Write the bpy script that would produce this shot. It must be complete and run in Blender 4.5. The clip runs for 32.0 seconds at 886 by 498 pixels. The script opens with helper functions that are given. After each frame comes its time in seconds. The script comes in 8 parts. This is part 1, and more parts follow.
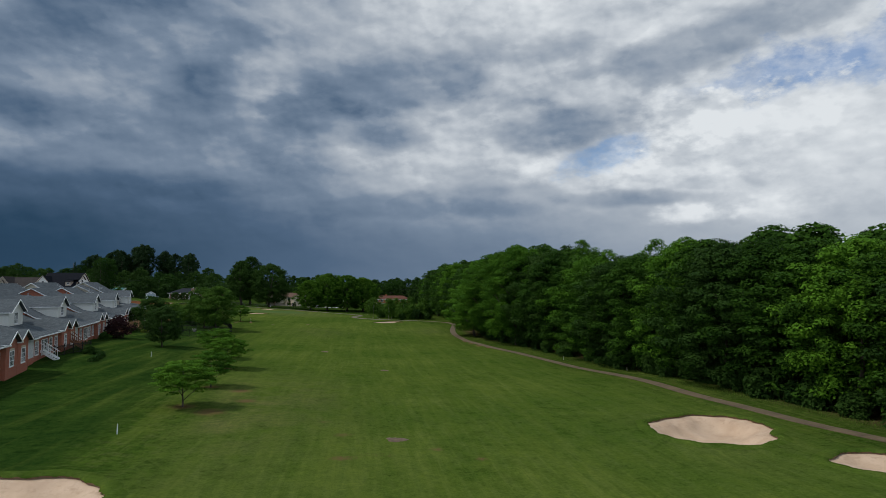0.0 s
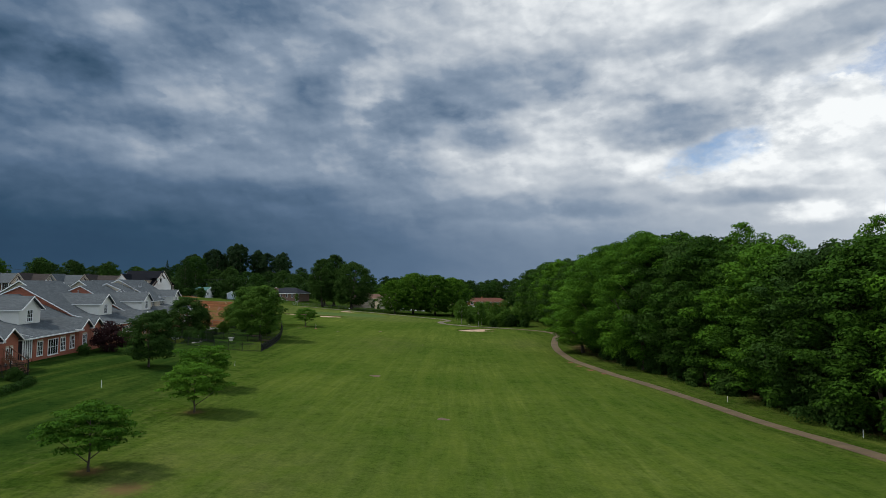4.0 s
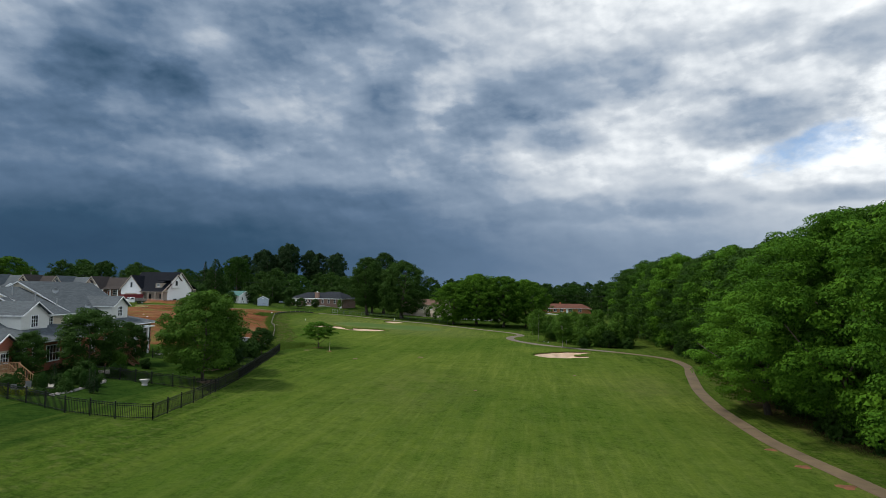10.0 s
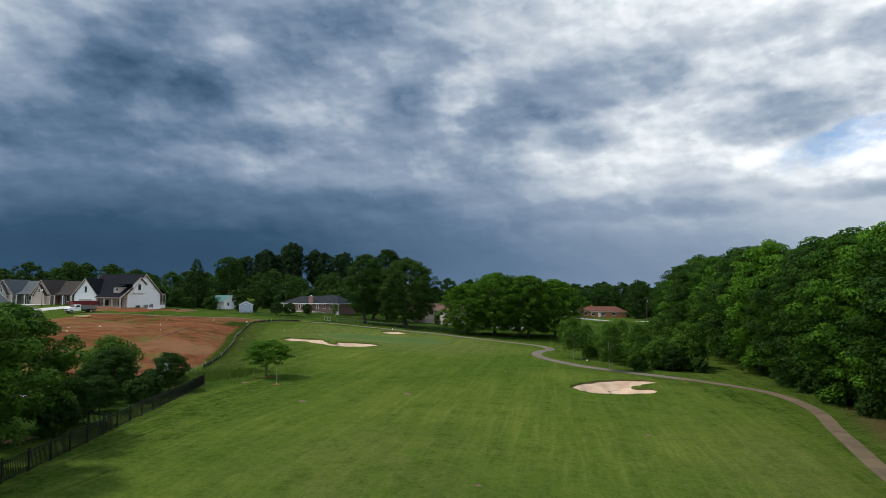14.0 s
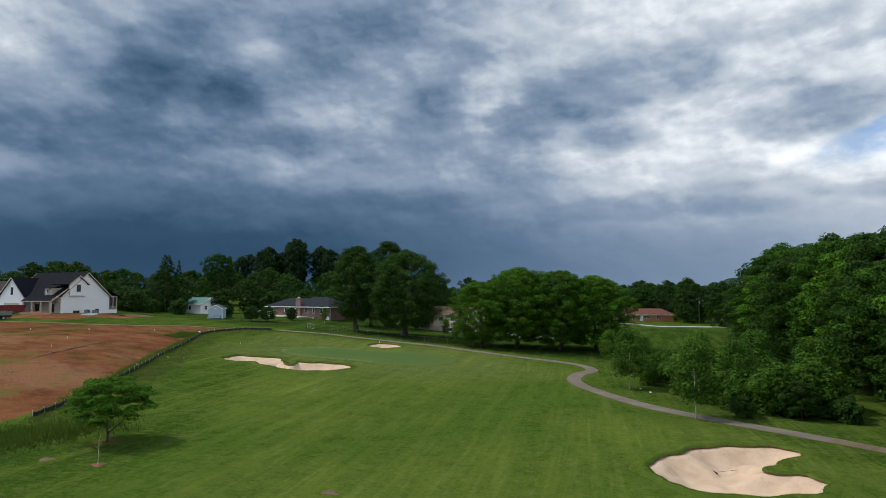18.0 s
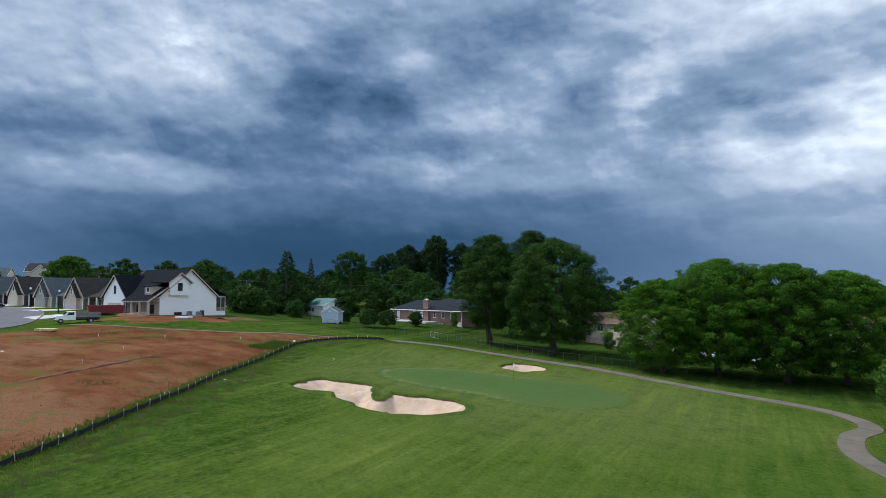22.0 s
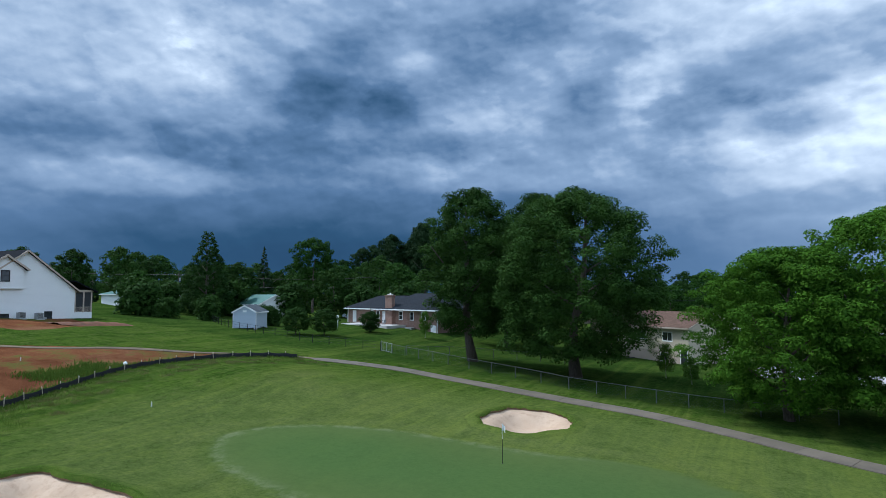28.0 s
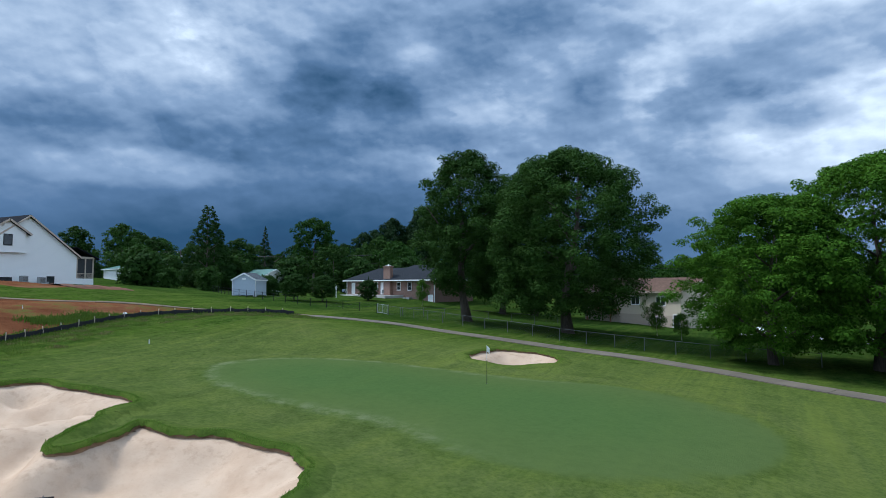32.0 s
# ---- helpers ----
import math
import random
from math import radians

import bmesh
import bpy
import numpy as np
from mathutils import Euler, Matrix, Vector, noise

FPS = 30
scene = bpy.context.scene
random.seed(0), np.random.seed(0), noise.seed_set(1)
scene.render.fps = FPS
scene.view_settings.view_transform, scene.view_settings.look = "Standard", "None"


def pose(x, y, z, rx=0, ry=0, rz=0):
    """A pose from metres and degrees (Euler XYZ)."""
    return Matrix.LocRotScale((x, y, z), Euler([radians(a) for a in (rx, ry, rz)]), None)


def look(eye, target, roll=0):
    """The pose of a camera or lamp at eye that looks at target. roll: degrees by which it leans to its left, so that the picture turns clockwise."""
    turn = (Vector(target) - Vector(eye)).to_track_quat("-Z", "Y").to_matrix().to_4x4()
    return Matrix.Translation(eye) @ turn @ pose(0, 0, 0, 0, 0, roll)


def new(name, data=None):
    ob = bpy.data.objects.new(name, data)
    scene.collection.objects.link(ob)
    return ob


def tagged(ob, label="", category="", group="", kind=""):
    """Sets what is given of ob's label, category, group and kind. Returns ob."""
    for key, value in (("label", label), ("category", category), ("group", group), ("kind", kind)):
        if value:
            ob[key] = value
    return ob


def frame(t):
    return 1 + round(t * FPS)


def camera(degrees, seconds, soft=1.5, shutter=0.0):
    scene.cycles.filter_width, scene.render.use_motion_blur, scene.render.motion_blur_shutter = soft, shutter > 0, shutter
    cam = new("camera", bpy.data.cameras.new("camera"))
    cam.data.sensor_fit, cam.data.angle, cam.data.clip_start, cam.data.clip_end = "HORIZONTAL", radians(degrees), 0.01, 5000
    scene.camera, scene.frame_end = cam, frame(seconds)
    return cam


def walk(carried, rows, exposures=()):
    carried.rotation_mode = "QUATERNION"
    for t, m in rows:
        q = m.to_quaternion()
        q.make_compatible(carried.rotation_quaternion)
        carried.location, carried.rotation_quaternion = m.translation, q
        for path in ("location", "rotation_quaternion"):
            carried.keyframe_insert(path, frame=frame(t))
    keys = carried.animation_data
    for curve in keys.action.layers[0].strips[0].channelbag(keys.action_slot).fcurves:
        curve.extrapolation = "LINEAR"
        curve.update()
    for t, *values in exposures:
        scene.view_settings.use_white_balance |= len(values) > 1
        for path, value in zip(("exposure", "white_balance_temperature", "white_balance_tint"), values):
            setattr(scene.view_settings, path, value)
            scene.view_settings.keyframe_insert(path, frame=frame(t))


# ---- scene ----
# camera and its walk: seconds, place, heading to the left of +y, pitch, roll
cam = camera(72.3, 32.0, soft=0.5)
ROWS = [
    (0, (-8.16, 6.80, 13.91), -8.32, 3.44, 0.07),
    (0.5, (-7.23, 10.99, 13.92), -8.03, 3.48, 0.05),
    (1, (-6.31, 15.10, 13.93), -6.98, 3.54, 0.17),
    (1.5, (-5.48, 19.26, 13.90), -6.70, 3.62, 0.33),
    (2, (-4.67, 23.49, 13.91), -5.39, 3.61, 0.38),
    (2.5, (-3.91, 27.65, 13.88), -3.49, 3.65, 0.53),
    (3, (-3.22, 31.78, 13.75), -2.18, 3.63, 0.51),
    (3.5, (-2.78, 36.02, 13.74), 0.02, 3.53, 0.38),
    (5.5, (-2.12, 52.87, 13.51), 2.27, 3.81, 0.59),
    (6, (-2.11, 57.23, 13.53), 2.63, 3.82, 0.55),
    (6.5, (-2.14, 61.61, 13.51), 2.89, 3.86, 0.54),
    (7, (-2.18, 65.94, 13.51), 3.12, 3.88, 0.49),
    (7.5, (-2.30, 70.17, 13.55), 3.15, 3.89, 0.42),
    (8, (-2.41, 74.42, 13.66), 5.33, 3.91, 0.50),
    (8.5, (-2.48, 78.69, 13.76), 6.44, 3.90, 0.52),
    (9, (-2.60, 82.94, 13.85), 6.84, 3.86, 0.45),
    (9.5, (-2.61, 87.13, 13.94), 7.80, 3.77, 0.37),
    (10, (-2.75, 91.32, 14.03), 8.14, 3.82, 0.56),
    (10.5, (-2.86, 95.42, 14.13), 8.26, 3.83, 0.52),
    (11, (-2.86, 99.58, 14.20), 8.54, 3.86, 0.49),
    (11.5, (-3.07, 103.94, 14.26), 8.60, 3.86, 0.35),
    (12, (-3.28, 108.29, 14.32), 8.67, 3.85, 0.19),
    (12.5, (-3.65, 112.85, 14.37), 8.73, 3.84, 0.08),
    (13, (-4.02, 117.40, 14.41), 8.78, 3.85, 0.01),
    (13.5, (-4.23, 122.10, 14.43), 9.97, 3.88, 0.04),
    (14, (-4.44, 126.79, 14.45), 10.27, 3.92, 0.09),
    (14.5, (-4.68, 131.53, 14.45), 10.55, 3.93, 0.09),
    (16.5, (-5.64, 150.48, 14.47), 11.10, 3.95, 0.01),
    (17, (-5.87, 155.22, 14.48), 11.22, 3.95, -0.02),
    (17.5, (-6.25, 159.63, 14.40), 11.35, 3.96, -0.12),
    (18, (-6.62, 164.04, 14.32), 12.89, 3.99, -0.14),
    (18.5, (-7.01, 168.44, 14.30), 17.80, 4.05, 0.22),
    (19, (-7.61, 172.69, 14.30), 25.33, 4.06, 0.57),
    (19.5, (-8.56, 176.68, 14.32), 26.43, 4.05, 0.52),
    (20, (-9.71, 180.59, 14.36), 26.82, 4.06, 0.56),
    (20.5, (-11.06, 184.51, 14.39), 26.91, 4.08, 0.60),
    (21.2, (-13.04, 190.04, 14.35), 27.00, 4.09, 0.43),
    (22, (-15.30, 196.34, 14.30), 27.11, 4.10, 0.20),
    (23, (-18.14, 204.17, 14.28), 27.25, 4.13, 0.07),
    (24, (-21.27, 212.35, 14.37), 27.32, 4.16, -0.04),
    (25, (-23.89, 220.00, 14.55), 27.33, 4.16, -0.16),
    (25.5, (-25.10, 223.60, 14.52), 27.35, 4.16, -0.16),
    (27.5, (-29.45, 236.40, 13.30), 27.33, 4.18, -0.15),
    (28, (-29.97, 237.97, 12.68), 27.32, 4.18, -0.15),
    (29, (-29.53, 239.73, 11.49), 27.72, 3.61, -0.43),
    (30, (-29.12, 239.58, 10.46), 27.83, 3.42, -0.44),
    (31, (-28.95, 238.78, 9.62), 27.78, 3.39, -0.28),
    (32, (-28.82, 237.77, 8.80), 27.59, 3.48, 0.05),
]


def flown(place, heading, pitch, roll):
    a, b = radians(heading), radians(pitch)
    ahead = Vector((-math.sin(a) * math.cos(b), math.cos(a) * math.cos(b), math.sin(b)))
    return look(place, Vector(place) + ahead, roll)

EXPOSURES = [(0, -0.52, 6350, 10), (3, -0.28, 6500, 10), (8, 0.0, 6600, 10), (14, 0.05, 6500, 10), (17, -0.08, 6500, 10), (19.5, 0.1, 6150, 10), (25, 0.14, 5650, 10), (28, 0.15, 5450, 8), (32, 0.15, 5450, 8)]
walk(cam, [(t, flown(p, h, b, r)) for t, p, h, b, r in ROWS], EXPOSURES)

# ---- world and sun ----
SUN_AZ, SUN_EL = -92.0, 52.0  # degrees to the right of +y, and above the ground


def math_node(tree, op, a, b=None, c=None, clamp=False):
    n = tree.nodes.new("ShaderNodeMath")
    n.operation = op
    n.use_clamp = clamp
    for i, v in enumerate((a, b, c)):
        if v is None:
            continue
        if isinstance(v, (int, float)):
            n.inputs[i].default_value = v
        else:
            tree.links.new(v, n.inputs[i])
    return n.outputs[0]


def ramp(tree, fac, stops, interp="LINEAR"):
    n = tree.nodes.new("ShaderNodeValToRGB")
    n.color_ramp.interpolation = interp
    el = n.color_ramp.elements
    while len(el) < len(stops):
        el.new(0.5)
    for e, (p, c) in zip(el, stops):
        e.position = p
        e.color = (*c, 1) if len(c) == 3 else c
    if fac is not None:
        tree.links.new(fac, n.inputs[0])
    return n.outputs[0]


def mix_color(tree, fac, a, b, blend="MIX"):
    n = tree.nodes.new("ShaderNodeMix")
    n.data_type = "RGBA"
    n.blend_type = blend
    for sock, v in ((n.inputs[0], fac), (n.inputs[6], a), (n.inputs[7], b)):
        if isinstance(v, (int, float)):
            sock.default_value = v
        elif isinstance(v, tuple):
            sock.default_value = (*v, 1)
        else:
            tree.links.new(v, sock)
    return n.outputs[2]


def noise_tex(tree, vec, scale, detail=4.0, rough=0.55, distort=0.0, dims="3D"):
    n = tree.nodes.new("ShaderNodeTexNoise")
    n.noise_dimensions = dims
    n.inputs["Scale"].default_value = scale
    n.inputs["Detail"].default_value = detail
    n.inputs["Roughness"].default_value = rough
    n.inputs["Distortion"].default_value = distort
    if vec is not None:
        tree.links.new(vec, n.inputs["Vector"])
    return n.outputs[0]


def build_world():
    world = bpy.data.worlds.new("storm_sky")
    scene.world = world
    world.use_nodes = True
    t = world.node_tree
    t.nodes.clear()
    out = t.nodes.new("ShaderNodeOutputWorld")
    sky = t.nodes.new("ShaderNodeTexSky")
    sky.sky_type = "NISHITA"
    sky.sun_disc = False
    sky.sun_elevation = radians(SUN_EL)
    sky.sun_rotation = radians(SUN_AZ)
    bg_sky = t.nodes.new("ShaderNodeBackground")
    bg_sky.inputs[1].default_value = 0.15
    t.links.new(mix_color(t, 1.0, sky.outputs[0], (0.6, 0.84, 1.08), "MULTIPLY"), bg_sky.inputs[0])
    co = t.nodes.new("ShaderNodeTexCoord").outputs["Generated"]
    sep = t.nodes.new("ShaderNodeSeparateXYZ")
    t.links.new(co, sep.inputs[0])
    x, y, z = sep.outputs
    az = math_node(t, "MULTIPLY", math_node(t, "ARCTAN2", x, y), 57.2958)
    el = math_node(t, "MULTIPLY", math_node(t, "ARCSINE", z), 57.2958)
    calm = math_node(t, "DIVIDE", math_node(t, "SUBTRACT", el, 3.0), 9.0, clamp=True)

    def sheet(a, e, da=0.0, de=0.0):
        """A place on the cloud sheet, which flattens towards the horizon."""
        rise = math_node(t, "MULTIPLY", math_node(t, "LOGARITHM", math_node(t, "ADD", math_node(t, "MAXIMUM", e, -3.0), 8.0), 2.71828), 2.4)
        comb = t.nodes.new("ShaderNodeCombineXYZ")
        t.links.new(math_node(t, "ADD", math_node(t, "MULTIPLY", a, 0.085), da), comb.inputs[0])
        t.links.new(math_node(t, "ADD", rise, de), comb.inputs[1])
        return comb.outputs[0]

    def dome(shift, up=0.0):
        """A place on the dome of cloud, where all forms are wider than they are tall."""
        m = t.nodes.new("ShaderNodeMapping")
        m.inputs["Location"].default_value = (shift + up * 0.5, shift * 0.7, shift * 0.3 + up)
        m.inputs["Scale"].default_value = (4.9, 4.9, 8.6)
        t.links.new(co, m.inputs[0])
        return m.outputs[0]

    def centred(v, gain):
        return math_node(t, "MULTIPLY", math_node(t, "SUBTRACT", v, 0.5), gain)

    def add(a, b):
        return math_node(t, "ADD", a, b)

    def swirl(vec, scale, detail, rough):
        n = t.nodes.new("ShaderNodeTexNoise")
        n.inputs["Scale"].default_value = scale
        n.inputs["Detail"].default_value = detail
        n.inputs["Roughness"].default_value = rough
        t.links.new(vec, n.inputs["Vector"])
        s = t.nodes.new("ShaderNodeSeparateColor")
        t.links.new(n.outputs["Color"], s.inputs[0])
        return s.outputs[0], s.outputs[1]

    # broad and fine billows bend the outlines of the clouds
    s0, s1 = swirl(sheet(az, el), 1.1, 0.0, 0.5)
    w0, w1 = swirl(sheet(az, el, 4.0, 9.0), 3.2, 3.0, 0.35)
    slow_az = add(az, math_node(t, "MULTIPLY", centred(s0, CLOUD_BEND[0]), calm))
    slow_el = add(el, math_node(t, "MULTIPLY", centred(s1, CLOUD_BEND[0] * 0.55), calm))
    bent_az = add(az, math_node(t, "MULTIPLY", add(centred(s0, CLOUD_BEND[0]), centred(w0, CLOUD_BEND[1])), calm))
    bent_el = add(el, math_node(t, "MULTIPLY", add(centred(s1, CLOUD_BEND[0] * 0.55), centred(w1, CLOUD_BEND[1] * 0.7)), calm))

    frill = centred(noise_tex(t, dome(3.0), 1.3, 8.0, 0.5), CLOUD_FRILL)
    tatter = centred(noise_tex(t, dome(6.0), 4.0, 7.0, 0.6), CLOUD_FRILL * 0.8)

    def distance(a0, e0, sa, se, tilt, a, e):
        """Squared distance to an ellipse."""
        u = math_node(t, "SUBTRACT", a, a0)
        v = math_node(t, "SUBTRACT", e, e0)
        if tilt:
            v = math_node(t, "SUBTRACT", v, math_node(t, "MULTIPLY", u, tilt))
        u = math_node(t, "DIVIDE", u, sa)
        v = math_node(t, "DIVIDE", v, se)
        return add(math_node(t, "MULTIPLY", u, u), math_node(t, "MULTIPLY", v, v))

    def bank(a0, e0, sa, se, tilt, amp):
        """A soft bank of cloud."""
        q = distance(a0, e0, sa, se, tilt, slow_az, slow_el)
        return math_node(t, "MULTIPLY", math_node(t, "EXPONENT", math_node(t, "MULTIPLY", q, -1.0)), amp)

    def heap(a0, e0, sa, se, tilt, edge=0.35, rim=None):
        """A heaped cloud, from 0 to 1; edge: how soft its outline is."""
        q = add(math_node(t, "SQRT", distance(a0, e0, sa, se, tilt, bent_az, bent_el)), rim or frill)
        n = t.nodes.new("ShaderNodeMapRange")
        n.interpolation_type = "SMOOTHSTEP"
        n.inputs["From Min"].default_value = 1.0 + edge
        n.inputs["From Max"].default_value = max(0.05, 1.0 - edge)
        t.links.new(q, n.inputs["Value"])
        return n.outputs[0]

    def puffs(scale, detail, da, up):
        """Rounded heads of cloud, and the light that falls on them from above."""
        here = noise_tex(t, dome(da), scale, detail, 0.5)
        above = noise_tex(t, dome(da, up), scale, detail, 0.5)
        return here, math_node(t, "SUBTRACT", here, above)

    broad, broad_lit = puffs(1.5, 3.0, 2.0, 0.12)
    small, small_lit = puffs(3.6, 5.0, 8.0, 0.05)
    v = add(centred(broad, CLOUD_BROAD), centred(small, CLOUD_SMALL))
    v = add(v, add(math_node(t, "MULTIPLY", broad_lit, CLOUD_LIT[0]), math_node(t, "MULTIPLY", small_lit, CLOUD_LIT[1])))
    ragged = ramp(t, small, [(0.36, (0.25, 0.25, 0.25)), (0.6, (1.25, 1.25, 1.25))])
    # crisp pale crests and torn dark scud
    crest = ramp(t, noise_tex(t, dome(9.0), 1.6, 8.0, 0.52), [(0.5, (0, 0, 0)), (0.55, (1, 1, 1))], "EASE")
    scud = ramp(t, noise_tex(t, dome(12.0), 1.4, 7.0, 0.5), [(0.5, (0, 0, 0)), (0.62, (1, 1, 1))], "EASE")
    v = add(v, math_node(t, "SUBTRACT", centred(crest, CLOUD_CREST), centred(scud, CLOUD_SCUD)))
    # the rain-filled air near the horizon is smooth
    v = math_node(t, "MULTIPLY", v, add(math_node(t, "MULTIPLY", calm, 0.85), 0.15))
    v = add(v, CLOUD_BASE)
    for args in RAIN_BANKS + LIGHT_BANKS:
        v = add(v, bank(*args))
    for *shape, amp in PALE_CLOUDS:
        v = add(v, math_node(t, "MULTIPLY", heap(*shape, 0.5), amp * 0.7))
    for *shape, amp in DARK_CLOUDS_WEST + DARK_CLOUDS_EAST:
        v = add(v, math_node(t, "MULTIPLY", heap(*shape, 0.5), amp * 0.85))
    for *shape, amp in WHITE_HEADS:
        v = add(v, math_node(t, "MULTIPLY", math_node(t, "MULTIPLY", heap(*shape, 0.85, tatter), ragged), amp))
    col = ramp(t, v, [(0.0, (0.016, 0.04, 0.085)), (0.2, (0.036, 0.084, 0.15)), (0.4, (0.11, 0.18, 0.285)), (0.6, (0.265, 0.345, 0.458)), (0.8, (0.575, 0.635, 0.705)), (1.0, (1.06, 1.1, 1.12))])
    bg_cloud = t.nodes.new("ShaderNodeBackground")
    t.links.new(col, bg_cloud.inputs[0])
    # out of view, overhead and behind, the sky is brightened for more fill light
    thin = math_node(t, "DIVIDE", math_node(t, "SUBTRACT", el, 27.0), 30.0, clamp=True)
    back = math_node(t, "DIVIDE", math_node(t, "SUBTRACT", math_node(t, "ABSOLUTE", az), 66.0), 50.0, clamp=True)
    thin = math_node(t, "MAXIMUM", thin, back)
    t.links.new(add(math_node(t, "MULTIPLY", thin, SKY_UNSEEN_GAIN), 1.0), bg_cloud.inputs[1])
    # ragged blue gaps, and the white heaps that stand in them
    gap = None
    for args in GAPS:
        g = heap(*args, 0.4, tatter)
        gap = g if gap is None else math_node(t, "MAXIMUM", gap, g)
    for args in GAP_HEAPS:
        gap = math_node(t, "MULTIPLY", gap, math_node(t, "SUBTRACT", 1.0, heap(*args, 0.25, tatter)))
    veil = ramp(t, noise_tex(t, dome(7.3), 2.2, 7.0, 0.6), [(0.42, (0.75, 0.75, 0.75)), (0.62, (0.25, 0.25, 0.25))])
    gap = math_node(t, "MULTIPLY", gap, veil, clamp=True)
    mix = t.nodes.new("ShaderNodeMixShader")
    t.links.new(gap, mix.inputs[0])
    t.links.new(bg_cloud.outputs[0], mix.inputs[1])
    t.links.new(bg_sky.outputs[0], mix.inputs[2])
    t.links.new(mix.outputs[0], out.inputs[0])


SKY_UNSEEN_GAIN = 0.8
CLOUD_BASE, CLOUD_BROAD, CLOUD_SMALL, CLOUD_LIT = 0.56, 0.08, 0.04, (0.4, 0.25)
CLOUD_CREST, CLOUD_SCUD = 0.038, 0.042
CLOUD_FRILL = 3.4
CLOUD_BEND = (2.4, 0.8)
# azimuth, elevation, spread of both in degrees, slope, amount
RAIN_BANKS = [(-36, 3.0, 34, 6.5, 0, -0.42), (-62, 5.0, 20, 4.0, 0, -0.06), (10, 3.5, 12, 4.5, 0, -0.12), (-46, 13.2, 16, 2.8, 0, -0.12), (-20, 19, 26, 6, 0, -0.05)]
# the last three banks are unseen, added to light the land from the sides
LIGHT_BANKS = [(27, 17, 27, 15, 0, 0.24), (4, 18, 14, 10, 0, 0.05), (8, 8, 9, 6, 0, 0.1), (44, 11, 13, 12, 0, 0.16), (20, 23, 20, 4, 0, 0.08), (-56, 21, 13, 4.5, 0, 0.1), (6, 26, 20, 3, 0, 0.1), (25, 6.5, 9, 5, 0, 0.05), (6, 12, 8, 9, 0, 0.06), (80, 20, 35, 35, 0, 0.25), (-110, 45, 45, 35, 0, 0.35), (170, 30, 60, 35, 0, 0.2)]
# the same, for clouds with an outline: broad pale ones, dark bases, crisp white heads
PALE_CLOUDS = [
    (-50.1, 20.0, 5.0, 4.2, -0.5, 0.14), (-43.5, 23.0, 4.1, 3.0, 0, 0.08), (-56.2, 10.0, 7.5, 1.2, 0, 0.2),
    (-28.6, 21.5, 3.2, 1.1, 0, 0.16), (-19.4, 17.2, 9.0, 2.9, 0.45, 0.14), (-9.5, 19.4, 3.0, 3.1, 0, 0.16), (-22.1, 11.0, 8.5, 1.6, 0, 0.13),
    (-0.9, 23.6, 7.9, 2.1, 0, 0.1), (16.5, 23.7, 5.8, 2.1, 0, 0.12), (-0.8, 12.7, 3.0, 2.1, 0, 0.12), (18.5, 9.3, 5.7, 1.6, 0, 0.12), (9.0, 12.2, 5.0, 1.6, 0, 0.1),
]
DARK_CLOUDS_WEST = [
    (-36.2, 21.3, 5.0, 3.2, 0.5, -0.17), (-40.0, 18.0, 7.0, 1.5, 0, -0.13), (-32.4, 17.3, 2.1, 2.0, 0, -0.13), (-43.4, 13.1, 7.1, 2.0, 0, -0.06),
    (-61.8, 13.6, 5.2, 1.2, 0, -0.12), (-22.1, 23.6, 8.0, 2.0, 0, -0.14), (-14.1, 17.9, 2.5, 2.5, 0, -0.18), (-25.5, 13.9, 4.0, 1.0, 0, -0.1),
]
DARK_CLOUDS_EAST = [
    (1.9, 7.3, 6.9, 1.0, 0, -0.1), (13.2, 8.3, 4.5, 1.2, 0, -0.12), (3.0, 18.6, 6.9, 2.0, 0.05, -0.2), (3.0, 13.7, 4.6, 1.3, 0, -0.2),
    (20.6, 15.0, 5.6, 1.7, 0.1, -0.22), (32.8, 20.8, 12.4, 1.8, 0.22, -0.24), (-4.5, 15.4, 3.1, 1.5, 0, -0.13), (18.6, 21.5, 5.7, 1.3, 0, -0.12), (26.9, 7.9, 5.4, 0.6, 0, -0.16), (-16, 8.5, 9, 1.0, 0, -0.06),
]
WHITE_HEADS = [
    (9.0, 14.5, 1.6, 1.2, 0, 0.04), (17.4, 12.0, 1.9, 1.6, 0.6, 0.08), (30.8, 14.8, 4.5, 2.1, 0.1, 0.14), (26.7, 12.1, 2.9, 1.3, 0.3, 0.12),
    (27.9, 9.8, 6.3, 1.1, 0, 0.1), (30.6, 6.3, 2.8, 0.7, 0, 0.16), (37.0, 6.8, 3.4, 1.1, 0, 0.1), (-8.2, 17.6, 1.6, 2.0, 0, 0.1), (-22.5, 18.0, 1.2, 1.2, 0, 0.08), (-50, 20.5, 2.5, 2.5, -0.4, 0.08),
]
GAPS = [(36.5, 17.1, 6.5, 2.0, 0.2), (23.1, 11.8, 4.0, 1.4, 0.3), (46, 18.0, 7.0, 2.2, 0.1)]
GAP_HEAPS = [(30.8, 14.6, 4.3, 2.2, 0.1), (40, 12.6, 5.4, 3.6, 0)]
build_world()

sun = new("sun", bpy.data.lights.new("sun", "SUN"))
sun.data.energy, sun.data.angle, sun.data.color = 2.9, radians(5), (1.0, 0.95, 0.87)
_a, _e = radians(SUN_AZ), radians(SUN_EL)
sun.matrix_basis = look((0, 0, 90), Vector((0, 0, 90)) - Vector((math.sin(_a) * math.cos(_e), math.cos(_a) * math.cos(_e), math.sin(_e))))


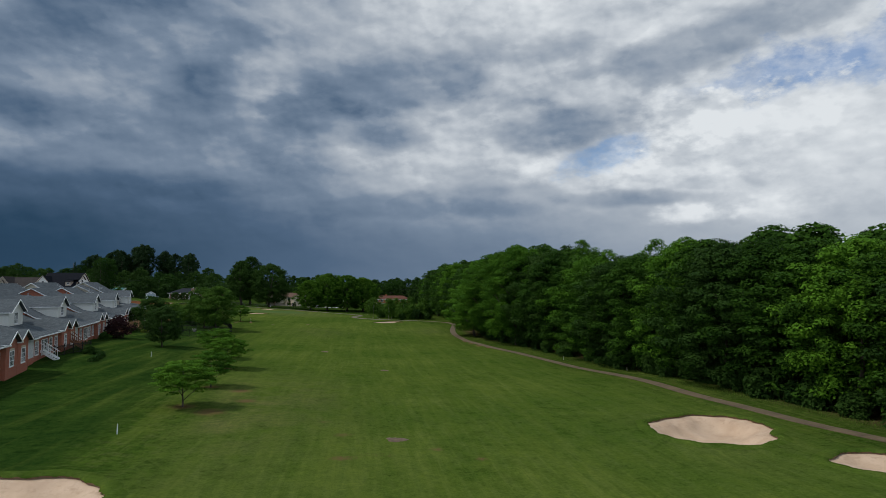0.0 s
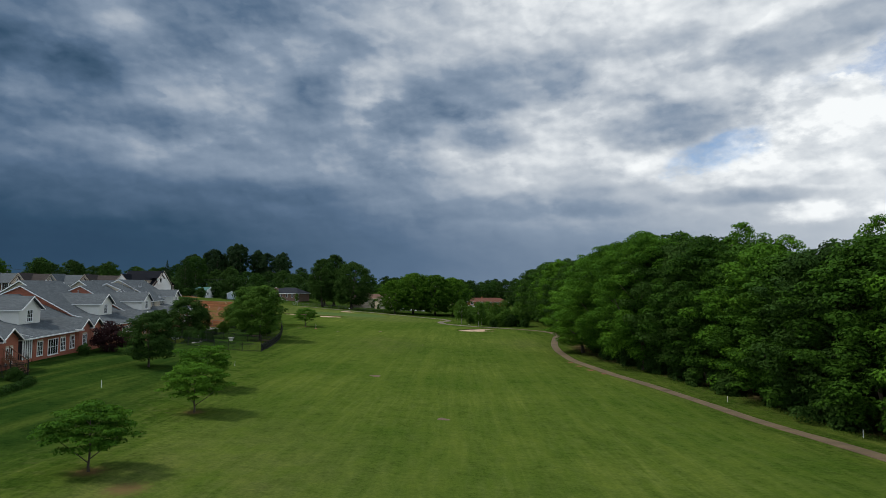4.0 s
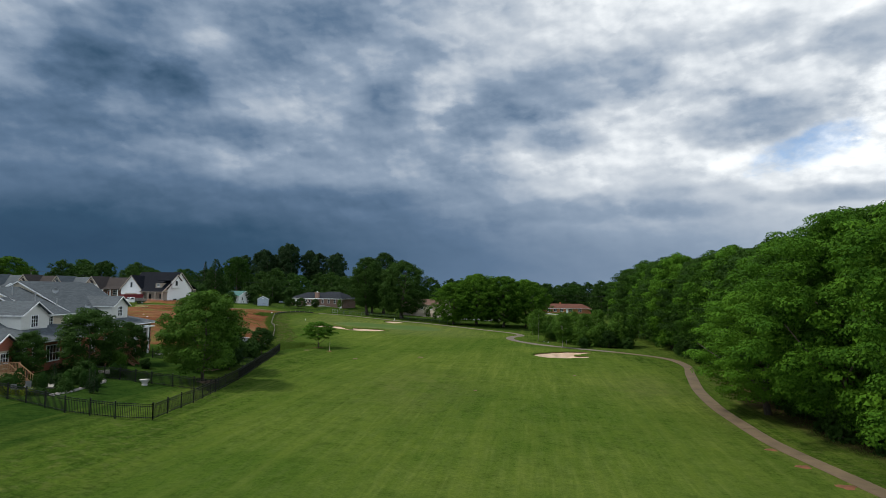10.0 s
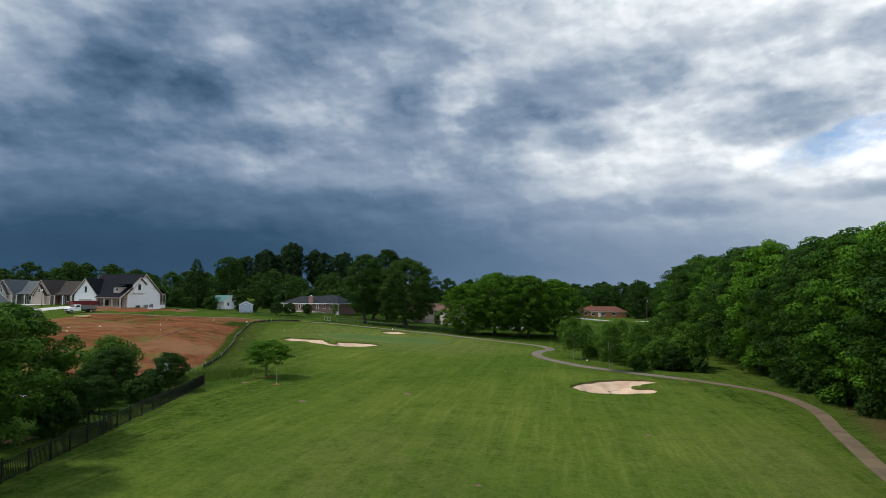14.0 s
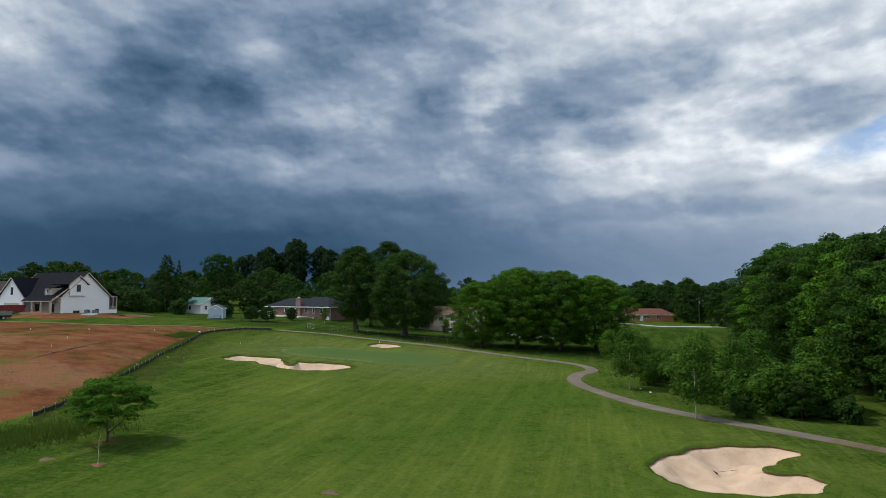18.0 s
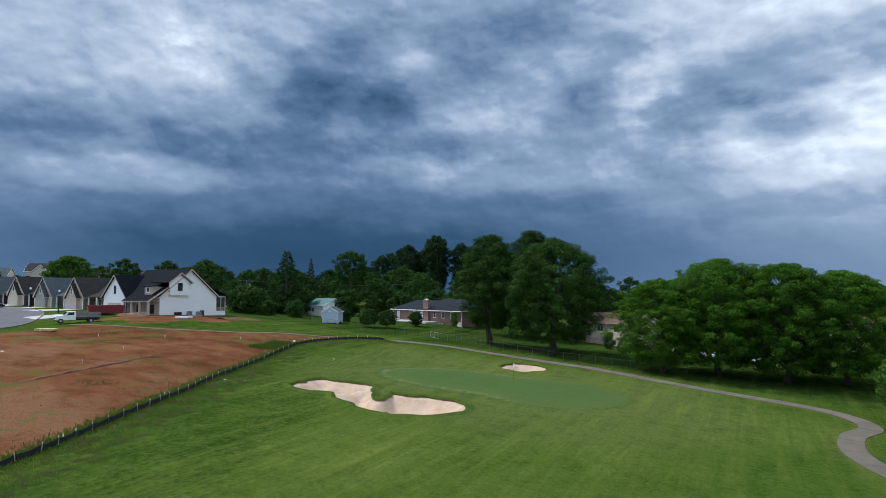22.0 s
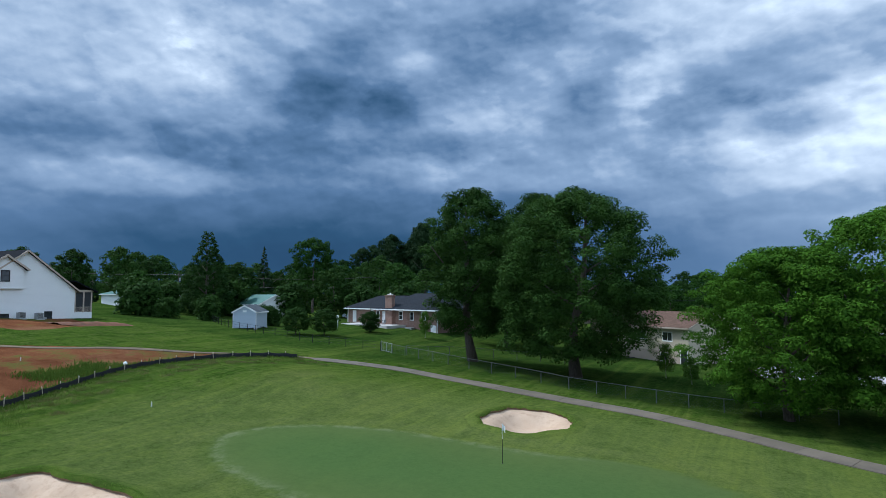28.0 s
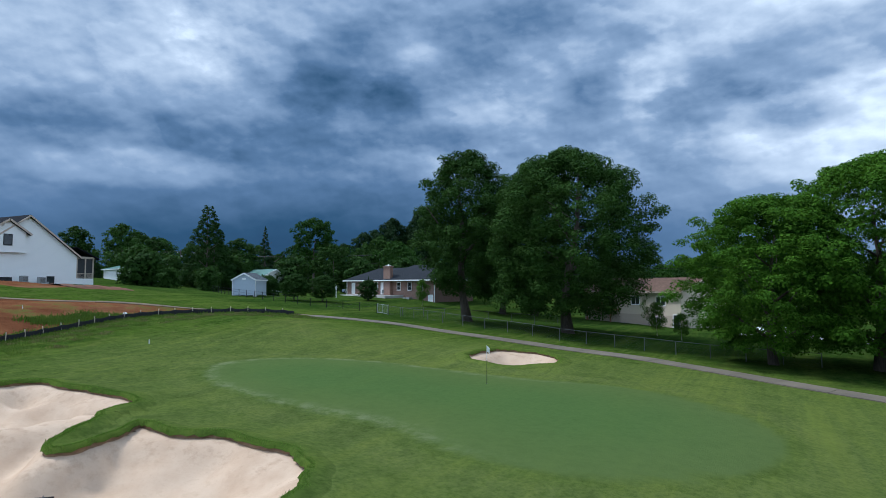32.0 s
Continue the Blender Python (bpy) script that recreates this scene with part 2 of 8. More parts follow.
# ---- materials ----
def material(name, rough=0.8, metal=0.0, spec=0.4):
    m = bpy.data.materials.new(name)
    m.use_nodes = True
    t = m.node_tree
    b = t.nodes["Principled BSDF"]
    b.inputs["Roughness"].default_value = rough
    b.inputs["Metallic"].default_value = metal
    b.inputs["Specular IOR Level"].default_value = spec
    return m, t, b


def object_coords(t):
    return t.nodes.new("ShaderNodeTexCoord").outputs["Object"]


def bump(t, b, height, strength=0.4, distance=0.05):
    n = t.nodes.new("ShaderNodeBump")
    n.inputs["Strength"].default_value = strength
    n.inputs["Distance"].default_value = distance
    t.links.new(height, n.inputs["Height"])
    t.links.new(n.outputs[0], b.inputs["Normal"])


def plain(name, color, rough=0.7, metal=0.0, vary=0.18, scale=3.0, grain=40.0, bumpy=0.15, rand=0.0):
    """A material with wear at two scales round one colour."""
    m, t, b = material(name, rough, metal)
    co = object_coords(t)
    a = noise_tex(t, co, scale, 5.0)
    g = noise_tex(t, co, grain, 3.0)
    dark = tuple(c * (1 - vary) for c in color)
    light = tuple(min(1, c * (1 + vary)) for c in color)
    col = ramp(t, a, [(0.3, dark), (0.7, light)])
    col = mix_color(t, math_node(t, "MULTIPLY", g, 0.25), col, dark)
    if rand:
        info = t.nodes.new("ShaderNodeObjectInfo").outputs["Random"]
        col = mix_color(t, math_node(t, "MULTIPLY", info, rand), col, tuple(c * 0.55 for c in color))
    t.links.new(col, b.inputs["Base Color"])
    t.links.new(math_node(t, "ADD", rough - 0.1, math_node(t, "MULTIPLY", a, 0.2)), b.inputs["Roughness"])
    if bumpy:
        bump(t, b, g, bumpy, 0.02)
    return m


def brick_material(name, c1, c2, mortar):
    m, t, b = material(name, 0.85)
    co = object_coords(t)
    sep = t.nodes.new("ShaderNodeSeparateXYZ")
    t.links.new(co, sep.inputs[0])
    comb = t.nodes.new("ShaderNodeCombineXYZ")
    t.links.new(math_node(t, "ADD", sep.outputs[0], sep.outputs[1]), comb.inputs[0])
    t.links.new(sep.outputs[2], comb.inputs[1])
    br = t.nodes.new("ShaderNodeTexBrick")
    t.links.new(comb.outputs[0], br.inputs["Vector"])
    br.inputs["Color1"].default_value = (*c1, 1)
    br.inputs["Color2"].default_value = (*c2, 1)
    br.inputs["Mortar"].default_value = (*mortar, 1)
    br.inputs["Scale"].default_value = 1.0
    br.inputs["Mortar Size"].default_value = 0.008
    br.inputs["Brick Width"].default_value = 0.22
    br.inputs["Row Height"].default_value = 0.075
    st = noise_tex(t, co, 0.8, 5.0)
    col = mix_color(t, math_node(t, "MULTIPLY", st, 0.4), br.outputs[0], tuple(c * 0.6 for c in c1))
    t.links.new(col, b.inputs["Base Color"])
    bump(t, b, br.outputs[1], -0.3, 0.01)
    return m


def shingle_material(name, color):
    m, t, b = material(name, 0.95, 0.0, 0.06)
    co = object_coords(t)
    sep = t.nodes.new("ShaderNodeSeparateXYZ")
    t.links.new(co, sep.inputs[0])
    comb = t.nodes.new("ShaderNodeCombineXYZ")
    t.links.new(math_node(t, "ADD", sep.outputs[0], math_node(t, "MULTIPLY", sep.outputs[1], 0.5)), comb.inputs[0])
    t.links.new(math_node(t, "MULTIPLY", sep.outputs[2], 1.6), comb.inputs[1])
    br = t.nodes.new("ShaderNodeTexBrick")
    t.links.new(comb.outputs[0], br.inputs["Vector"])
    br.inputs["Color1"].default_value = (*[c * 1.2 for c in color], 1)
    br.inputs["Color2"].default_value = (*[c * 0.75 for c in color], 1)
    br.inputs["Mortar"].default_value = (*[c * 0.5 for c in color], 1)
    br.inputs["Scale"].default_value = 1.0
    br.inputs["Mortar Size"].default_value = 0.012
    br.inputs["Brick Width"].default_value = 0.33
    br.inputs["Row Height"].default_value = 0.16
    st = noise_tex(t, co, 0.35, 6.0, 0.6)
    col = mix_color(t, math_node(t, "MULTIPLY", st, 0.55), br.outputs[0], tuple(c * 0.7 for c in color))
    t.links.new(col, b.inputs["Base Color"])
    return m


def siding_material(name, color, step=0.15):
    m, t, b = material(name, 0.6)
    co = object_coords(t)
    sep = t.nodes.new("ShaderNodeSeparateXYZ")
    t.links.new(co, sep.inputs[0])
    saw = math_node(t, "FRACT", math_node(t, "DIVIDE", sep.outputs[2], step))
    st = noise_tex(t, co, 0.9, 5.0)
    line = math_node(t, "GREATER_THAN", saw, 0.9)
    col = mix_color(t, math_node(t, "MULTIPLY", st, 0.2), color, tuple(c * 0.8 for c in color))
    col = mix_color(t, math_node(t, "MULTIPLY", line, 0.35), col, tuple(c * 0.55 for c in color))
    t.links.new(col, b.inputs["Base Color"])
    bump(t, b, saw, 0.4, 0.015)
    return m


def leaf_material(name, dark, light, spread=0.3):
    m, t, b = material(name, 0.75, 0.0, 0.05)
    geo = t.nodes.new("ShaderNodeNewGeometry").outputs["Random Per Island"]
    info = t.nodes.new("ShaderNodeObjectInfo").outputs["Random"]
    co = object_coords(t)
    big = noise_tex(t, co, 0.35, 3.0)
    f = math_node(t, "ADD", math_node(t, "MULTIPLY", geo, spread), math_node(t, "MULTIPLY", big, 0.7))
    f = math_node(t, "ADD", f, math_node(t, "MULTIPLY", info, 0.35))
    f = math_node(t, "SUBTRACT", f, 0.3, clamp=True)
    col = mix_color(t, f, dark, light)
    t.links.new(col, b.inputs["Base Color"])
    tr = t.nodes.new("ShaderNodeBsdfTranslucent")
    t.links.new(mix_color(t, 0.5, col, tuple(min(1, c * 1.6) for c in light)), tr.inputs[0])
    mx = t.nodes.new("ShaderNodeMixShader")
    mx.inputs[0].default_value = 0.16
    t.links.new(b.outputs[0], mx.inputs[1])
    t.links.new(tr.outputs[0], mx.inputs[2])
    t.links.new(mx.outputs[0], t.nodes["Material Output"].inputs[0])
    return m


def glass_material():
    m, t, b = material("window_glass", 0.06, 0.0, 0.7)
    co = object_coords(t)
    st = noise_tex(t, co, 1.2, 3.0)
    t.links.new(ramp(t, st, [(0.3, (0.015, 0.018, 0.02)), (0.7, (0.05, 0.055, 0.06))]), b.inputs["Base Color"])
    return m


def bark_material(name, color):
    m, t, b = material(name, 0.95)
    co = object_coords(t)
    mp = t.nodes.new("ShaderNodeMapping")
    mp.inputs["Scale"].default_value = (6, 6, 1.2)
    t.links.new(co, mp.inputs[0])
    n = noise_tex(t, mp.outputs[0], 1.5, 6.0, 0.65)
    t.links.new(ramp(t, n, [(0.3, tuple(c * 0.5 for c in color)), (0.7, tuple(c * 1.3 for c in color))]), b.inputs["Base Color"])
    bump(t, b, n, 0.6, 0.05)
    return m


def ground_material():
    m, t, b = material("turf_and_clay", 1.0, 0.0, 0.0)
    co = object_coords(t)

    def attr(name):
        a = t.nodes.new("ShaderNodeAttribute")
        a.attribute_name = name
        return a.outputs["Fac"]

    big = noise_tex(t, co, 0.035, 5.0, 0.6)
    mid = noise_tex(t, co, 0.22, 6.0, 0.65)
    mp = t.nodes.new("ShaderNodeMapping")
    mp.inputs["Scale"].default_value = (2.2, 0.45, 1)
    mp.inputs["Rotation"].default_value = (0, 0, radians(5))
    t.links.new(co, mp.inputs[0])
    streak = noise_tex(t, mp.outputs[0], 0.7, 5.0, 0.6)
    fine = noise_tex(t, co, 5.0, 5.0, 0.7)
    grain = noise_tex(t, co, 26.0, 3.0, 0.7)
    grass = mix_color(t, ramp(t, big, [(0.38, (0, 0, 0)), (0.64, (1, 1, 1))]), (0.044, 0.08, 0.011), (0.08, 0.112, 0.018))
    grass = mix_color(t, ramp(t, streak, [(0.46, (0, 0, 0)), (0.75, (0.5, 0.5, 0.5))]), grass, (0.095, 0.122, 0.032))
    grass = mix_color(t, ramp(t, mid, [(0.54, (0, 0, 0)), (0.72, (0.65, 0.65, 0.65))]), grass, (0.03, 0.066, 0.007))
    # dry worn turf
    dry = math_node(t, "MULTIPLY", attr("dry"), ramp(t, mid, [(0.35, (0, 0, 0)), (0.65, (1, 1, 1))]))
    grass = mix_color(t, dry, grass, (0.14, 0.125, 0.05))
    rough = mix_color(t, ramp(t, mid, [(0.4, (0, 0, 0)), (0.65, (1, 1, 1))]), (0.022, 0.05, 0.0068), (0.049, 0.083, 0.0115))
    rough = mix_color(t, ramp(t, noise_tex(t, co, 1.1, 7.0, 0.75), [(0.5, (0, 0, 0)), (0.64, (0.7, 0.7, 0.7))]), rough, (0.085, 0.092, 0.03))
    grass = mix_color(t, attr("rough"), grass, rough)
    lawn = mix_color(t, ramp(t, mid, [(0.4, (0, 0, 0)), (0.65, (1, 1, 1))]), (0.012, 0.032, 0.0065), (0.024, 0.05, 0.009))
    grass = mix_color(t, attr("lawn"), grass, lawn)
    green = mix_color(t, ramp(t, fine, [(0.3, (0, 0, 0)), (0.7, (1, 1, 1))]), (0.058, 0.101, 0.028), (0.076, 0.12, 0.037))
    grass = mix_color(t, attr("green"), grass, green)
    fringe = mix_color(t, mid, (0.08, 0.104, 0.028), (0.122, 0.134, 0.047))
    grass = mix_color(t, math_node(t, "MULTIPLY", attr("fringe"), 0.85), grass, fringe)
    coarse = math_node(t, "SUBTRACT", 1.0, math_node(t, "MAXIMUM", math_node(t, "MULTIPLY", attr("lawn"), 0.6), math_node(t, "MULTIPLY", attr("green"), 0.85)))
    grass = mix_color(t, math_node(t, "MULTIPLY", ramp(t, fine, [(0.43, (0, 0, 0)), (0.68, (0.55, 0.55, 0.55))]), coarse), grass, (0.018, 0.042, 0.005))
    grass = mix_color(t, math_node(t, "MULTIPLY", ramp(t, grain, [(0.45, (0, 0, 0)), (0.68, (0.55, 0.55, 0.55))]), coarse), grass, (0.095, 0.14, 0.024))
    collar = math_node(t, "MULTIPLY", attr("collar"), ramp(t, noise_tex(t, co, 0.9, 6.0, 0.75), [(0.42, (0, 0, 0)), (0.62, (1, 1, 1))]))
    grass = mix_color(t, math_node(t, "MULTIPLY", collar, 0.7), grass, (0.17, 0.19, 0.1))
    # faint pale mower tracks that cross, broken into patches
    for turn, amount in ((7, 0.55), (-5, 0.5), (24, 0.3)):
        mq = t.nodes.new("ShaderNodeMapping")
        mq.inputs["Rotation"].default_value = (0, 0, radians(turn))
        mq.inputs["Scale"].default_value = (1.3, 0.06, 1)
        t.links.new(co, mq.inputs[0])
        tr = ramp(t, noise_tex(t, mq.outputs[0], 1.0, 5.0, 0.65, 0.5), [(0.52, (0, 0, 0)), (0.7, (1, 1, 1))])
        keep = math_node(t, "MULTIPLY", tr, math_node(t, "SUBTRACT", 1.0, math_node(t, "MAXIMUM", attr("green"), attr("lawn"))))
        keep = math_node(t, "MULTIPLY", keep, ramp(t, big, [(0.4, (0.1, 0.1, 0.1)), (0.6, (1, 1, 1))]))
        grass = mix_color(t, math_node(t, "MULTIPLY", keep, amount), grass, (0.115, 0.145, 0.03))
    # closely set tufts of clover and crabgrass
    patch = noise_tex(t, co, 0.75, 5.0, 0.7)
    grass = mix_color(t, math_node(t, "MULTIPLY", ramp(t, patch, [(0.6, (0, 0, 0)), (0.7, (0.3, 0.3, 0.3))]), math_node(t, "SUBTRACT", 1.0, attr("green"))), grass, (0.02, 0.052, 0.006))
    # uneven vigour of the turf, at the scale of paces and of swaths
    pace = noise_tex(t, co, 0.5, 6.0, 0.68)
    swath = t.nodes.new("ShaderNodeMapping")
    swath.inputs["Rotation"].default_value = (0, 0, radians(-24))
    swath.inputs["Scale"].default_value = (0.55, 0.035, 1)
    t.links.new(co, swath.inputs[0])
    swath = noise_tex(t, swath.outputs[0], 1.0, 4.0, 0.6, 0.3)
    vigour = math_node(t, "ADD", math_node(t, "MULTIPLY", pace, 0.7), math_node(t, "MULTIPLY", swath, 0.3))
    vigour = ramp(t, vigour, [(0.34, (0.72, 0.76, 0.74)), (0.5, (1.0, 1.0, 1.0)), (0.64, (1.1, 1.06, 1.0))])
    lively = mix_color(t, 1.0, grass, vigour, "MULTIPLY")
    pale = mix_color(t, ramp(t, swath, [(0.5, (0, 0, 0)), (0.72, (0.3, 0.3, 0.3))]), lively, (0.11, 0.135, 0.025))
    grass = mix_color(t, math_node(t, "MULTIPLY", attr("green"), 0.8), pale, grass)
    tuft = ramp(t, noise_tex(t, co, 2.0, 8.0, 0.78), [(0.36, (0.7, 0.74, 0.72)), (0.5, (1.0, 1.0, 1.0)), (0.62, (1.2, 1.17, 1.1))])
    mown = math_node(t, "MULTIPLY", math_node(t, "MAXIMUM", math_node(t, "MULTIPLY", attr("green"), 1.5), math_node(t, "MULTIPLY", attr("fringe"), 0.5)), 1.0, clamp=True)
    plain_cut = math_node(t, "MULTIPLY", math_node(t, "SUBTRACT", 1.0, math_node(t, "MULTIPLY", mown, 0.6)), math_node(t, "ADD", math_node(t, "MULTIPLY", attr("rough"), 1.0), 0.45, clamp=True))
    grass = mix_color(t, plain_cut, grass, mix_color(t, 1.0, grass, tuft, "MULTIPLY"))
    worn = math_node(t, "ADD", attr("bare"), math_node(t, "MULTIPLY", math_node(t, "SUBTRACT", fine, 0.5), 1.3))
    grass = mix_color(t, math_node(t, "MULTIPLY", ramp(t, worn, [(0.4, (0, 0, 0)), (0.95, (0.75, 0.75, 0.75))]), ramp(t, attr("bare"), [(0.02, (0, 0, 0)), (0.12, (1, 1, 1))])), grass, (0.13, 0.078, 0.038))
    clay = mix_color(t, ramp(t, mid, [(0.36, (0, 0, 0)), (0.66, (1, 1, 1))]), (0.085, 0.03, 0.013), (0.21, 0.086, 0.038))
    clay = mix_color(t, ramp(t, noise_tex(t, co, 0.07, 7.0, 0.7), [(0.48, (0, 0, 0)), (0.6, (0.8, 0.8, 0.8))]), clay, (0.22, 0.115, 0.06))
    clay = mix_color(t, ramp(t, fine, [(0.42, (0, 0, 0)), (0.68, (0.6, 0.6, 0.6))]), clay, (0.085, 0.035, 0.017))
    clay = mix_color(t, ramp(t, grain, [(0.5, (0, 0, 0)), (0.72, (0.6, 0.6, 0.6))]), clay, (0.24, 0.13, 0.075))
    weeds = noise_tex(t, co, 0.11, 9.0, 0.78)
    clay = mix_color(t, ramp(t, weeds, [(0.53, (0, 0, 0)), (0.62, (0.8, 0.8, 0.8))]), clay, (0.07, 0.1, 0.022))
    edge = math_node(t, "ADD", attr("clay"), math_node(t, "MULTIPLY", math_node(t, "SUBTRACT", fine, 0.5), 0.6))
    col = mix_color(t, ramp(t, edge, [(0.4, (0, 0, 0)), (0.6, (1, 1, 1))]), grass, clay)
    # earth and leaf litter; its dark tone also paints in the wood's shade
    soil = mix_color(t, fine, (0.05, 0.035, 0.02), (0.13, 0.085, 0.045))
    col = mix_color(t, attr("soil"), col, soil)
    t.links.new(col, b.inputs["Base Color"])
    h = math_node(t, "ADD", math_node(t, "MULTIPLY", fine, 0.6), math_node(t, "MULTIPLY", grain, 0.4))
    bump(t, b, h, 0.55, 0.12)
    return m


def sand_material():
    m, t, b = material("bunker_sand", 0.95, 0.0, 0.2)
    co = object_coords(t)

    def attr(name):
        a = t.nodes.new("ShaderNodeAttribute")
        a.attribute_name = name
        return a.outputs["Fac"]

    a = noise_tex(t, co, 0.5, 6.0, 0.6)
    g = noise_tex(t, co, 9.0, 5.0, 0.7)
    spots = noise_tex(t, co, 1.6, 6.0, 0.7)
    col = mix_color(t, ramp(t, a, [(0.35, (0, 0, 0)), (0.65, (1, 1, 1))]), (0.475, 0.335, 0.225), (0.57, 0.42, 0.295))
    col = mix_color(t, ramp(t, spots, [(0.58, (0, 0, 0)), (0.7, (0.3, 0.3, 0.3))]), col, (0.36, 0.25, 0.155))
    col = mix_color(t, ramp(t, g, [(0.55, (0, 0, 0)), (0.75, (0.3, 0.3, 0.3))]), col, (0.34, 0.24, 0.155))
    # rain has cut the steep faces and carried brown soil down them
    runs = ramp(t, noise_tex(t, co, 1.7, 7.0, 0.72), [(0.52, (0, 0, 0)), (0.66, (1, 1, 1))])
    col = mix_color(t, math_node(t, "MULTIPLY", math_node(t, "MULTIPLY", runs, attr("wall")), 0.42), col, (0.3, 0.19, 0.11))
    silt = math_node(t, "ADD", attr("damp"), math_node(t, "MULTIPLY", math_node(t, "SUBTRACT", spots, 0.5), 1.2))
    col = mix_color(t, ramp(t, silt, [(0.42, (0, 0, 0)), (0.7, (0.85, 0.85, 0.85))]), col, (0.16, 0.11, 0.06))
    t.links.new(col, b.inputs["Base Color"])
    bump(t, b, math_node(t, "ADD", g, math_node(t, "MULTIPLY", math_node(t, "MULTIPLY", runs, attr("wall")), 0.5)), 0.4, 0.06)
    return m


M = {
    "ground": ground_material(),
    "sand": sand_material(),
    "lip": None,
    "mulch": plain("tan_mulch", (0.12, 0.075, 0.04), 0.95, 0, 0.4, 2.0, 14, 0.6),
    "yellow": plain("yellow_boards", (0.6, 0.5, 0.2), 0.8, 0, 0.3),
    "soil": plain("dark_earth", (0.12, 0.082, 0.05), 0.95, 0, 0.35, 2.0, 12, 0.5),
    "path_earth": plain("worn_brown_path", (0.135, 0.098, 0.056), 0.95, 0, 0.3, 0.5, 9, 0.4, 0.2),
    "concrete": plain("path_concrete", (0.148, 0.121, 0.088), 0.9, 0, 0.25, 0.6, 12, 0.3, 0.3),
    "asphalt": plain("asphalt", (0.1, 0.1, 0.103), 0.95, 0, 0.2, 0.5, 20, 0.2),
    "drive": plain("drive_concrete", (0.45, 0.43, 0.4), 0.9, 0, 0.15, 0.6, 15, 0.2),
    "brick": brick_material("red_brick", (0.44, 0.125, 0.065), (0.31, 0.085, 0.046), (0.33, 0.19, 0.14)),
    "brick_brown": brick_material("brown_brick", (0.2, 0.1, 0.07), (0.28, 0.17, 0.13), (0.27, 0.22, 0.18)),
    "brick_dark": brick_material("dark_brick", (0.09, 0.06, 0.05), (0.13, 0.085, 0.07), (0.15, 0.13, 0.12)),
    "brick_orange": brick_material("orange_brick", (0.5, 0.19, 0.075), (0.4, 0.14, 0.055), (0.38, 0.21, 0.12)),
    "shingle": shingle_material("grey_shingles", (0.1, 0.113, 0.12)),
    "sand_face": plain("damp_sand_face", (0.27, 0.175, 0.105), 0.95, 0, 0.35, 1.5, 9, 0.5, 0.35),
    "shingle_slate": shingle_material("slate_grey_shingles", (0.03, 0.034, 0.04)),
    "shingle_black": shingle_material("black_shingles", (0.012, 0.0135, 0.018)),
    "shingle_brown": shingle_material("brown_shingles", (0.058, 0.049, 0.045)),
    "shingle_red": shingle_material("red_brown_shingles", (0.15, 0.095, 0.07)),
    "shingle_rust": shingle_material("rust_red_shingles", (0.15, 0.07, 0.05)),
    "roof_green": plain("green_metal_roof", (0.03, 0.12, 0.1), 0.5, 0.2),
    "siding": siding_material("grey_siding", (0.7, 0.69, 0.63)),
    "siding_beige": siding_material("beige_siding", (0.58, 0.5, 0.38)),
    "siding_tan": siding_material("tan_siding", (0.46, 0.38, 0.3)),
    "siding_white": siding_material("white_siding", (0.82, 0.82, 0.8), 0.16),
    "siding_blue": siding_material("blue_grey_siding", (0.42, 0.48, 0.55), 0.2),
    "siding_olive": siding_material("grey_green_siding", (0.3, 0.3, 0.25)),
    "white": plain("white_paint", (0.8, 0.8, 0.78), 0.5, 0, 0.06),
    "glass": glass_material(),
    # opaque; the shade behind the screen is put into its near-black colour
    "screen": plain("shade_dark_screen", (0.03, 0.033, 0.036), 0.7),
    "black": plain("black_metal", (0.012, 0.012, 0.013), 0.5, 0.3),
    "chain_link": plain("weathered_wire", (0.11, 0.115, 0.11), 0.7, 0.3),
    "steel": plain("galvanised_steel", (0.34, 0.35, 0.35), 0.55, 0.6),
    "wood": plain("deck_timber", (0.24, 0.11, 0.06), 0.8, 0, 0.3, 1.5, 30, 0.3),
    "wood_pale": plain("pale_timber", (0.42, 0.24, 0.12), 0.8, 0, 0.25, 1.5, 30, 0.3),
    "stake": plain("weathered_stakes", (0.5, 0.43, 0.32), 0.8),
    "cloth": plain("black_silt_cloth", (0.018, 0.018, 0.02), 0.85, 0, 0.4, 1.0),
    "bark": bark_material("grey_brown_bark", (0.085, 0.068, 0.052)),
    "birch": bark_material("pale_birch_bark", (0.42, 0.38, 0.33)),
    "leaf": leaf_material("leaves", (0.007, 0.022, 0.0035), (0.067, 0.158, 0.014)),
    "leaf_far": leaf_material("distant_leaves", (0.007, 0.022, 0.004), (0.046, 0.108, 0.014)),
    "leaf_dark": leaf_material("dark_leaves", (0.008, 0.025, 0.005), (0.054, 0.11, 0.018)),
    "leaf_bough": leaf_material("bough_leaves", (0.022, 0.066, 0.006), (0.115, 0.25, 0.018)),
    "leaf_light": leaf_material("light_leaves", (0.022, 0.07, 0.006), (0.12, 0.25, 0.018)),
    "leaf_grey": leaf_material("mid_green_leaves", (0.022, 0.06, 0.007), (0.1, 0.19, 0.022)),
    "leaf_mid": leaf_material("spreading_tree_leaves", (0.01, 0.034, 0.0035), (0.108, 0.232, 0.016)),
    "leaf_purple": leaf_material("purple_leaves", (0.012, 0.006, 0.007), (0.045, 0.018, 0.02)),
    "needle": leaf_material("needles", (0.01, 0.026, 0.009), (0.032, 0.062, 0.02)),
    "weed": leaf_material("tall_weeds", (0.05, 0.095, 0.012), (0.13, 0.185, 0.03)),
}


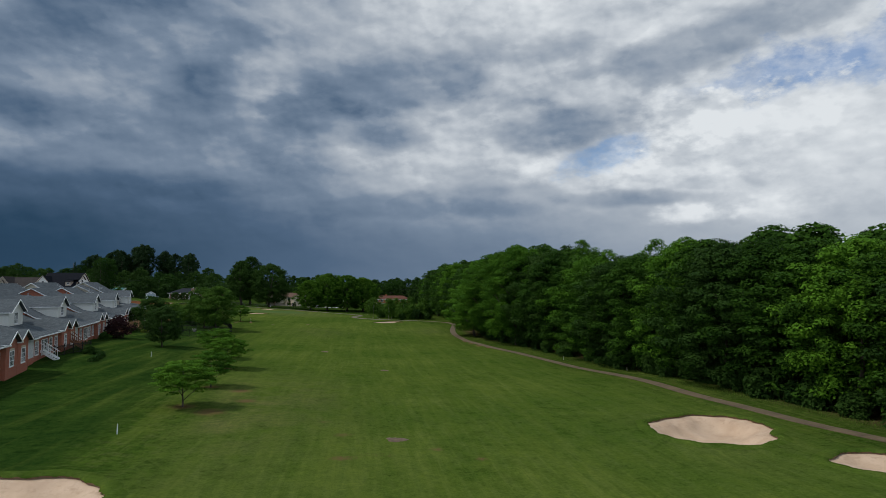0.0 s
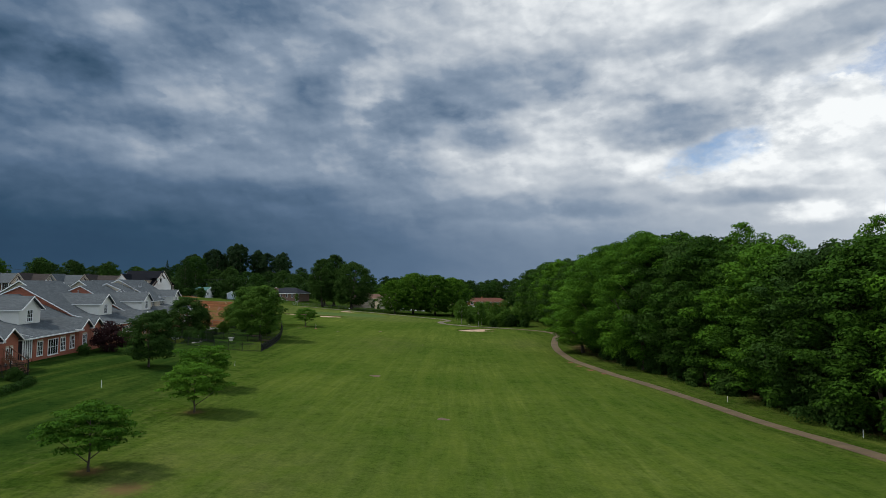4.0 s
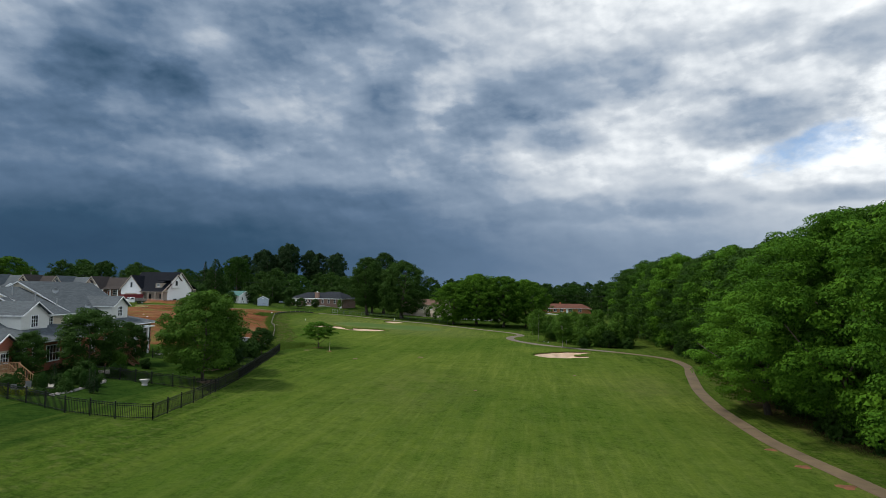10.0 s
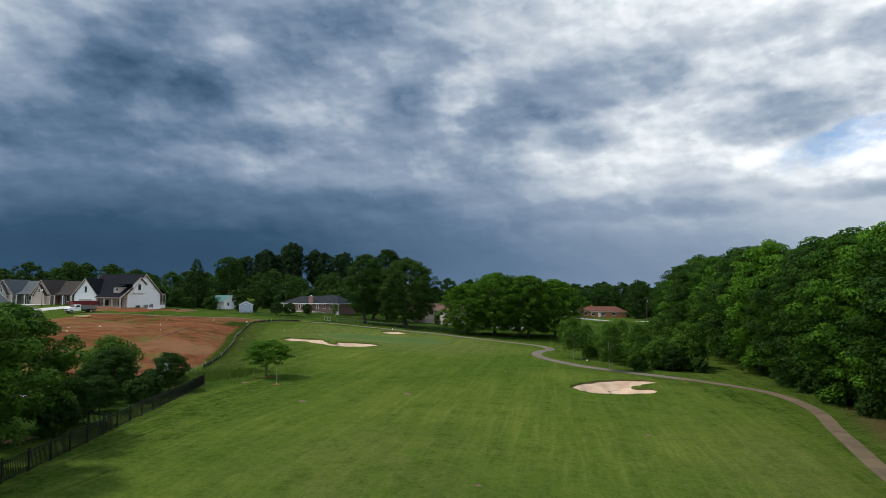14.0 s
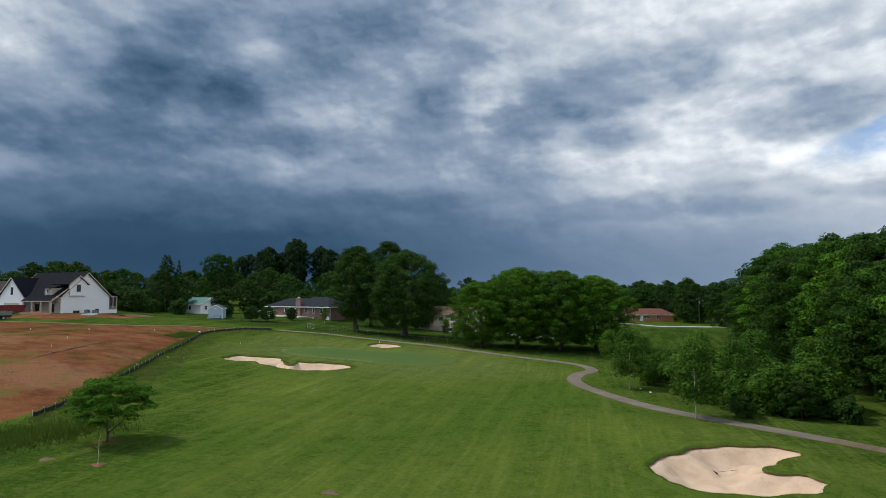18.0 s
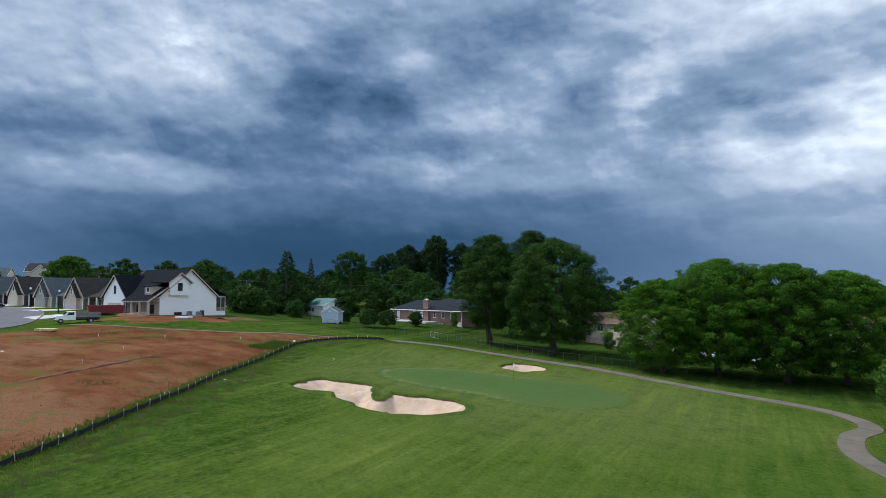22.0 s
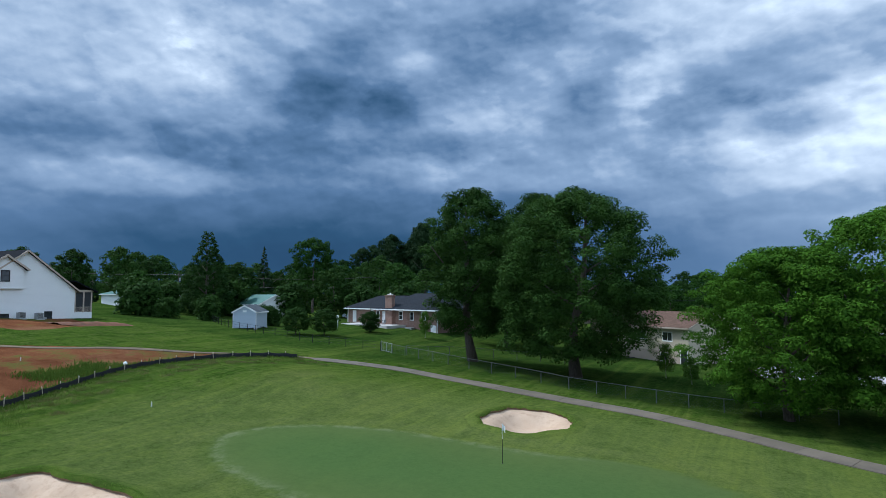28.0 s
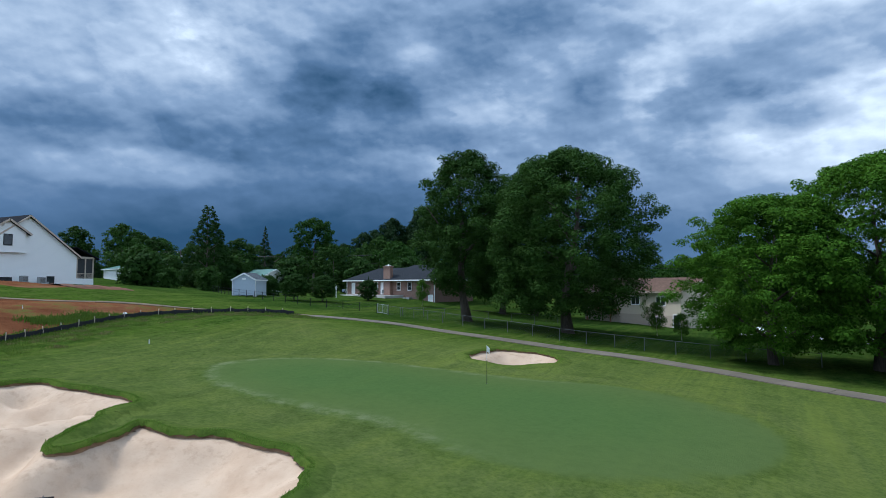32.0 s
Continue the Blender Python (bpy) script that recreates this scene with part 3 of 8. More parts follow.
M["lip"] = M["ground"]
M["red"] = plain("dark_red_paint", (0.16, 0.014, 0.018), 0.55, 0, 0.25)
M["slat"] = plain("grey_weathered_boards", (0.2, 0.18, 0.16), 0.85, 0, 0.3)
M["stone"] = plain("pale_border_stone", (0.34, 0.31, 0.27), 0.9, 0, 0.25, 2.0, 18, 0.5, 0.35)
M["paving"] = plain("pale_paving", (0.36, 0.33, 0.29), 0.9, 0, 0.2, 1.0, 18, 0.3, 0.2)
M["lip_grass"] = leaf_material("lush_lip_grass", (0.07, 0.14, 0.016), (0.17, 0.26, 0.04))
M["dry_grass"] = leaf_material("rough_grass", (0.07, 0.085, 0.02), (0.24, 0.21, 0.09))
M["leaf_yellow"] = leaf_material("yellow_green_leaves", (0.08, 0.12, 0.01), (0.24, 0.27, 0.02))
M["clay_clod"] = plain("red_clay_clods", (0.15, 0.06, 0.028), 0.95, 0, 0.4, 1.0, 9, 0.6)


# ---- mesh helpers ----
class Build:
    """Collects vertices and faces of one part."""

    def __init__(self):
        self.v, self.f = [], []

    def poly(self, *pts):
        n = len(self.v)
        self.v += [tuple(p) for p in pts]
        self.f.append(tuple(range(n, n + len(pts))))
        return self

    def hexa(self, a, b):
        """A closed body between two rings of points, given in the same order."""
        n, k = len(self.v), len(a)
        self.v += [tuple(p) for p in a] + [tuple(p) for p in b]
        self.f.append(tuple(range(n + k - 1, n - 1, -1)))
        self.f.append(tuple(range(n + k, n + 2 * k)))
        for i in range(k):
            j = (i + 1) % k
            self.f.append((n + i, n + j, n + k + j, n + k + i))
        return self

    def box(self, x0, y0, z0, x1, y1, z1):
        return self.hexa([(x0, y0, z0), (x1, y0, z0), (x1, y1, z0), (x0, y1, z0)], [(x0, y0, z1), (x1, y0, z1), (x1, y1, z1), (x0, y1, z1)])

    def bar(self, a, b, w, h=None):
        """A square bar from a to b."""
        a, b, h = Vector(a), Vector(b), h or w
        d = (b - a).normalized()
        s = d.cross(Vector((0, 0, 1)))
        s = Vector((1, 0, 0)) if s.length < 1e-3 else s.normalized()
        u = s.cross(d)
        off = [s * (i * w / 2) + u * (j * h / 2) for i, j in ((-1, -1), (1, -1), (1, 1), (-1, 1))]
        return self.hexa([a + o for o in off], [b + o for o in off])

    def tube(self, pts, radii, k=7):
        """A tapered tube along points."""
        n = len(self.v)
        for i, p in enumerate(pts):
            p = Vector(p)
            q = Vector(pts[min(i + 1, len(pts) - 1)]) - Vector(pts[max(i - 1, 0)])
            d = q.normalized()
            s = d.cross(Vector((0.31, 0.95, 0.05))).normalized()
            u = s.cross(d)
            for j in range(k):
                a = 2 * math.pi * j / k
                self.v.append(tuple(p + (s * math.cos(a) + u * math.sin(a)) * radii[i]))
        for i in range(len(pts) - 1):
            for j in range(k):
                self.f.append((n + i * k + j, n + i * k + (j + 1) % k, n + (i + 1) * k + (j + 1) % k, n + (i + 1) * k + j))
        self.f.append(tuple(range(n + k - 1, n - 1, -1)))
        m = n + (len(pts) - 1) * k
        self.f.append(tuple(range(m, m + k)))
        return self

    def mesh(self, name, mat, smooth=False):
        me = bpy.data.meshes.new(name)
        me.from_pydata(self.v, [], self.f)
        me.materials.append(mat)
        if smooth:
            me.polygons.foreach_set("use_smooth", [True] * len(me.polygons))
        me.update()
        return me


def part(name, data, mat, parent=None, label="", smooth=False, m=None):
    """Links a part as one mesh object under its thing. data: a Build or a mesh."""
    me = data.mesh(name, mat, smooth) if isinstance(data, Build) else data
    ob = new(name, me)
    if parent is not None:
        ob.parent = parent
    if m is not None:
        ob.matrix_basis = m
    if label:
        ob["label"] = label
    return ob


def thing(name, x, y, z, rz=0.0, label="", category="", group="", kind=""):
    ob = new(name)
    ob.empty_display_size = 0.3
    ob.matrix_basis = pose(x, y, z, 0, 0, rz)
    return tagged(ob, label, category, group, kind)


# ---- ground ----
SPOTS_NEAR = [
    (-5, 53, 1.4), (-24, 52, 4.1), (17, 57, 1.5), (22, 47, 2.3), (-23, 62, 4.1), (-40, 113, 4.1), (-32, 121, 1.6), (-14, 124, 0.5), (-25, 93, 2.6), (-34, 139, 0.6), (-4, 98, 0.6), (-51, 111, 6.0), (-54, 132, 7.0), (-51, 143, 5.1), (-43, 152, 2.1), (-51, 160, 3.2), (30, 120, 0.8), (25, 160, 0.8), (22, 200, 1.0), (36, 60, 1.9), (-60, 100, 6.1), (-60, 20, 5.4), (30, 10, 2.6), (60, 120, -0.0), (-80, 150, 6.7),
]
SPOTS_FAR = [
    (-44, 206, 2.5), (-62, 249, 4.0), (-42, 254, 2.0), (-43, 269, 2.6), (-46, 279, 3.6), (-5, 274, 0.5), (-1, 253, 0.4), (4, 232, 1.5), (-2, 212, 1.0), (8, 208, 1.7), (-73, 288, 6.4), (-103, 309, 6.6), (-124, 297, 9.5), (-61, 305, 4.2), (20, 235, 1.0), (-97, 338, 7.1), (-25, 297, 1.9), (40, 430, 1.2), (-150, 285, 10.4), (-125, 245, 8.2), (-95, 240, 6.1), (-140, 200, 8.6), (-200, 300, 11.0), (-160, 470, 13.0), (60, 250, 0.0), (-260, 400, 12.0), (-38, 325, 3.2), (-300, 250, 13.0), (-40, 420, 4.0), (-240, 560, 14.0), (90, 560, 1.0),
]
_SPOT = np.array(SPOTS_NEAR + SPOTS_FAR, float)

# sand bunkers: ellipses (x, y, radius, radius, turn), depth
BUNKERS = {
    "east_fairway": ([(20.6, 53.4, 4.6, 5.0, 20), (23.2, 55.8, 3.8, 4.0, 0)], 1.3),
    "east_rear": ([(26.8, 43.2, 3.4, 2.9, 0)], 0.8),
    "west_tee": ([(-24.8, 38.8, 4.8, 4.1, 0)], 1.0),
    "approach": ([(2.3, 211.0, 4.4, 5.2, 0), (5.6, 217.2, 4.6, 2.5, 18), (5.4, 209.7, 3.7, 2.9, 10), (4.0, 213.0, 3.2, 4.2, 0)], 1.2),
    "green_front": ([(-58.9, 253.0, 4.4, 3.6, 20), (-52.0, 250.6, 3.4, 3.6, 40), (-46.3, 249.9, 5.7, 4.9, 14), (-57.2, 255.3, 2.8, 1.5, 10), (-61.2, 255.1, 2.3, 1.8, 0)], 1.3),
    "green_back": ([(-45.2, 280.6, 3.3, 3.8, 0)], 1.1),
}
# grass tongues that reach into a bunker
TONGUES = {"approach": (9.8, 213.8, 4.3, 1.0, 20), "green_front": (-52.5, 254.6, 4.9, 1.1, 116)}
GREEN = [(-45.2, 267.0, 15.4, 6.9, 0.0), (-36.2, 266.0, 8.3, 8.7, 0.0)]


def ellipse_distance(x, y, e):
    cx, cy, a, b, turn = e
    c, s = math.cos(radians(turn)), math.sin(radians(turn))
    u, v = (x - cx) * c + (y - cy) * s, -(x - cx) * s + (y - cy) * c
    q = np.sqrt((u / a) ** 2 + (v / b) ** 2) + 1e-9
    return (q - 1) * np.sqrt(u**2 + v**2 + 1e-9) / q


def green_distance(x, y):
    """Metres to the edge of the putting green, less than 0 on it."""
    a, b = (np.clip(ellipse_distance(x, y, e), -30, 40) for e in GREEN)
    return -np.log(np.exp(-a) + np.exp(-b))


def bunker_distance(x, y, key):
    """Metres to a bunker's rim, less than 0 inside; the rim wavers a little."""
    d = None
    for e in BUNKERS[key][0]:
        k = ellipse_distance(x, y, e)
        d = k if d is None else -0.5 * np.log(np.exp(-2 * np.clip(d, -20, 20)) + np.exp(-2 * np.clip(k, -20, 20)))
    if key in TONGUES:
        d = np.maximum(d, -ellipse_distance(x, y, TONGUES[key]))
    return d + 0.16 * np.sin(1.7 * x + 0.9 * y) + 0.1 * np.sin(3.1 * y - 1.3 * x)


def step01(v):
    v = np.clip(v, 0, 1)
    return v * v * (3 - 2 * v)


PATH_LINE = [(37, 20), (33.6, 44), (31.0, 57), (29.3, 72), (29.1, 86), (28.2, 97), (26.6, 106), (24.6, 118), (21.8, 130), (19.9, 140), (18.5, 150), (18.4, 163), (19.4, 176), (22.0, 191), (24.0, 201), (23.8, 210), (20.6, 217.5), (12, 226.5), (1.3, 237), (-4.8, 249), (-7.9, 258), (-7.4, 266), (-5.2, 271.5), (-7.2, 277), (-13, 280.4), (-23.8, 283), (-31.6, 286.6), (-39.8, 289.6), (-49.8, 291), (-62.7, 292.6), (-74.6, 292.4), (-81.7, 289.4), (-88.3, 282.4), (-93.4, 275.9), (-97.5, 272.6), (-107, 265.4), (-118.6, 261.8), (-123, 260.6)]
ROAD_LINE = [(-108, 170), (-113, 205), (-119.5, 230), (-127, 248), (-141, 263), (-162, 271.5), (-195, 276), (-260, 282)]


def spline(pts, step):
    """A smooth line through points, sampled about every step metres."""
    p = [np.array(q, float) for q in pts]
    p = [2 * p[0] - p[1], *p, 2 * p[-1] - p[-2]]
    out = []
    for i in range(1, len(p) - 2):
        n = max(2, int(np.linalg.norm(p[i + 1] - p[i]) / step))
        for k in range(n):
            t = k / n
            out.append(0.5 * (2 * p[i] + (p[i + 1] - p[i - 1]) * t + (2 * p[i - 1] - 5 * p[i] + 4 * p[i + 1] - p[i + 2]) * t**2 + (3 * p[i] - p[i - 1] - 3 * p[i + 1] + p[i + 2]) * t**3))
    out.append(p[-2])
    return np.array(out)


PATH_XY = spline(PATH_LINE, 1.0)
ROAD_XY = spline(ROAD_LINE, 2.0)
SILT_LINE = [(-56.7, 211.5), (-59.8, 222), (-66.7, 238.5), (-71.7, 248), (-75.5, 256.9), (-79.3, 266.4), (-82.2, 275.3), (-81.7, 282.2), (-79.2, 288.3), (-76, 291.4)]
SILT_XY = spline(SILT_LINE, 1.0)


def line_distance(x, y, line):
    best = np.full(np.shape(x), 1e9)
    for px, py in line[::2]:
        best = np.minimum(best, (x - px) ** 2 + (y - py) ** 2)
    return np.sqrt(best)


def clay_mask(x, y):
    """1 on the graded red clay lots, 0 on grass."""
    west = np.interp(y, SILT_XY[:, 1], SILT_XY[:, 0]) - 0.5
    inside = step01((west - x) / 2.0)
    north = step01((np.interp(x, [-122, -107, -99.5, -95, -90.8, -87.4, -84, -80], [261, 267.5, 272.5, 276.8, 279.8, 284, 287.5, 290]) - y) / 1.5) * step01((x + 124) / 3)
    far = step01((x - np.interp(y, [170, 230, 250, 268], [-100, -110, -117, -122])) / 3)
    south = step01((y - 196) / 6)
    # the worn earth round the new house
    apron = 1 - np.sqrt(((x + 118) / 12.0) ** 2 + ((y - 281) / 15.0) ** 2) + 0.08 * np.sin(x * 0.7) + 0.08 * np.sin(y * 0.5 + x * 0.3)
    return np.maximum(inside * north * far * south, step01(apron / 0.15))


def relief(x, y):
    """The lie of the land, without bunkers."""
    x, y = np.asarray(x, float), np.asarray(y, float)
    top, low = np.zeros(x.shape), np.zeros(x.shape)
    for sx, sy, sz in _SPOT:
        d2 = (x - sx) ** 2 + (y - sy) ** 2
        w = np.exp(-d2 / (2 * 16.0**2)) + 1e-3 / (1 + d2 / 900)
        top, low = top + w * sz, low + w
    z = top / low
    # a mound beyond the green and the bank of the graded lots
    z = z + 0.9 * np.exp(-(((x + 66) / 11) ** 2 + ((y - 280) / 7) ** 2))
    d = np.interp(y, SILT_XY[:, 1], SILT_XY[:, 0]) - x
    z = z + 0.7 * step01((d - 1) / 9) * step01((y - 205) / 10) * step01((290 - y) / 8) * step01((x + 130) / 20)
    z = z + 0.05 * np.sin(0.35 * x + 0.2 * y) * np.sin(0.23 * y - 0.1 * x)
    return z


def height(x, y):
    x, y = np.asarray(x, float), np.asarray(y, float)
    z = relief(x, y)
    for key, (_, depth) in BUNKERS.items():
        d = bunker_distance(x, y, key)
        z = z + 0.3 * np.exp(-((np.maximum(d, 0) / 1.8) ** 2))
        # the sheet dives under the lip and the sand
        z = z - 0.75 * step01((0.75 - d) / 0.55) - np.where(d < 0, depth * step01(-d / 3.6), 0)
    g = green_distance(x, y)
    z = z + 0.25 * step01(-(g - 3) / 6)
    return z


def rim_height(x, y):
    """The land with the rims of the bunkers, before they are dug."""
    z = relief(x, y)
    for key in BUNKERS:
        z = z + 0.3 * np.exp(-((np.maximum(bunker_distance(x, y, key), 0) / 1.8) ** 2))
    return z + 0.25 * step01(-(green_distance(x, y) - 3) / 6)


def ground_z(x, y):
    return float(height(np.array([x]), np.array([y]))[0])


def axis(dense, lo, hi, fine, mid):
    """Grid lines: fine inside the dense stretches, wider elsewhere, and very wide far out."""
    at, out = lo, []
    while at < hi:
        out.append(at)
        at += fine if any(a <= at <= b for a, b in dense) else mid
    far = [40, 110, 250, 500, 900, 1600, 2600, 4000]
    return np.array([lo - f for f in reversed(far)] + out + [hi] + [hi + f for f in far])


# worn earth in the turf: place and radius
BARE_SPOTS = [(-22.7, 62.5, 1.3), (-23.0, 74.5, 1.1), (-25.0, 92.8, 1.1), (-19.5, 72.0, 1.4), (-28.9, 103.8, 1.0), (-20.0, 60.5, 1.6), (-18.0, 66.0, 1.2), (-2.2, 50.2, 0.5), (-9.0, 47.5, 0.6), (0.5, 47.8, 0.5), (-6.5, 48.6, 0.9), (-8.6, 53.5, 0.7), (-10.2, 57.5, 0.5), (-43.5, 205.8, 1.3)]


def build_ground():
    xs = axis([(-66, -38), (-30, -17), (-4, 13), (13, 34)], -170, 90, 0.42, 1.6)
    ys = axis([(34, 130), (198, 227), (242, 288)], -10, 360, 0.42, 1.6)
    X, Y = np.meshgrid(xs, ys)
    Z = height(X, Y)
    far = np.maximum(np.maximum(-170 - X, X - 90), np.maximum(-10 - Y, Y - 360))
    Z = Z * (1 - step01((far - 100) / 400)) + 3.0 * step01((far - 100) / 400)
    # sink the sheet under paths and roads that are laid into it
    me = bpy.data.meshes.new("ground")
    nx, ny = len(xs), len(ys)
    idx = np.arange(nx * ny).reshape(ny, nx)
    quads = np.stack([idx[:-1, :-1], idx[:-1, 1:], idx[1:, 1:], idx[1:, :-1]], -1).reshape(-1, 4)
    me.vertices.add(nx * ny)
    me.vertices.foreach_set("co", np.stack([X, Y, Z], -1).astype(np.float32).ravel())
    me.loops.add(quads.size)
    me.loops.foreach_set("vertex_index", quads.ravel().astype(np.int32))
    me.polygons.add(len(quads))
    me.polygons.foreach_set("loop_start", np.arange(0, quads.size, 4, dtype=np.int32))
    me.update(calc_edges=True)
    me.polygons.foreach_set("use_smooth", [True] * len(quads))
    me.materials.append(M["ground"])
    g = green_distance(X, Y)
    rim = np.full(X.shape, 1e9)
    for key in BUNKERS:
        rim = np.minimum(rim, np.abs(bunker_distance(X, Y, key)))
    path = line_distance(X, Y, PATH_XY)
    fair = step01((X - np.interp(Y, [0, 60, 110, 140, 205, 250, 300], [-22, -24, -28, -33, -40, -58, -80])) / 6) * step01((np.interp(Y, [0, 60, 110, 150, 200, 215, 235, 260], [32, 30, 27, 20, 21, 15, 6, -4]) - X) / 5) * step01((292 - Y) / 10)
    bank = step01((5.6 - line_distance(X, Y, spline(SILT_LINE, 1.2))) / 1.6)
    bare = np.zeros(X.shape)
    for px, py, pr in BARE_SPOTS:
        bare = np.maximum(bare, np.exp(-(((X - px) / pr) ** 2 + ((Y - py) / (pr * 1.15)) ** 2)))
    values = {
        "bare": bare,
        "green": step01(-g / 0.5),
        "fringe": step01((13.0 - np.abs(g - 5.0)) / 12.0) * 0.75 + 0.3 * step01((1.5 - np.abs(g - 1.5)) / 1.0) - bank,
        "collar": np.exp(-((g + 0.5) / 0.45) ** 2) * step01((-38 - X) / 12 + 0.35),
        "clay": clay_mask(X, Y),
        "rough": np.maximum(1 - fair, bank),
        "lawn": step01((np.interp(Y, [0, 60, 110, 140, 200], [-19, -23, -31, -36, -44]) - X) / 5) * step01((205 - Y) / 12) + 0.7 * step01((Y - np.interp(X, [-120, -74, -62, -50, -40, -24, -13, -5], [300, 296, 295.5, 294, 293, 286.5, 284, 282])) / 3) * step01((360 - Y) / 10),
        "dry": np.maximum(0.85 * np.exp(-(((X + 18) / 8) ** 2 + ((Y - 66) / 20) ** 2)), 0.35 * np.exp(-(((X - 20) / 6) ** 2 + ((Y - 52) / 9) ** 2))) + 0.5 * np.exp(-(((X - 13) / 7) ** 2 + ((Y - 178) / 11) ** 2)) + 0.5 * np.exp(-(((X + 17) / 7) ** 2 + ((Y - 168) / 14) ** 2)) + 0.75 * step01((2.2 - path) / 1.2) + 0.6 * np.exp(-(((X + 68) / 12) ** 2 + ((Y - 279) / 6) ** 2)),
        # brown litter, drawn out to the path to include the trees' shade
        "soil": 0.85 * step01((X - np.interp(Y, [40, 90, 120, 150, 170, 190, 215], [35.5, 33.5, 30.5, 22.5, 20.5, 23, 29])) / 4) * step01((230 - Y) / 10) * step01((58 - X) / 6),
    }
    for name, val in values.items():
        a = me.attributes.new(name, "FLOAT", "POINT")
        a.data.foreach_set("value", np.clip(val, 0, 1).astype(np.float32).ravel())
    ob = new("ground", me)
    return tagged(ob, "mown green golf turf with worn patches and red clay lots", "ground", kind="structure")


ground = build_ground()


def slope_of(x, y, key):
    gx = (bunker_distance(x + 0.01, y, key) - bunker_distance(x - 0.01, y, key)) / 0.02
    gy = (bunker_distance(x, y + 0.01, key) - bunker_distance(x, y - 0.01, key)) / 0.02
    return gx, gy, np.sqrt(gx * gx + gy * gy) + 1e-6


def rim_line(key, step=0.22):
    """Walks once round a bunker's rim."""
    e = BUNKERS[key][0][0]
    x, y = np.array([e[0]]), np.array([e[1]])
    while bunker_distance(x, y, key)[0] < 0:
        x = x - 0.05
    start, out = None, []
    for _ in range(900):
        for _ in range(3):
            gx, gy, g = slope_of(x, y, key)
            d = bunker_distance(x, y, key)
            x, y = x - d * gx / g**2, y - d * gy / g**2
        p = np.array([x[0], y[0]])
        if start is None:
            start = p
        elif len(out) > 12 and np.linalg.norm(p - start) < step * 0.9:
            break
        out.append((p, np.array([gx[0] / g[0], gy[0] / g[0]])))
        x, y = x - gy / g * step, y + gx / g * step
    return out


def build_bunker(key):
    es, depth = BUNKERS[key]
    x0, x1 = min(e[0] - max(e[2:4]) for e in es) - 1, max(e[0] + max(e[2:4]) for e in es) + 1
    y0, y1 = min(e[1] - max(e[2:4]) for e in es) - 1, max(e[1] + max(e[2:4]) for e in es) + 1
    xs, ys = np.arange(x0, x1, 0.24), np.arange(y0, y1, 0.24)
    X, Y = np.meshgrid(xs, ys)
    D = bunker_distance(X, Y, key)
    ripple = 0.03 * np.sin(3 * X + 1.2 * np.sin(2 * Y)) + 0.025 * np.sin(4.3 * Y + X)
    Z = rim_height(X, Y) - 0.24 - depth * 0.9 * step01(-D / 2.9) + ripple * step01(-D / 0.8)
    n = len(xs)
    inside = D < 0.3
    keep = inside[:-1, :-1] & inside[1:, :-1] & inside[:-1, 1:] & inside[1:, 1:]
    b = Build()
    b.v = [tuple(p) for p in np.stack([X, Y, Z], -1).reshape(-1, 3)]
    for j, i in np.argwhere(keep):
        k = int(j) * n + int(i)
        b.f.append((k, k + 1, k + n + 1, k + n))
    used = sorted({k for f in b.f for k in f})
    to = {k: i for i, k in enumerate(used)}
    b.v, b.f = [b.v[k] for k in used], [tuple(to[k] for k in f) for f in b.f]
    top = thing("sand_bunker", 0, 0, 0, 0, "raked pale sand bunker with a ragged grass lip", "bunker", "sand bunkers")
    sand = part("sand", b, M["sand"], top, smooth=True)
    at = np.array(b.v)
    d = bunker_distance(at[:, 0], at[:, 1], key)
    cx, cy, cr = PUDDLES.get(key, (0, 0, 0.01))
    damp = np.exp(-(((at[:, 0] - cx) / cr) ** 2 + ((at[:, 1] - cy) / (cr * 0.8)) ** 2))
    for name, val in (("wall", step01((2.2 + d) / 1.6)), ("damp", damp)):
        a = sand.data.attributes.new(name, "FLOAT", "POINT")
        a.data.foreach_set("value", np.clip(val, 0, 1).astype(np.float32))
    # the turf lip that hangs over the sand, and the dark earth under it
    line = rim_line(key)
    lip, soil = Build(), Build()
    m = len(line)
    offs = (1.25, 0.8, 0.35, 0.0, -0.14)
    for p, nrm in line:
        wob = rng_lip.uniform(-0.05, 0.05)
        for q, o in enumerate(offs):
            a = p + nrm * (o + (wob if o < 0.1 else 0))
            z = float(rim_height(a[:1], a[1:])[0]) + (-0.12, 0.02, 0.06, 0.05, -0.06 - float(rng_lip.uniform(0, 0.1)))[q]
            lip.v.append((float(a[0]), float(a[1]), z))
        a = p + nrm * (wob + 0.0)
        z = float(rim_height(a[:1], a[1:])[0])
        soil.v.append((float(a[0]), float(a[1]), z))
        a = p - nrm * 0.08
        soil.v.append((float(a[0]), float(a[1]), z - 0.42))
    k = len(offs)
    for i in range(m):
        j = (i + 1) % m
        for q in range(k - 1):
            lip.f.append((i * k + q, j * k + q, j * k + q + 1, i * k + q + 1))
        soil.f.append((2 * i, 2 * j, 2 * j + 1, 2 * i + 1))
    turf = part("grass_lip", lip, M["lip"], top, smooth=True)
    at = np.array(lip.v)
    apron = step01((13.0 - np.abs(green_distance(at[:, 0], at[:, 1]) - 5.0)) / 12.0) * 0.75
    a = turf.data.attributes.new("fringe", "FLOAT", "POINT")
    a.data.foreach_set("value", (apron * np.tile((1.0, 0.85, 0.5, 0.15, 0.0), m)).astype(np.float32))
    RIMS[key] = [(float(p[0] + n[0] * 0.12), float(p[1] + n[1] * 0.12)) for p, n in line]
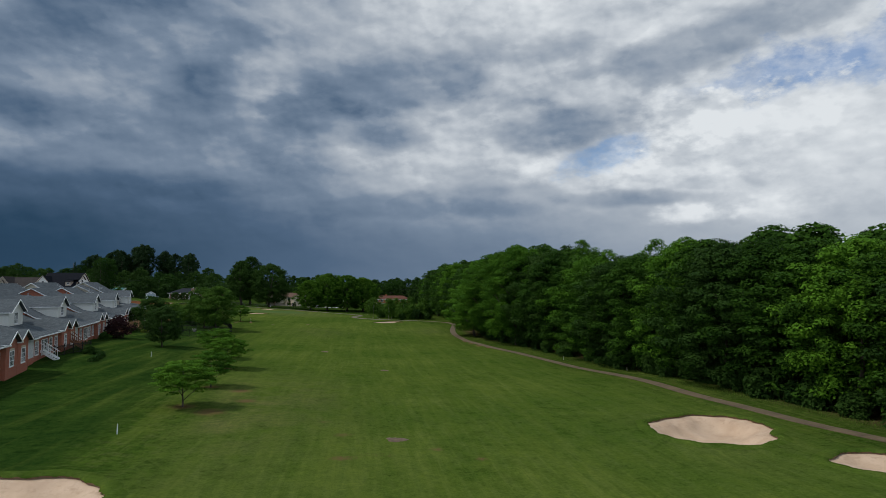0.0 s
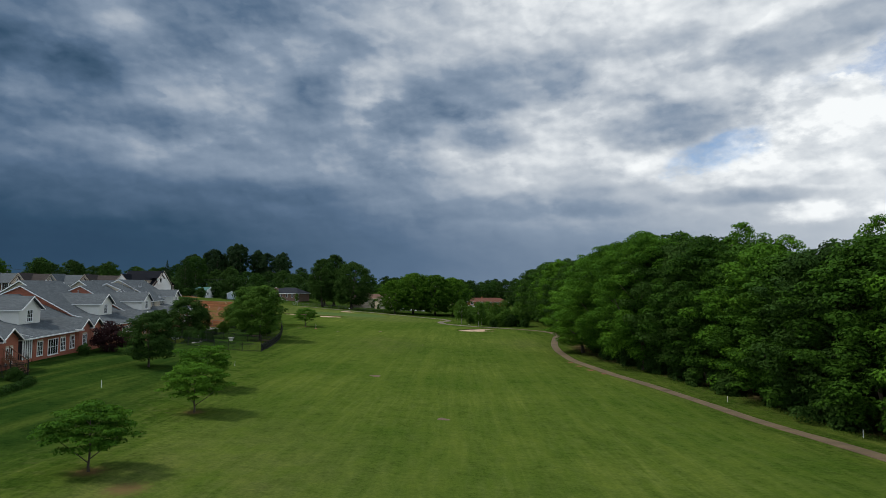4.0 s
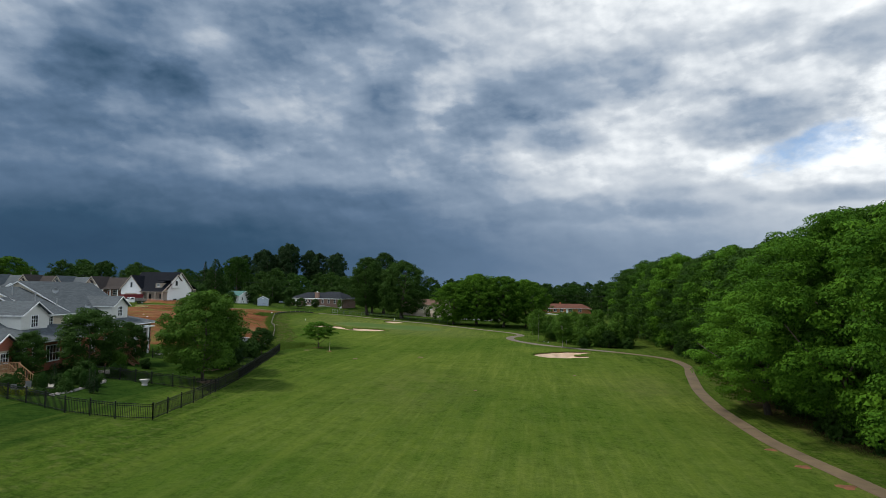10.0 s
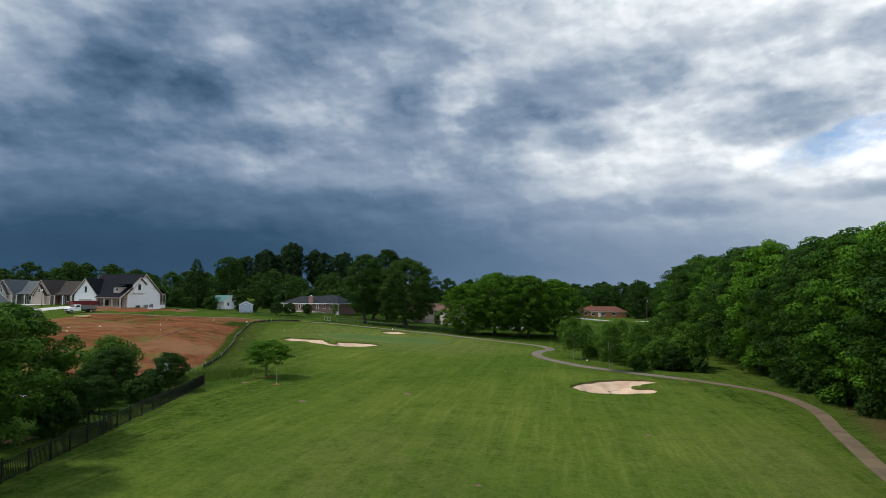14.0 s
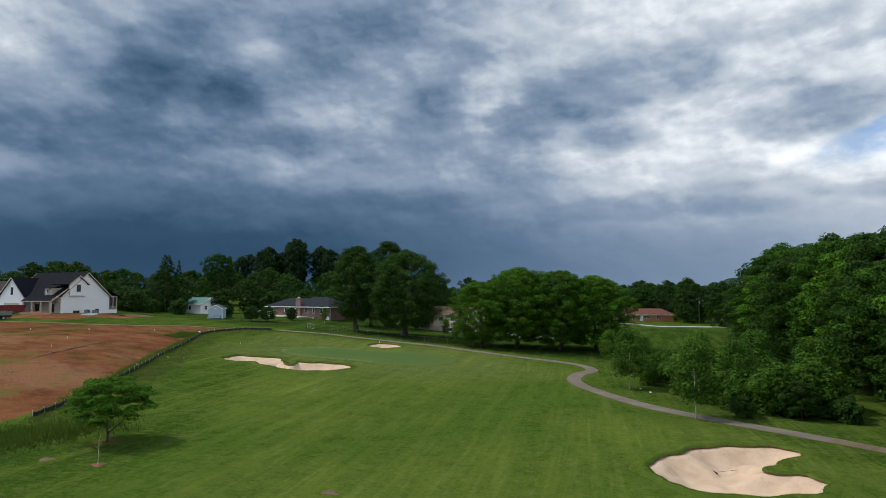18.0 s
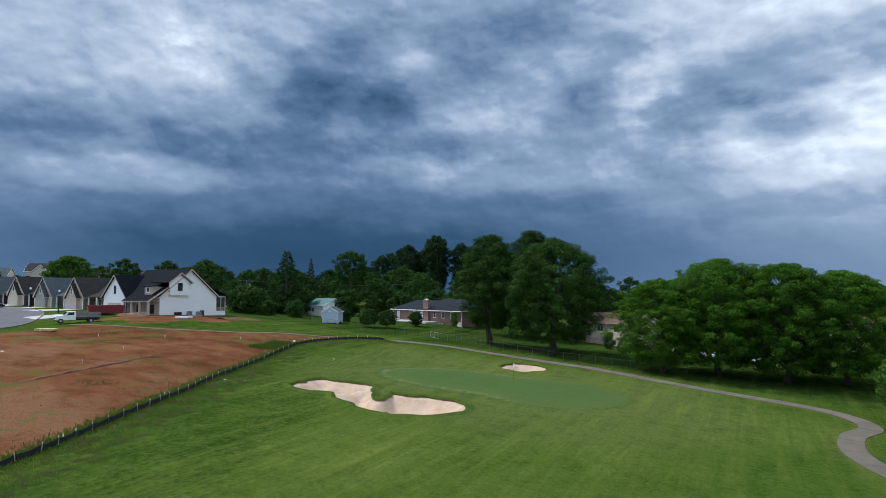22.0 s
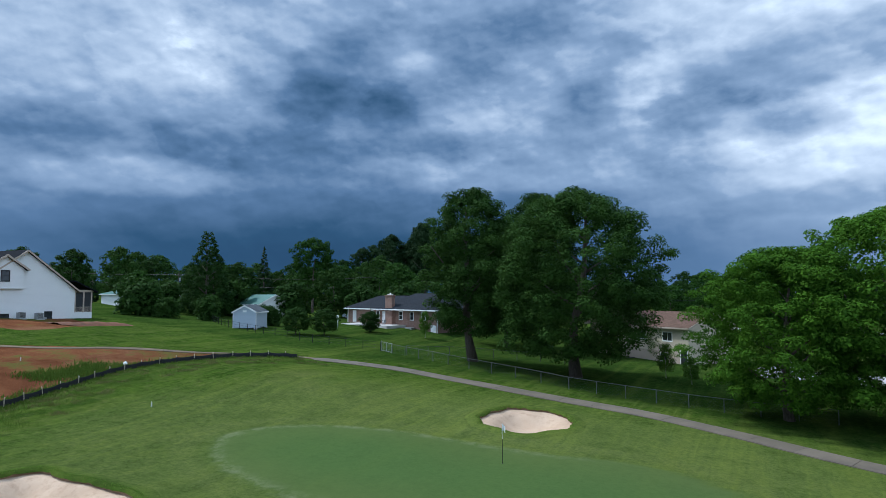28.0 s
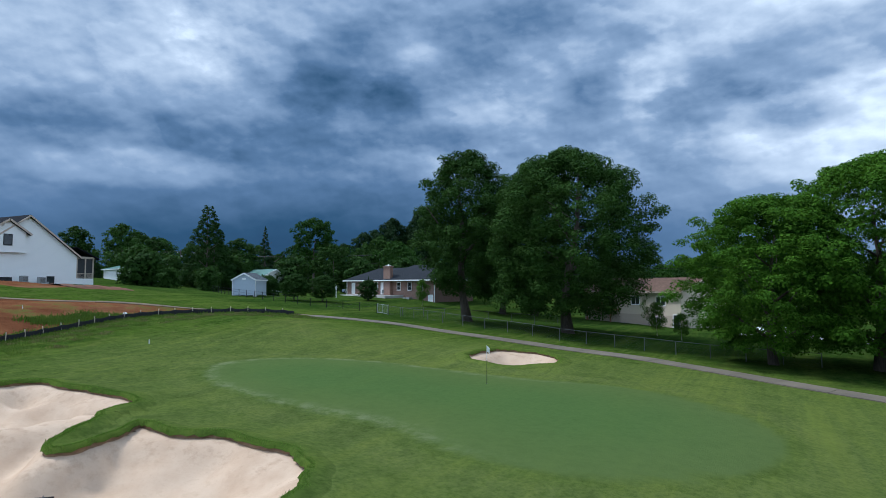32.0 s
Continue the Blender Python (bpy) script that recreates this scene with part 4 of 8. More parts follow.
    part("earth_face", soil, M["sand_face"], top)


rng_lip = np.random.default_rng(3)
RIMS = {}
# where silt has settled on the sand: place and size
PUDDLES = {"east_fairway": (20.2, 53.0, 2.3), "approach": (1.6, 209.0, 1.5), "green_front": (-46.5, 247.5, 1.8)}
for key in BUNKERS:
    build_bunker(key)


def strip(name, line, width, mat, lift, label, category, closed=0.0):
    """A paved strip that follows the ground, with a thick edge."""
    b = Build()
    rows = []
    for i, (x, y) in enumerate(line):
        d = line[min(i + 1, len(line) - 1)] - line[max(i - 1, 0)]
        d = d / np.linalg.norm(d)
        nx, ny = -d[1], d[0]
        rows.append([(x + nx * o, y + ny * o) for o in (-width / 2, -width / 4, 0, width / 4, width / 2)])
    flat = np.array(rows).reshape(-1, 2)
    z = height(flat[:, 0], flat[:, 1]) + lift
    pts = [(float(p[0]), float(p[1]), float(q)) for p, q in zip(flat, z)]
    n = len(rows)
    b.v = pts + [(p[0], p[1], p[2] - 0.3) for p in pts]
    off = n * 5
    for i in range(n - 1):
        for j in range(4):
            k = i * 5 + j
            b.f.append((k, k + 1, k + 6, k + 5))
        for j, flip in ((0, False), (4, True)):
            k = i * 5 + j
            q = (k, k + 5, k + 5 + off, k + off)
            b.f.append(q if not flip else q[::-1])
    return tagged(part(name, b, mat, smooth=False), label, category, kind="structure")


strip("road", ROAD_XY, 8.0, M["asphalt"], 0.06, "grey asphalt street with a concrete kerb", "road")


def build_path():
    """The cart path, slab by slab."""
    top = thing("pavement", 0, 0, 0, 0, "narrow cart path of concrete slabs beside the fairway", "path", kind="structure")
    step = 3
    line = PATH_XY
    for i in range(0, len(line) - step, step):
        seg = line[i : i + step + 1]
        a, c = seg[0], seg[-1]
        b = Build()
        rows = []
        for k, (x, y) in enumerate(seg):
            j = min(max(i + k, 1), len(line) - 2)
            d = line[j + 1] - line[j - 1]
            d = d / np.linalg.norm(d)
            if k == step:
                x, y = x - d[0] * 0.03, y - d[1] * 0.03
            near = float(step01((225 - y) / 10))
            for o in (-1.05 + 0.3 * near, 0, 1.05 - 0.3 * near) if x > -74 else (-0.42, 0, 0.42):
                rows.append((x - d[1] * o, y + d[0] * o))
        flat = np.array(rows)
        z = height(flat[:, 0], flat[:, 1]) + 0.05 + random.uniform(-0.012, 0.012)
        up = [(float(p[0]), float(p[1]), float(q)) for p, q in zip(flat, z)]
        n = len(up)
        b.v = up + [(p[0], p[1], p[2] - 0.25) for p in up]
        for k in range(len(seg) - 1):
            for j in range(2):
                q = k * 3 + j
                b.f.append((q, q + 1, q + 4, q + 3))
            q = k * 3
            b.f.append((q + 3, q + 3 + n, q + n, q))
            b.f.append((q + 2, q + 2 + n, q + 5 + n, q + 5))
        b.f.append((0, n, n + 1, 1))
        b.f.append((1, n + 1, n + 2, 2))
        part("slab", b, M["concrete" if seg[0][1] > 222 and seg[0][0] > -74 else "path_earth"], top)


build_path()


# ---- trees ----
rng = np.random.default_rng(7)


def leaf_mesh(name, mat, pos, nrm, size, squash=0.75):
    """Many small pointed leaf sprays."""
    n = len(pos)
    nrm = nrm / (np.linalg.norm(nrm, axis=1, keepdims=True) + 1e-9)
    ref = rng.normal(size=(n, 3))
    s = np.cross(nrm, ref)
    s /= np.linalg.norm(s, axis=1, keepdims=True) + 1e-9
    u = np.cross(nrm, s)
    h = (size / 2)[:, None]
    v = np.empty((n, 3, 3))
    v[:, 0] = pos - u * h * 0.8 + s * h * squash
    v[:, 1] = pos - u * h * 0.6 - s * h * squash
    v[:, 2] = pos + u * h - nrm * h * 0.25
    me = bpy.data.meshes.new(name)
    me.vertices.add(n * 3)
    me.vertices.foreach_set("co", v.astype(np.float32).ravel())
    me.loops.add(n * 3)
    me.loops.foreach_set("vertex_index", np.arange(n * 3, dtype=np.int32))
    me.polygons.add(n)
    me.polygons.foreach_set("loop_start", np.arange(0, n * 3, 3, dtype=np.int32))
    me.update(calc_edges=True)
    me.materials.append(mat)
    return me


def crown_points(lobes, count, up=0.35, inner=0.25):
    """Leaf places on the outer skin of many lobes (x, y, z, radius, flatness)."""
    lobes = np.array(lobes, float)
    w = lobes[:, 3] ** 2
    pick = rng.choice(len(lobes), count, p=w / w.sum())
    d = rng.normal(size=(count, 3))
    d[:, 2] += up
    d /= np.linalg.norm(d, axis=1, keepdims=True)
    r = lobes[pick, 3] * np.where(rng.random(count) < inner, rng.uniform(0.3, 0.8, count), rng.uniform(0.82, 1.12, count))
    off = d * r[:, None]
    off[:, 2] *= lobes[pick, 4]
    pos = lobes[pick, :3] + off
    nrm = d + rng.normal(size=(count, 3)) * 0.36 + np.array([0, 0, 0.5])
    return pos, nrm


def envelope_lobes(h0, h1, radius, count, lobe, power=0.8, flat=0.8, ragged=0.18, top=0.45):
    """Lobes over an egg-shaped crown from height h0 to h1; top: where it is widest."""
    out = []
    for i in range(count):
        f = ((i + 0.5) / count) ** power
        z = h0 + (h1 - h0) * f
        if f < top:
            k = 0.62 + 0.38 * math.sin(0.5 * math.pi * f / top)
        else:
            k = (1 - ((f - top) / (1 - top)) ** 2.4) ** 0.5
        a = i * 2.39996 + rng.uniform(-0.4, 0.4)
        rr = radius * max(k, 0.08) * rng.uniform(0.6, 1.0) * (1 + rng.uniform(-ragged, ragged))
        rr = max(0, rr - lobe * 0.55)
        out.append((rr * math.cos(a), rr * math.sin(a), z + rng.uniform(-0.4, 0.4), lobe * rng.uniform(0.65, 1.25), flat))
    return out


def trunk_build(height_m, r0, limbs, fork=0.35, lean=0.03, reach=0.45, k=7):
    b = Build()
    pts, rad = [], []
    x = y = 0.0
    for i in range(7):
        f = i / 6
        pts.append((x, y, -0.35 + f * (height_m + 0.35)))
        rad.append(r0 * (1.35 if i == 0 else 1 - 0.78 * f))
        x += rng.uniform(-lean, lean) * height_m
        y += rng.uniform(-lean, lean) * height_m
    b.tube(pts, rad, k)
    for i in range(limbs):
        f = fork + (0.92 - fork) * (i + 0.5) / limbs
        a = i * 2.4 + rng.uniform(-0.5, 0.5)
        j = f * 6
        p0 = Vector(pts[int(j)]).lerp(Vector(pts[min(int(j) + 1, 6)]), j - int(j))
        ln = height_m * reach * (1.15 - f) * rng.uniform(0.75, 1.15)
        p1 = p0 + Vector((math.cos(a) * ln * 0.45, math.sin(a) * ln * 0.45, ln * 0.32))
        p2 = p1 + Vector((math.cos(a + 0.3) * ln * 0.5, math.sin(a + 0.3) * ln * 0.5, ln * 0.42))
        rr = r0 * (1 - 0.75 * f) * 0.55
        b.tube([p0, p1, p2], [rr, rr * 0.65, rr * 0.2], 5)
    return b


PROTO = {}


def tree_kind(key, name, label, category, trunk, bark, lobes, leaves, leaf, mat, up=0.35, inner=0.25, group=""):
    """Makes one tree of a kind, set aside until copies are planted."""
    PROTO[key] = dict(name=name, label=label, category=category, group=group, trunk=trunk.mesh("trunk", M[bark], True))
    leaves = int(leaves * 1.7)
    pos, nrm = crown_points(lobes, leaves, up, inner)
    PROTO[key]["crown"] = leaf_mesh("crown", M[mat], pos, nrm, rng.uniform(0.65, 1.3, leaves) * leaf)


def plant(key, x, y, scale=1.0, tall=1.0, turn=None, label="", sink=0.0):
    k = PROTO[key]
    turn = rng.uniform(0, 360) if turn is None else turn
    ob = thing(k["name"], x, y, ground_z(x, y) - sink - (0.6 if abs(x + 40) > 140 or y > 360 else 0.0), turn, label or k["label"], k["category"], k["group"])
    ob.matrix_basis = ob.matrix_basis @ Matrix.Diagonal((scale, scale, scale * tall, 1))
    part("trunk", k["trunk"], None, ob)
    part("crown", k["crown"], None, ob)
    return ob


def make_kinds():
    for i in range(5):
        h = (20.0, 21.5, 19.0, 22.0, 18.0)[i]
        mat = ("leaf", "leaf", "leaf_dark", "leaf", "leaf_bough")[i]
        if i < 2:
            tree_kind(f"back{i}", "woodland_tree", "tall leafy green deciduous tree deep in a dense wood", "tree", trunk_build(h * 0.8, 0.28, 5), "bark", envelope_lobes(h * 0.1, h * 0.94, 6.9, 60, 1.9, 0.8, 0.55, 0.28, 0.4), 5500, 0.6, mat, 0.8, 0.1, "trees of the wood")
        tree_kind(f"wood{i}", "woodland_tree", "tall leafy green deciduous tree in a dense wood", "tree", trunk_build(h * 0.8, 0.28, 7), "bark", envelope_lobes(h * 0.06, h * 0.94, 6.9 + 0.5 * (i % 3), 210, 1.3, 0.8, 0.5, 0.4, 0.4), 17000, 0.36, mat, 0.6, 0.08, "trees of the wood")
    tree_kind("overhang", "woodland_tree", "broad bright green tree with boughs hanging over the path", "tree", trunk_build(15, 0.34, 11, 0.15, 0.03, 0.6), "bark", envelope_lobes(2.2, 18.4, 8.6, 230, 1.35, 0.85, 0.42, 0.32, 0.42), 36000, 0.25, "leaf_bough", 0.6, 0.08, "trees of the wood")
    tree_kind("airy", "woodland_tree", "tall thin-topped tree rising above the wood", "tree", trunk_build(20, 0.25, 12, 0.3, 0.02, 0.3), "bark", envelope_lobes(9.0, 23.0, 4.6, 70, 0.95, 0.9, 0.6, 0.4, 0.4), 3600, 0.34, "leaf_bough", 0.5, 0.15, "trees of the wood")
    tree_kind("oak_tall", "shade_tree", "very tall broad deciduous tree with a dense dark crown", "tree", trunk_build(19, 0.5, 9), "bark", envelope_lobes(3.6, 20.8, 5.9, 330, 0.9, 0.95, 0.75, 0.2, 0.45), 36000, 0.26, "leaf_dark", 0.45, 0.3, "tall shade trees")
    tree_kind("oak_wide", "shade_tree", "very tall wide deciduous tree with a dense dark crown", "tree", trunk_build(18, 0.55, 11), "bark", envelope_lobes(2.4, 20.0, 9.2, 600, 0.95, 0.95, 0.75, 0.2, 0.42), 62000, 0.26, "leaf_dark", 0.45, 0.3, "tall shade trees")
    tree_kind("hackberry", "spreading_tree", "wide spreading bright green tree with several trunks", "tree", trunk_build(13, 0.42, 12, 0.12, 0.03, 0.7), "bark", envelope_lobes(1.6, 16.5, 9.2, 480, 0.95, 0.9, 0.62, 0.26, 0.42), 52000, 0.25, "leaf_mid", 0.55, 0.2, "spreading trees by the fence")
    tree_kind("maple", "young_tree", "young layered bright green tree on the lawn", "tree", trunk_build(4.0, 0.11, 11, 0.2, 0.02, 0.8), "bark", envelope_lobes(1.9, 4.8, 3.7, 84, 0.75, 0.7, 0.28, 0.22, 0.66), 7500, 0.21, "leaf_light", 0.8, 0.1, "young lawn trees")
    tree_kind("round", "round_tree", "round leafy tree beside the yard fence", "tree", trunk_build(5.4, 0.16, 9, 0.25, 0.02, 0.5), "bark", envelope_lobes(1.2, 7.4, 4.0, 150, 0.7, 0.85, 0.6, 0.12, 0.4), 12500, 0.23, "leaf_dark", 0.7, 0.15, "yard trees")
    tree_kind("pear", "pear_tree", "pale grey-green leafy tree in the fenced yard", "tree", trunk_build(7.0, 0.17, 10, 0.2, 0.02, 0.45), "bark", envelope_lobes(1.4, 9.0, 4.5, 130, 0.8, 0.9, 0.65, 0.25, 0.42), 14000, 0.25, "leaf_grey", 0.7, 0.15, "yard trees")
    tree_kind("purple", "purple_maple", "low dark purple-leaved ornamental tree", "tree", trunk_build(2.2, 0.09, 7, 0.2, 0.03, 0.6), "bark", envelope_lobes(0.5, 3.3, 2.6, 32, 0.7, 0.9, 0.7), 3000, 0.24, "leaf_purple", 0.4, 0.2)
    tree_kind("birch", "birch_tree", "slender pale-trunked birch with thin foliage", "tree", trunk_build(6.2, 0.08, 8, 0.3, 0.02, 0.35), "birch", envelope_lobes(1.8, 7.2, 2.3, 40, 0.75, 0.9, 0.9, 0.2, 0.4), 2700, 0.26, "leaf_grey", 0.3, 0.25, "birches by the path")
    tree_kind("bush", "shrub", "dense leafy green shrub", "shrub", trunk_build(1.2, 0.06, 6, 0.1, 0.04, 0.7), "bark", envelope_lobes(0.2, 2.3, 1.7, 26, 0.65, 1.0, 0.85), 1700, 0.3, "leaf_dark", 0.4, 0.15, "shrubs")
    tree_kind("bush_light", "shrub", "tall pale green bushy thicket", "shrub", trunk_build(2.4, 0.07, 7, 0.1, 0.04, 0.6), "bark", envelope_lobes(0.3, 4.4, 2.6, 40, 0.8, 1.0, 0.9), 3400, 0.3, "leaf_grey", 0.6, 0.15, "shrubs")
    tree_kind("far", "background_tree", "distant broad deciduous tree in a tree line", "tree", trunk_build(9, 0.25, 4), "bark", envelope_lobes(0.8, 12.6, 6.4, 120, 1.15, 0.85, 0.7, 0.34), 3200, 0.66, "leaf_far", 0.5, 0.3, "distant tree line")
    tree_kind("far_b", "background_tree", "distant green deciduous tree in a tree line", "tree", trunk_build(10, 0.25, 4), "bark", envelope_lobes(1.0, 14.2, 6.0, 120, 1.1, 0.85, 0.7, 0.36), 3200, 0.64, "leaf_dark", 0.5, 0.3, "distant tree line")
    tree_kind("vase", "shade_tree", "tall vase-shaped dark tree with a bare lower trunk", "tree", trunk_build(17, 0.45, 9, 0.4, 0.02, 0.45), "bark", envelope_lobes(9.5, 23.5, 6.6, 150, 1.05, 0.7, 0.7, 0.3, 0.75), 7000, 0.5, "leaf_far", 0.4, 0.2, "tall background trees")
    spire = [((2.6 * (1 - f) + 0.3) * math.cos(i * 2.4) * rng.uniform(0.6, 1.15), (2.6 * (1 - f) + 0.3) * math.sin(i * 2.4) * rng.uniform(0.6, 1.15), 1.0 + 17.6 * f, 0.95 * (1.2 - f) + 0.15, 0.7) for i, f in ((i, (i / 120) ** 0.85) for i in range(120))]
    tree_kind("spire", "background_tree", "tall airy green tree tapering to a ragged top", "tree", trunk_build(18, 0.25, 14, 0.2, 0.01, 0.25), "bark", [(x * 2.2, y * 2.2, z, q, w) for x, y, z, q, w in spire], 9000, 0.36, "leaf_dark", 0.3, 0.2, "tall background trees")
    con = [(rng.uniform(-1, 1) * 0.4 * (1 - f) + math.cos(i * 2.4) * 2.3 * (1 - f), math.sin(i * 2.4) * 2.3 * (1 - f), 1.2 + 13.6 * f, 0.9 * (1.15 - f), 0.55) for i, f in ((i, i / 60) for i in range(60))]
    tree_kind("pine", "conifer", "dark pointed conifer in a tree line", "tree", trunk_build(14, 0.22, 4), "bark", con, 3600, 0.42, "needle", 0.0, 0.3, "conifers")
    tree_kind("pine_round", "background_tree", "distant dark round-topped pine", "tree", trunk_build(15, 0.3, 4), "bark", envelope_lobes(5.0, 19.0, 5.0, 80, 1.15, 0.9, 0.7, 0.34), 3600, 0.6, "needle", 0.4, 0.3, "distant pines")


make_kinds()

# young trees along the lawn
for x, y, s in ((-22.7, 62.5, 0.76), (-23.0, 74.5, 0.72), (-25.0, 92.8, 0.8), (-28.9, 103.8, 0.84)):
    plant("maple", x, y, s)
plant("round", -39.4, 113.2, 0.84, 1.0, label="broad dark green tree standing on the lawn")
plant("maple", -43.5, 205.8, 0.92, 1.05, label="small dense green tree alone on the rough")
# fenced yard
plant("round", -54.6, 157.5, 1.0, 0.95)
plant("round", -56.5, 167.5, 0.7)
plant("pear", -40.6, 158.5, 1.12)
plant("pear", -45.4, 167.0, 1.08)
plant("round", -50.0, 181.0, 0.5)
plant("purple", -49.5, 122.0, 1.0)
# tall trees beyond the green
plant("oak_tall", -60.8, 305.5, 1.08, 0.91)
plant("oak_wide", -47.7, 303.5, 1.07, 0.92)
plant("oak_tall", -61.0, 331.0, 1.15, label="very tall dark tree behind the brick bungalow")
plant("oak_wide", -64.5, 326.0, 0.8, 1.15, label="very tall dark tree behind the brick bungalow")
plant("hackberry", -28.0, 295.0, 0.84, 0.98, 40)
plant("hackberry", -20.5, 297.0, 1.02, 1.0, 160)
plant("hackberry", -11.5, 297.0, 1.0, 1.0, 250)
plant("hackberry", -4.0, 300.0, 0.95)
# shrubs and birches on the bend of the path
plant("birch", -0.5, 252.4, 1.1, label="pale-trunked birch with light green leaves by the path")
plant("birch", -2.0, 278.5, 0.85)
plant("birch", 3.0, 270.5, 0.8)
plant("birch", 4.6, 231.9, 1.05)
for x, y, s in ((10.5, 240, 1.0), (14.0, 246, 1.1), (8.5, 252, 1.05), (6.2, 243, 0.95), (18.0, 239, 1.05)):
    plant("birch", x, y, s, label="slender birch among pale green bushes")
plant("round", 15.0, 233.6, 0.55, 0.9, label="dark rounded bush-like tree beside the bunker")
for x, y, s, k in ((6.5, 248, 1.15, "bush_light"), (9.5, 243, 1.25, "bush_light"), (8, 256, 1.0, "bush_light"), (4.5, 261, 1.0, "bush"), (5.5, 266, 1.0, "bush"), (10, 238, 0.95, "bush_light"), (13.5, 235.5, 1.1, "bush_light"), (17, 236, 1.2, "bush_light"), (8, 249, 1.0, "bush_light"), (3, 257, 0.9, "bush_light"), (15, 243, 1.1, "bush_light"), (6, 262, 1.0, "bush_light"), (12, 255, 1.2, "bush_light"), (20, 241, 1.0, "bush_light"), (9.5, 233.6, 0.8, "bush"), (19, 233, 0.9, "bush")):
    plant(k, x, y, s)


def wood_edge(y):
    return float(np.interp(y, [30, 60, 75, 90, 105, 120, 135, 150, 165, 180, 195, 210, 225, 240, 260, 330], [42, 39.5, 38, 37.5, 37, 34, 31, 29, 29, 31, 32, 31.5, 30.5, 30, 30, 30]))


WOOD_TOPS = (20.0, 21.3, 19.0, 21.8, 18.0)


def wood_height(y, row):
    """How tall the wood stands along its length, in its first, second and third row."""
    if row == 0:
        return float(np.interp(y, [36, 60, 90, 102, 110, 120, 130, 140, 150, 170, 190, 230, 250, 270, 330], [15, 18, 18.6, 17.6, 16.8, 19.4, 20.4, 22.2, 21.6, 19.8, 20.2, 20.8, 20.6, 20.6, 19.4]))
    if row == 1:
        return float(np.interp(y, [36, 60, 80, 110, 120, 132, 150, 165, 190, 202, 250, 280, 330], [14, 18, 19.6, 19, 17.6, 20.6, 22.6, 23.2, 22.8, 21.6, 22.2, 22.4, 22]))
    return float(np.interp(y, [36, 60, 100, 120, 130, 142, 160, 190, 330], [14, 18, 20.5, 20.5, 18.5, 20.5, 23.5, 25, 24.5]))


def plant_wood():
    y = 36.0
    i = 0
    while y < 330:
        x = wood_edge(y) + rng.uniform(-1.0, 1.4) + (9 if y > 308 else 0)
        s = rng.uniform(0.92, 1.04)
        plant(f"wood{i % 5}", x, y, s, wood_height(y, 0) * rng.uniform(0.95, 1.06) / WOOD_TOPS[i % 5] / s)
        i += 1
        y += rng.uniform(5.0, 6.6)
    y = 38.0
    while y < 330:
        s = rng.uniform(0.98, 1.1)
        plant(f"back{i % 2}", wood_edge(y) + 9 + rng.uniform(-1.5, 1.5), y, s, wood_height(y, 1) * rng.uniform(0.94, 1.04) / WOOD_TOPS[i % 2] / s)
        i += 3
        y += rng.uniform(7.0, 9.0)
    y = 40.0
    while y < 330:
        plant("far_b", wood_edge(y) + 20 + rng.uniform(-2, 2), y, 1.4, wood_height(y, 2) * rng.uniform(0.94, 1.02) / 15.2 / 1.4)
        y += rng.uniform(8, 10)
    y = 38.0
    while y < 225:
        plant("bush", wood_edge(y) - 2.3 + rng.uniform(-1.2, 1.0), y, rng.uniform(0.8, 1.4))
        y += rng.uniform(3.0, 4.6)
    # broad trees whose boughs hang over the path
    for x, y, s, tall in ((25.2, 151.5, 0.98, 1.1), (23.0, 162.5, 0.98, 0.74), (27.6, 138.5, 0.95, 1.21)):
        plant("overhang", x, y, s, tall)
    # thin tops that rise out of the wood
    for x, y, s in ((41.0, 133.0, 1.0), (44.0, 126.0, 0.9), (36.0, 152.0, 0.95), (47.0, 112.0, 0.95)):
        plant("airy", x, y, s)


plant_wood()


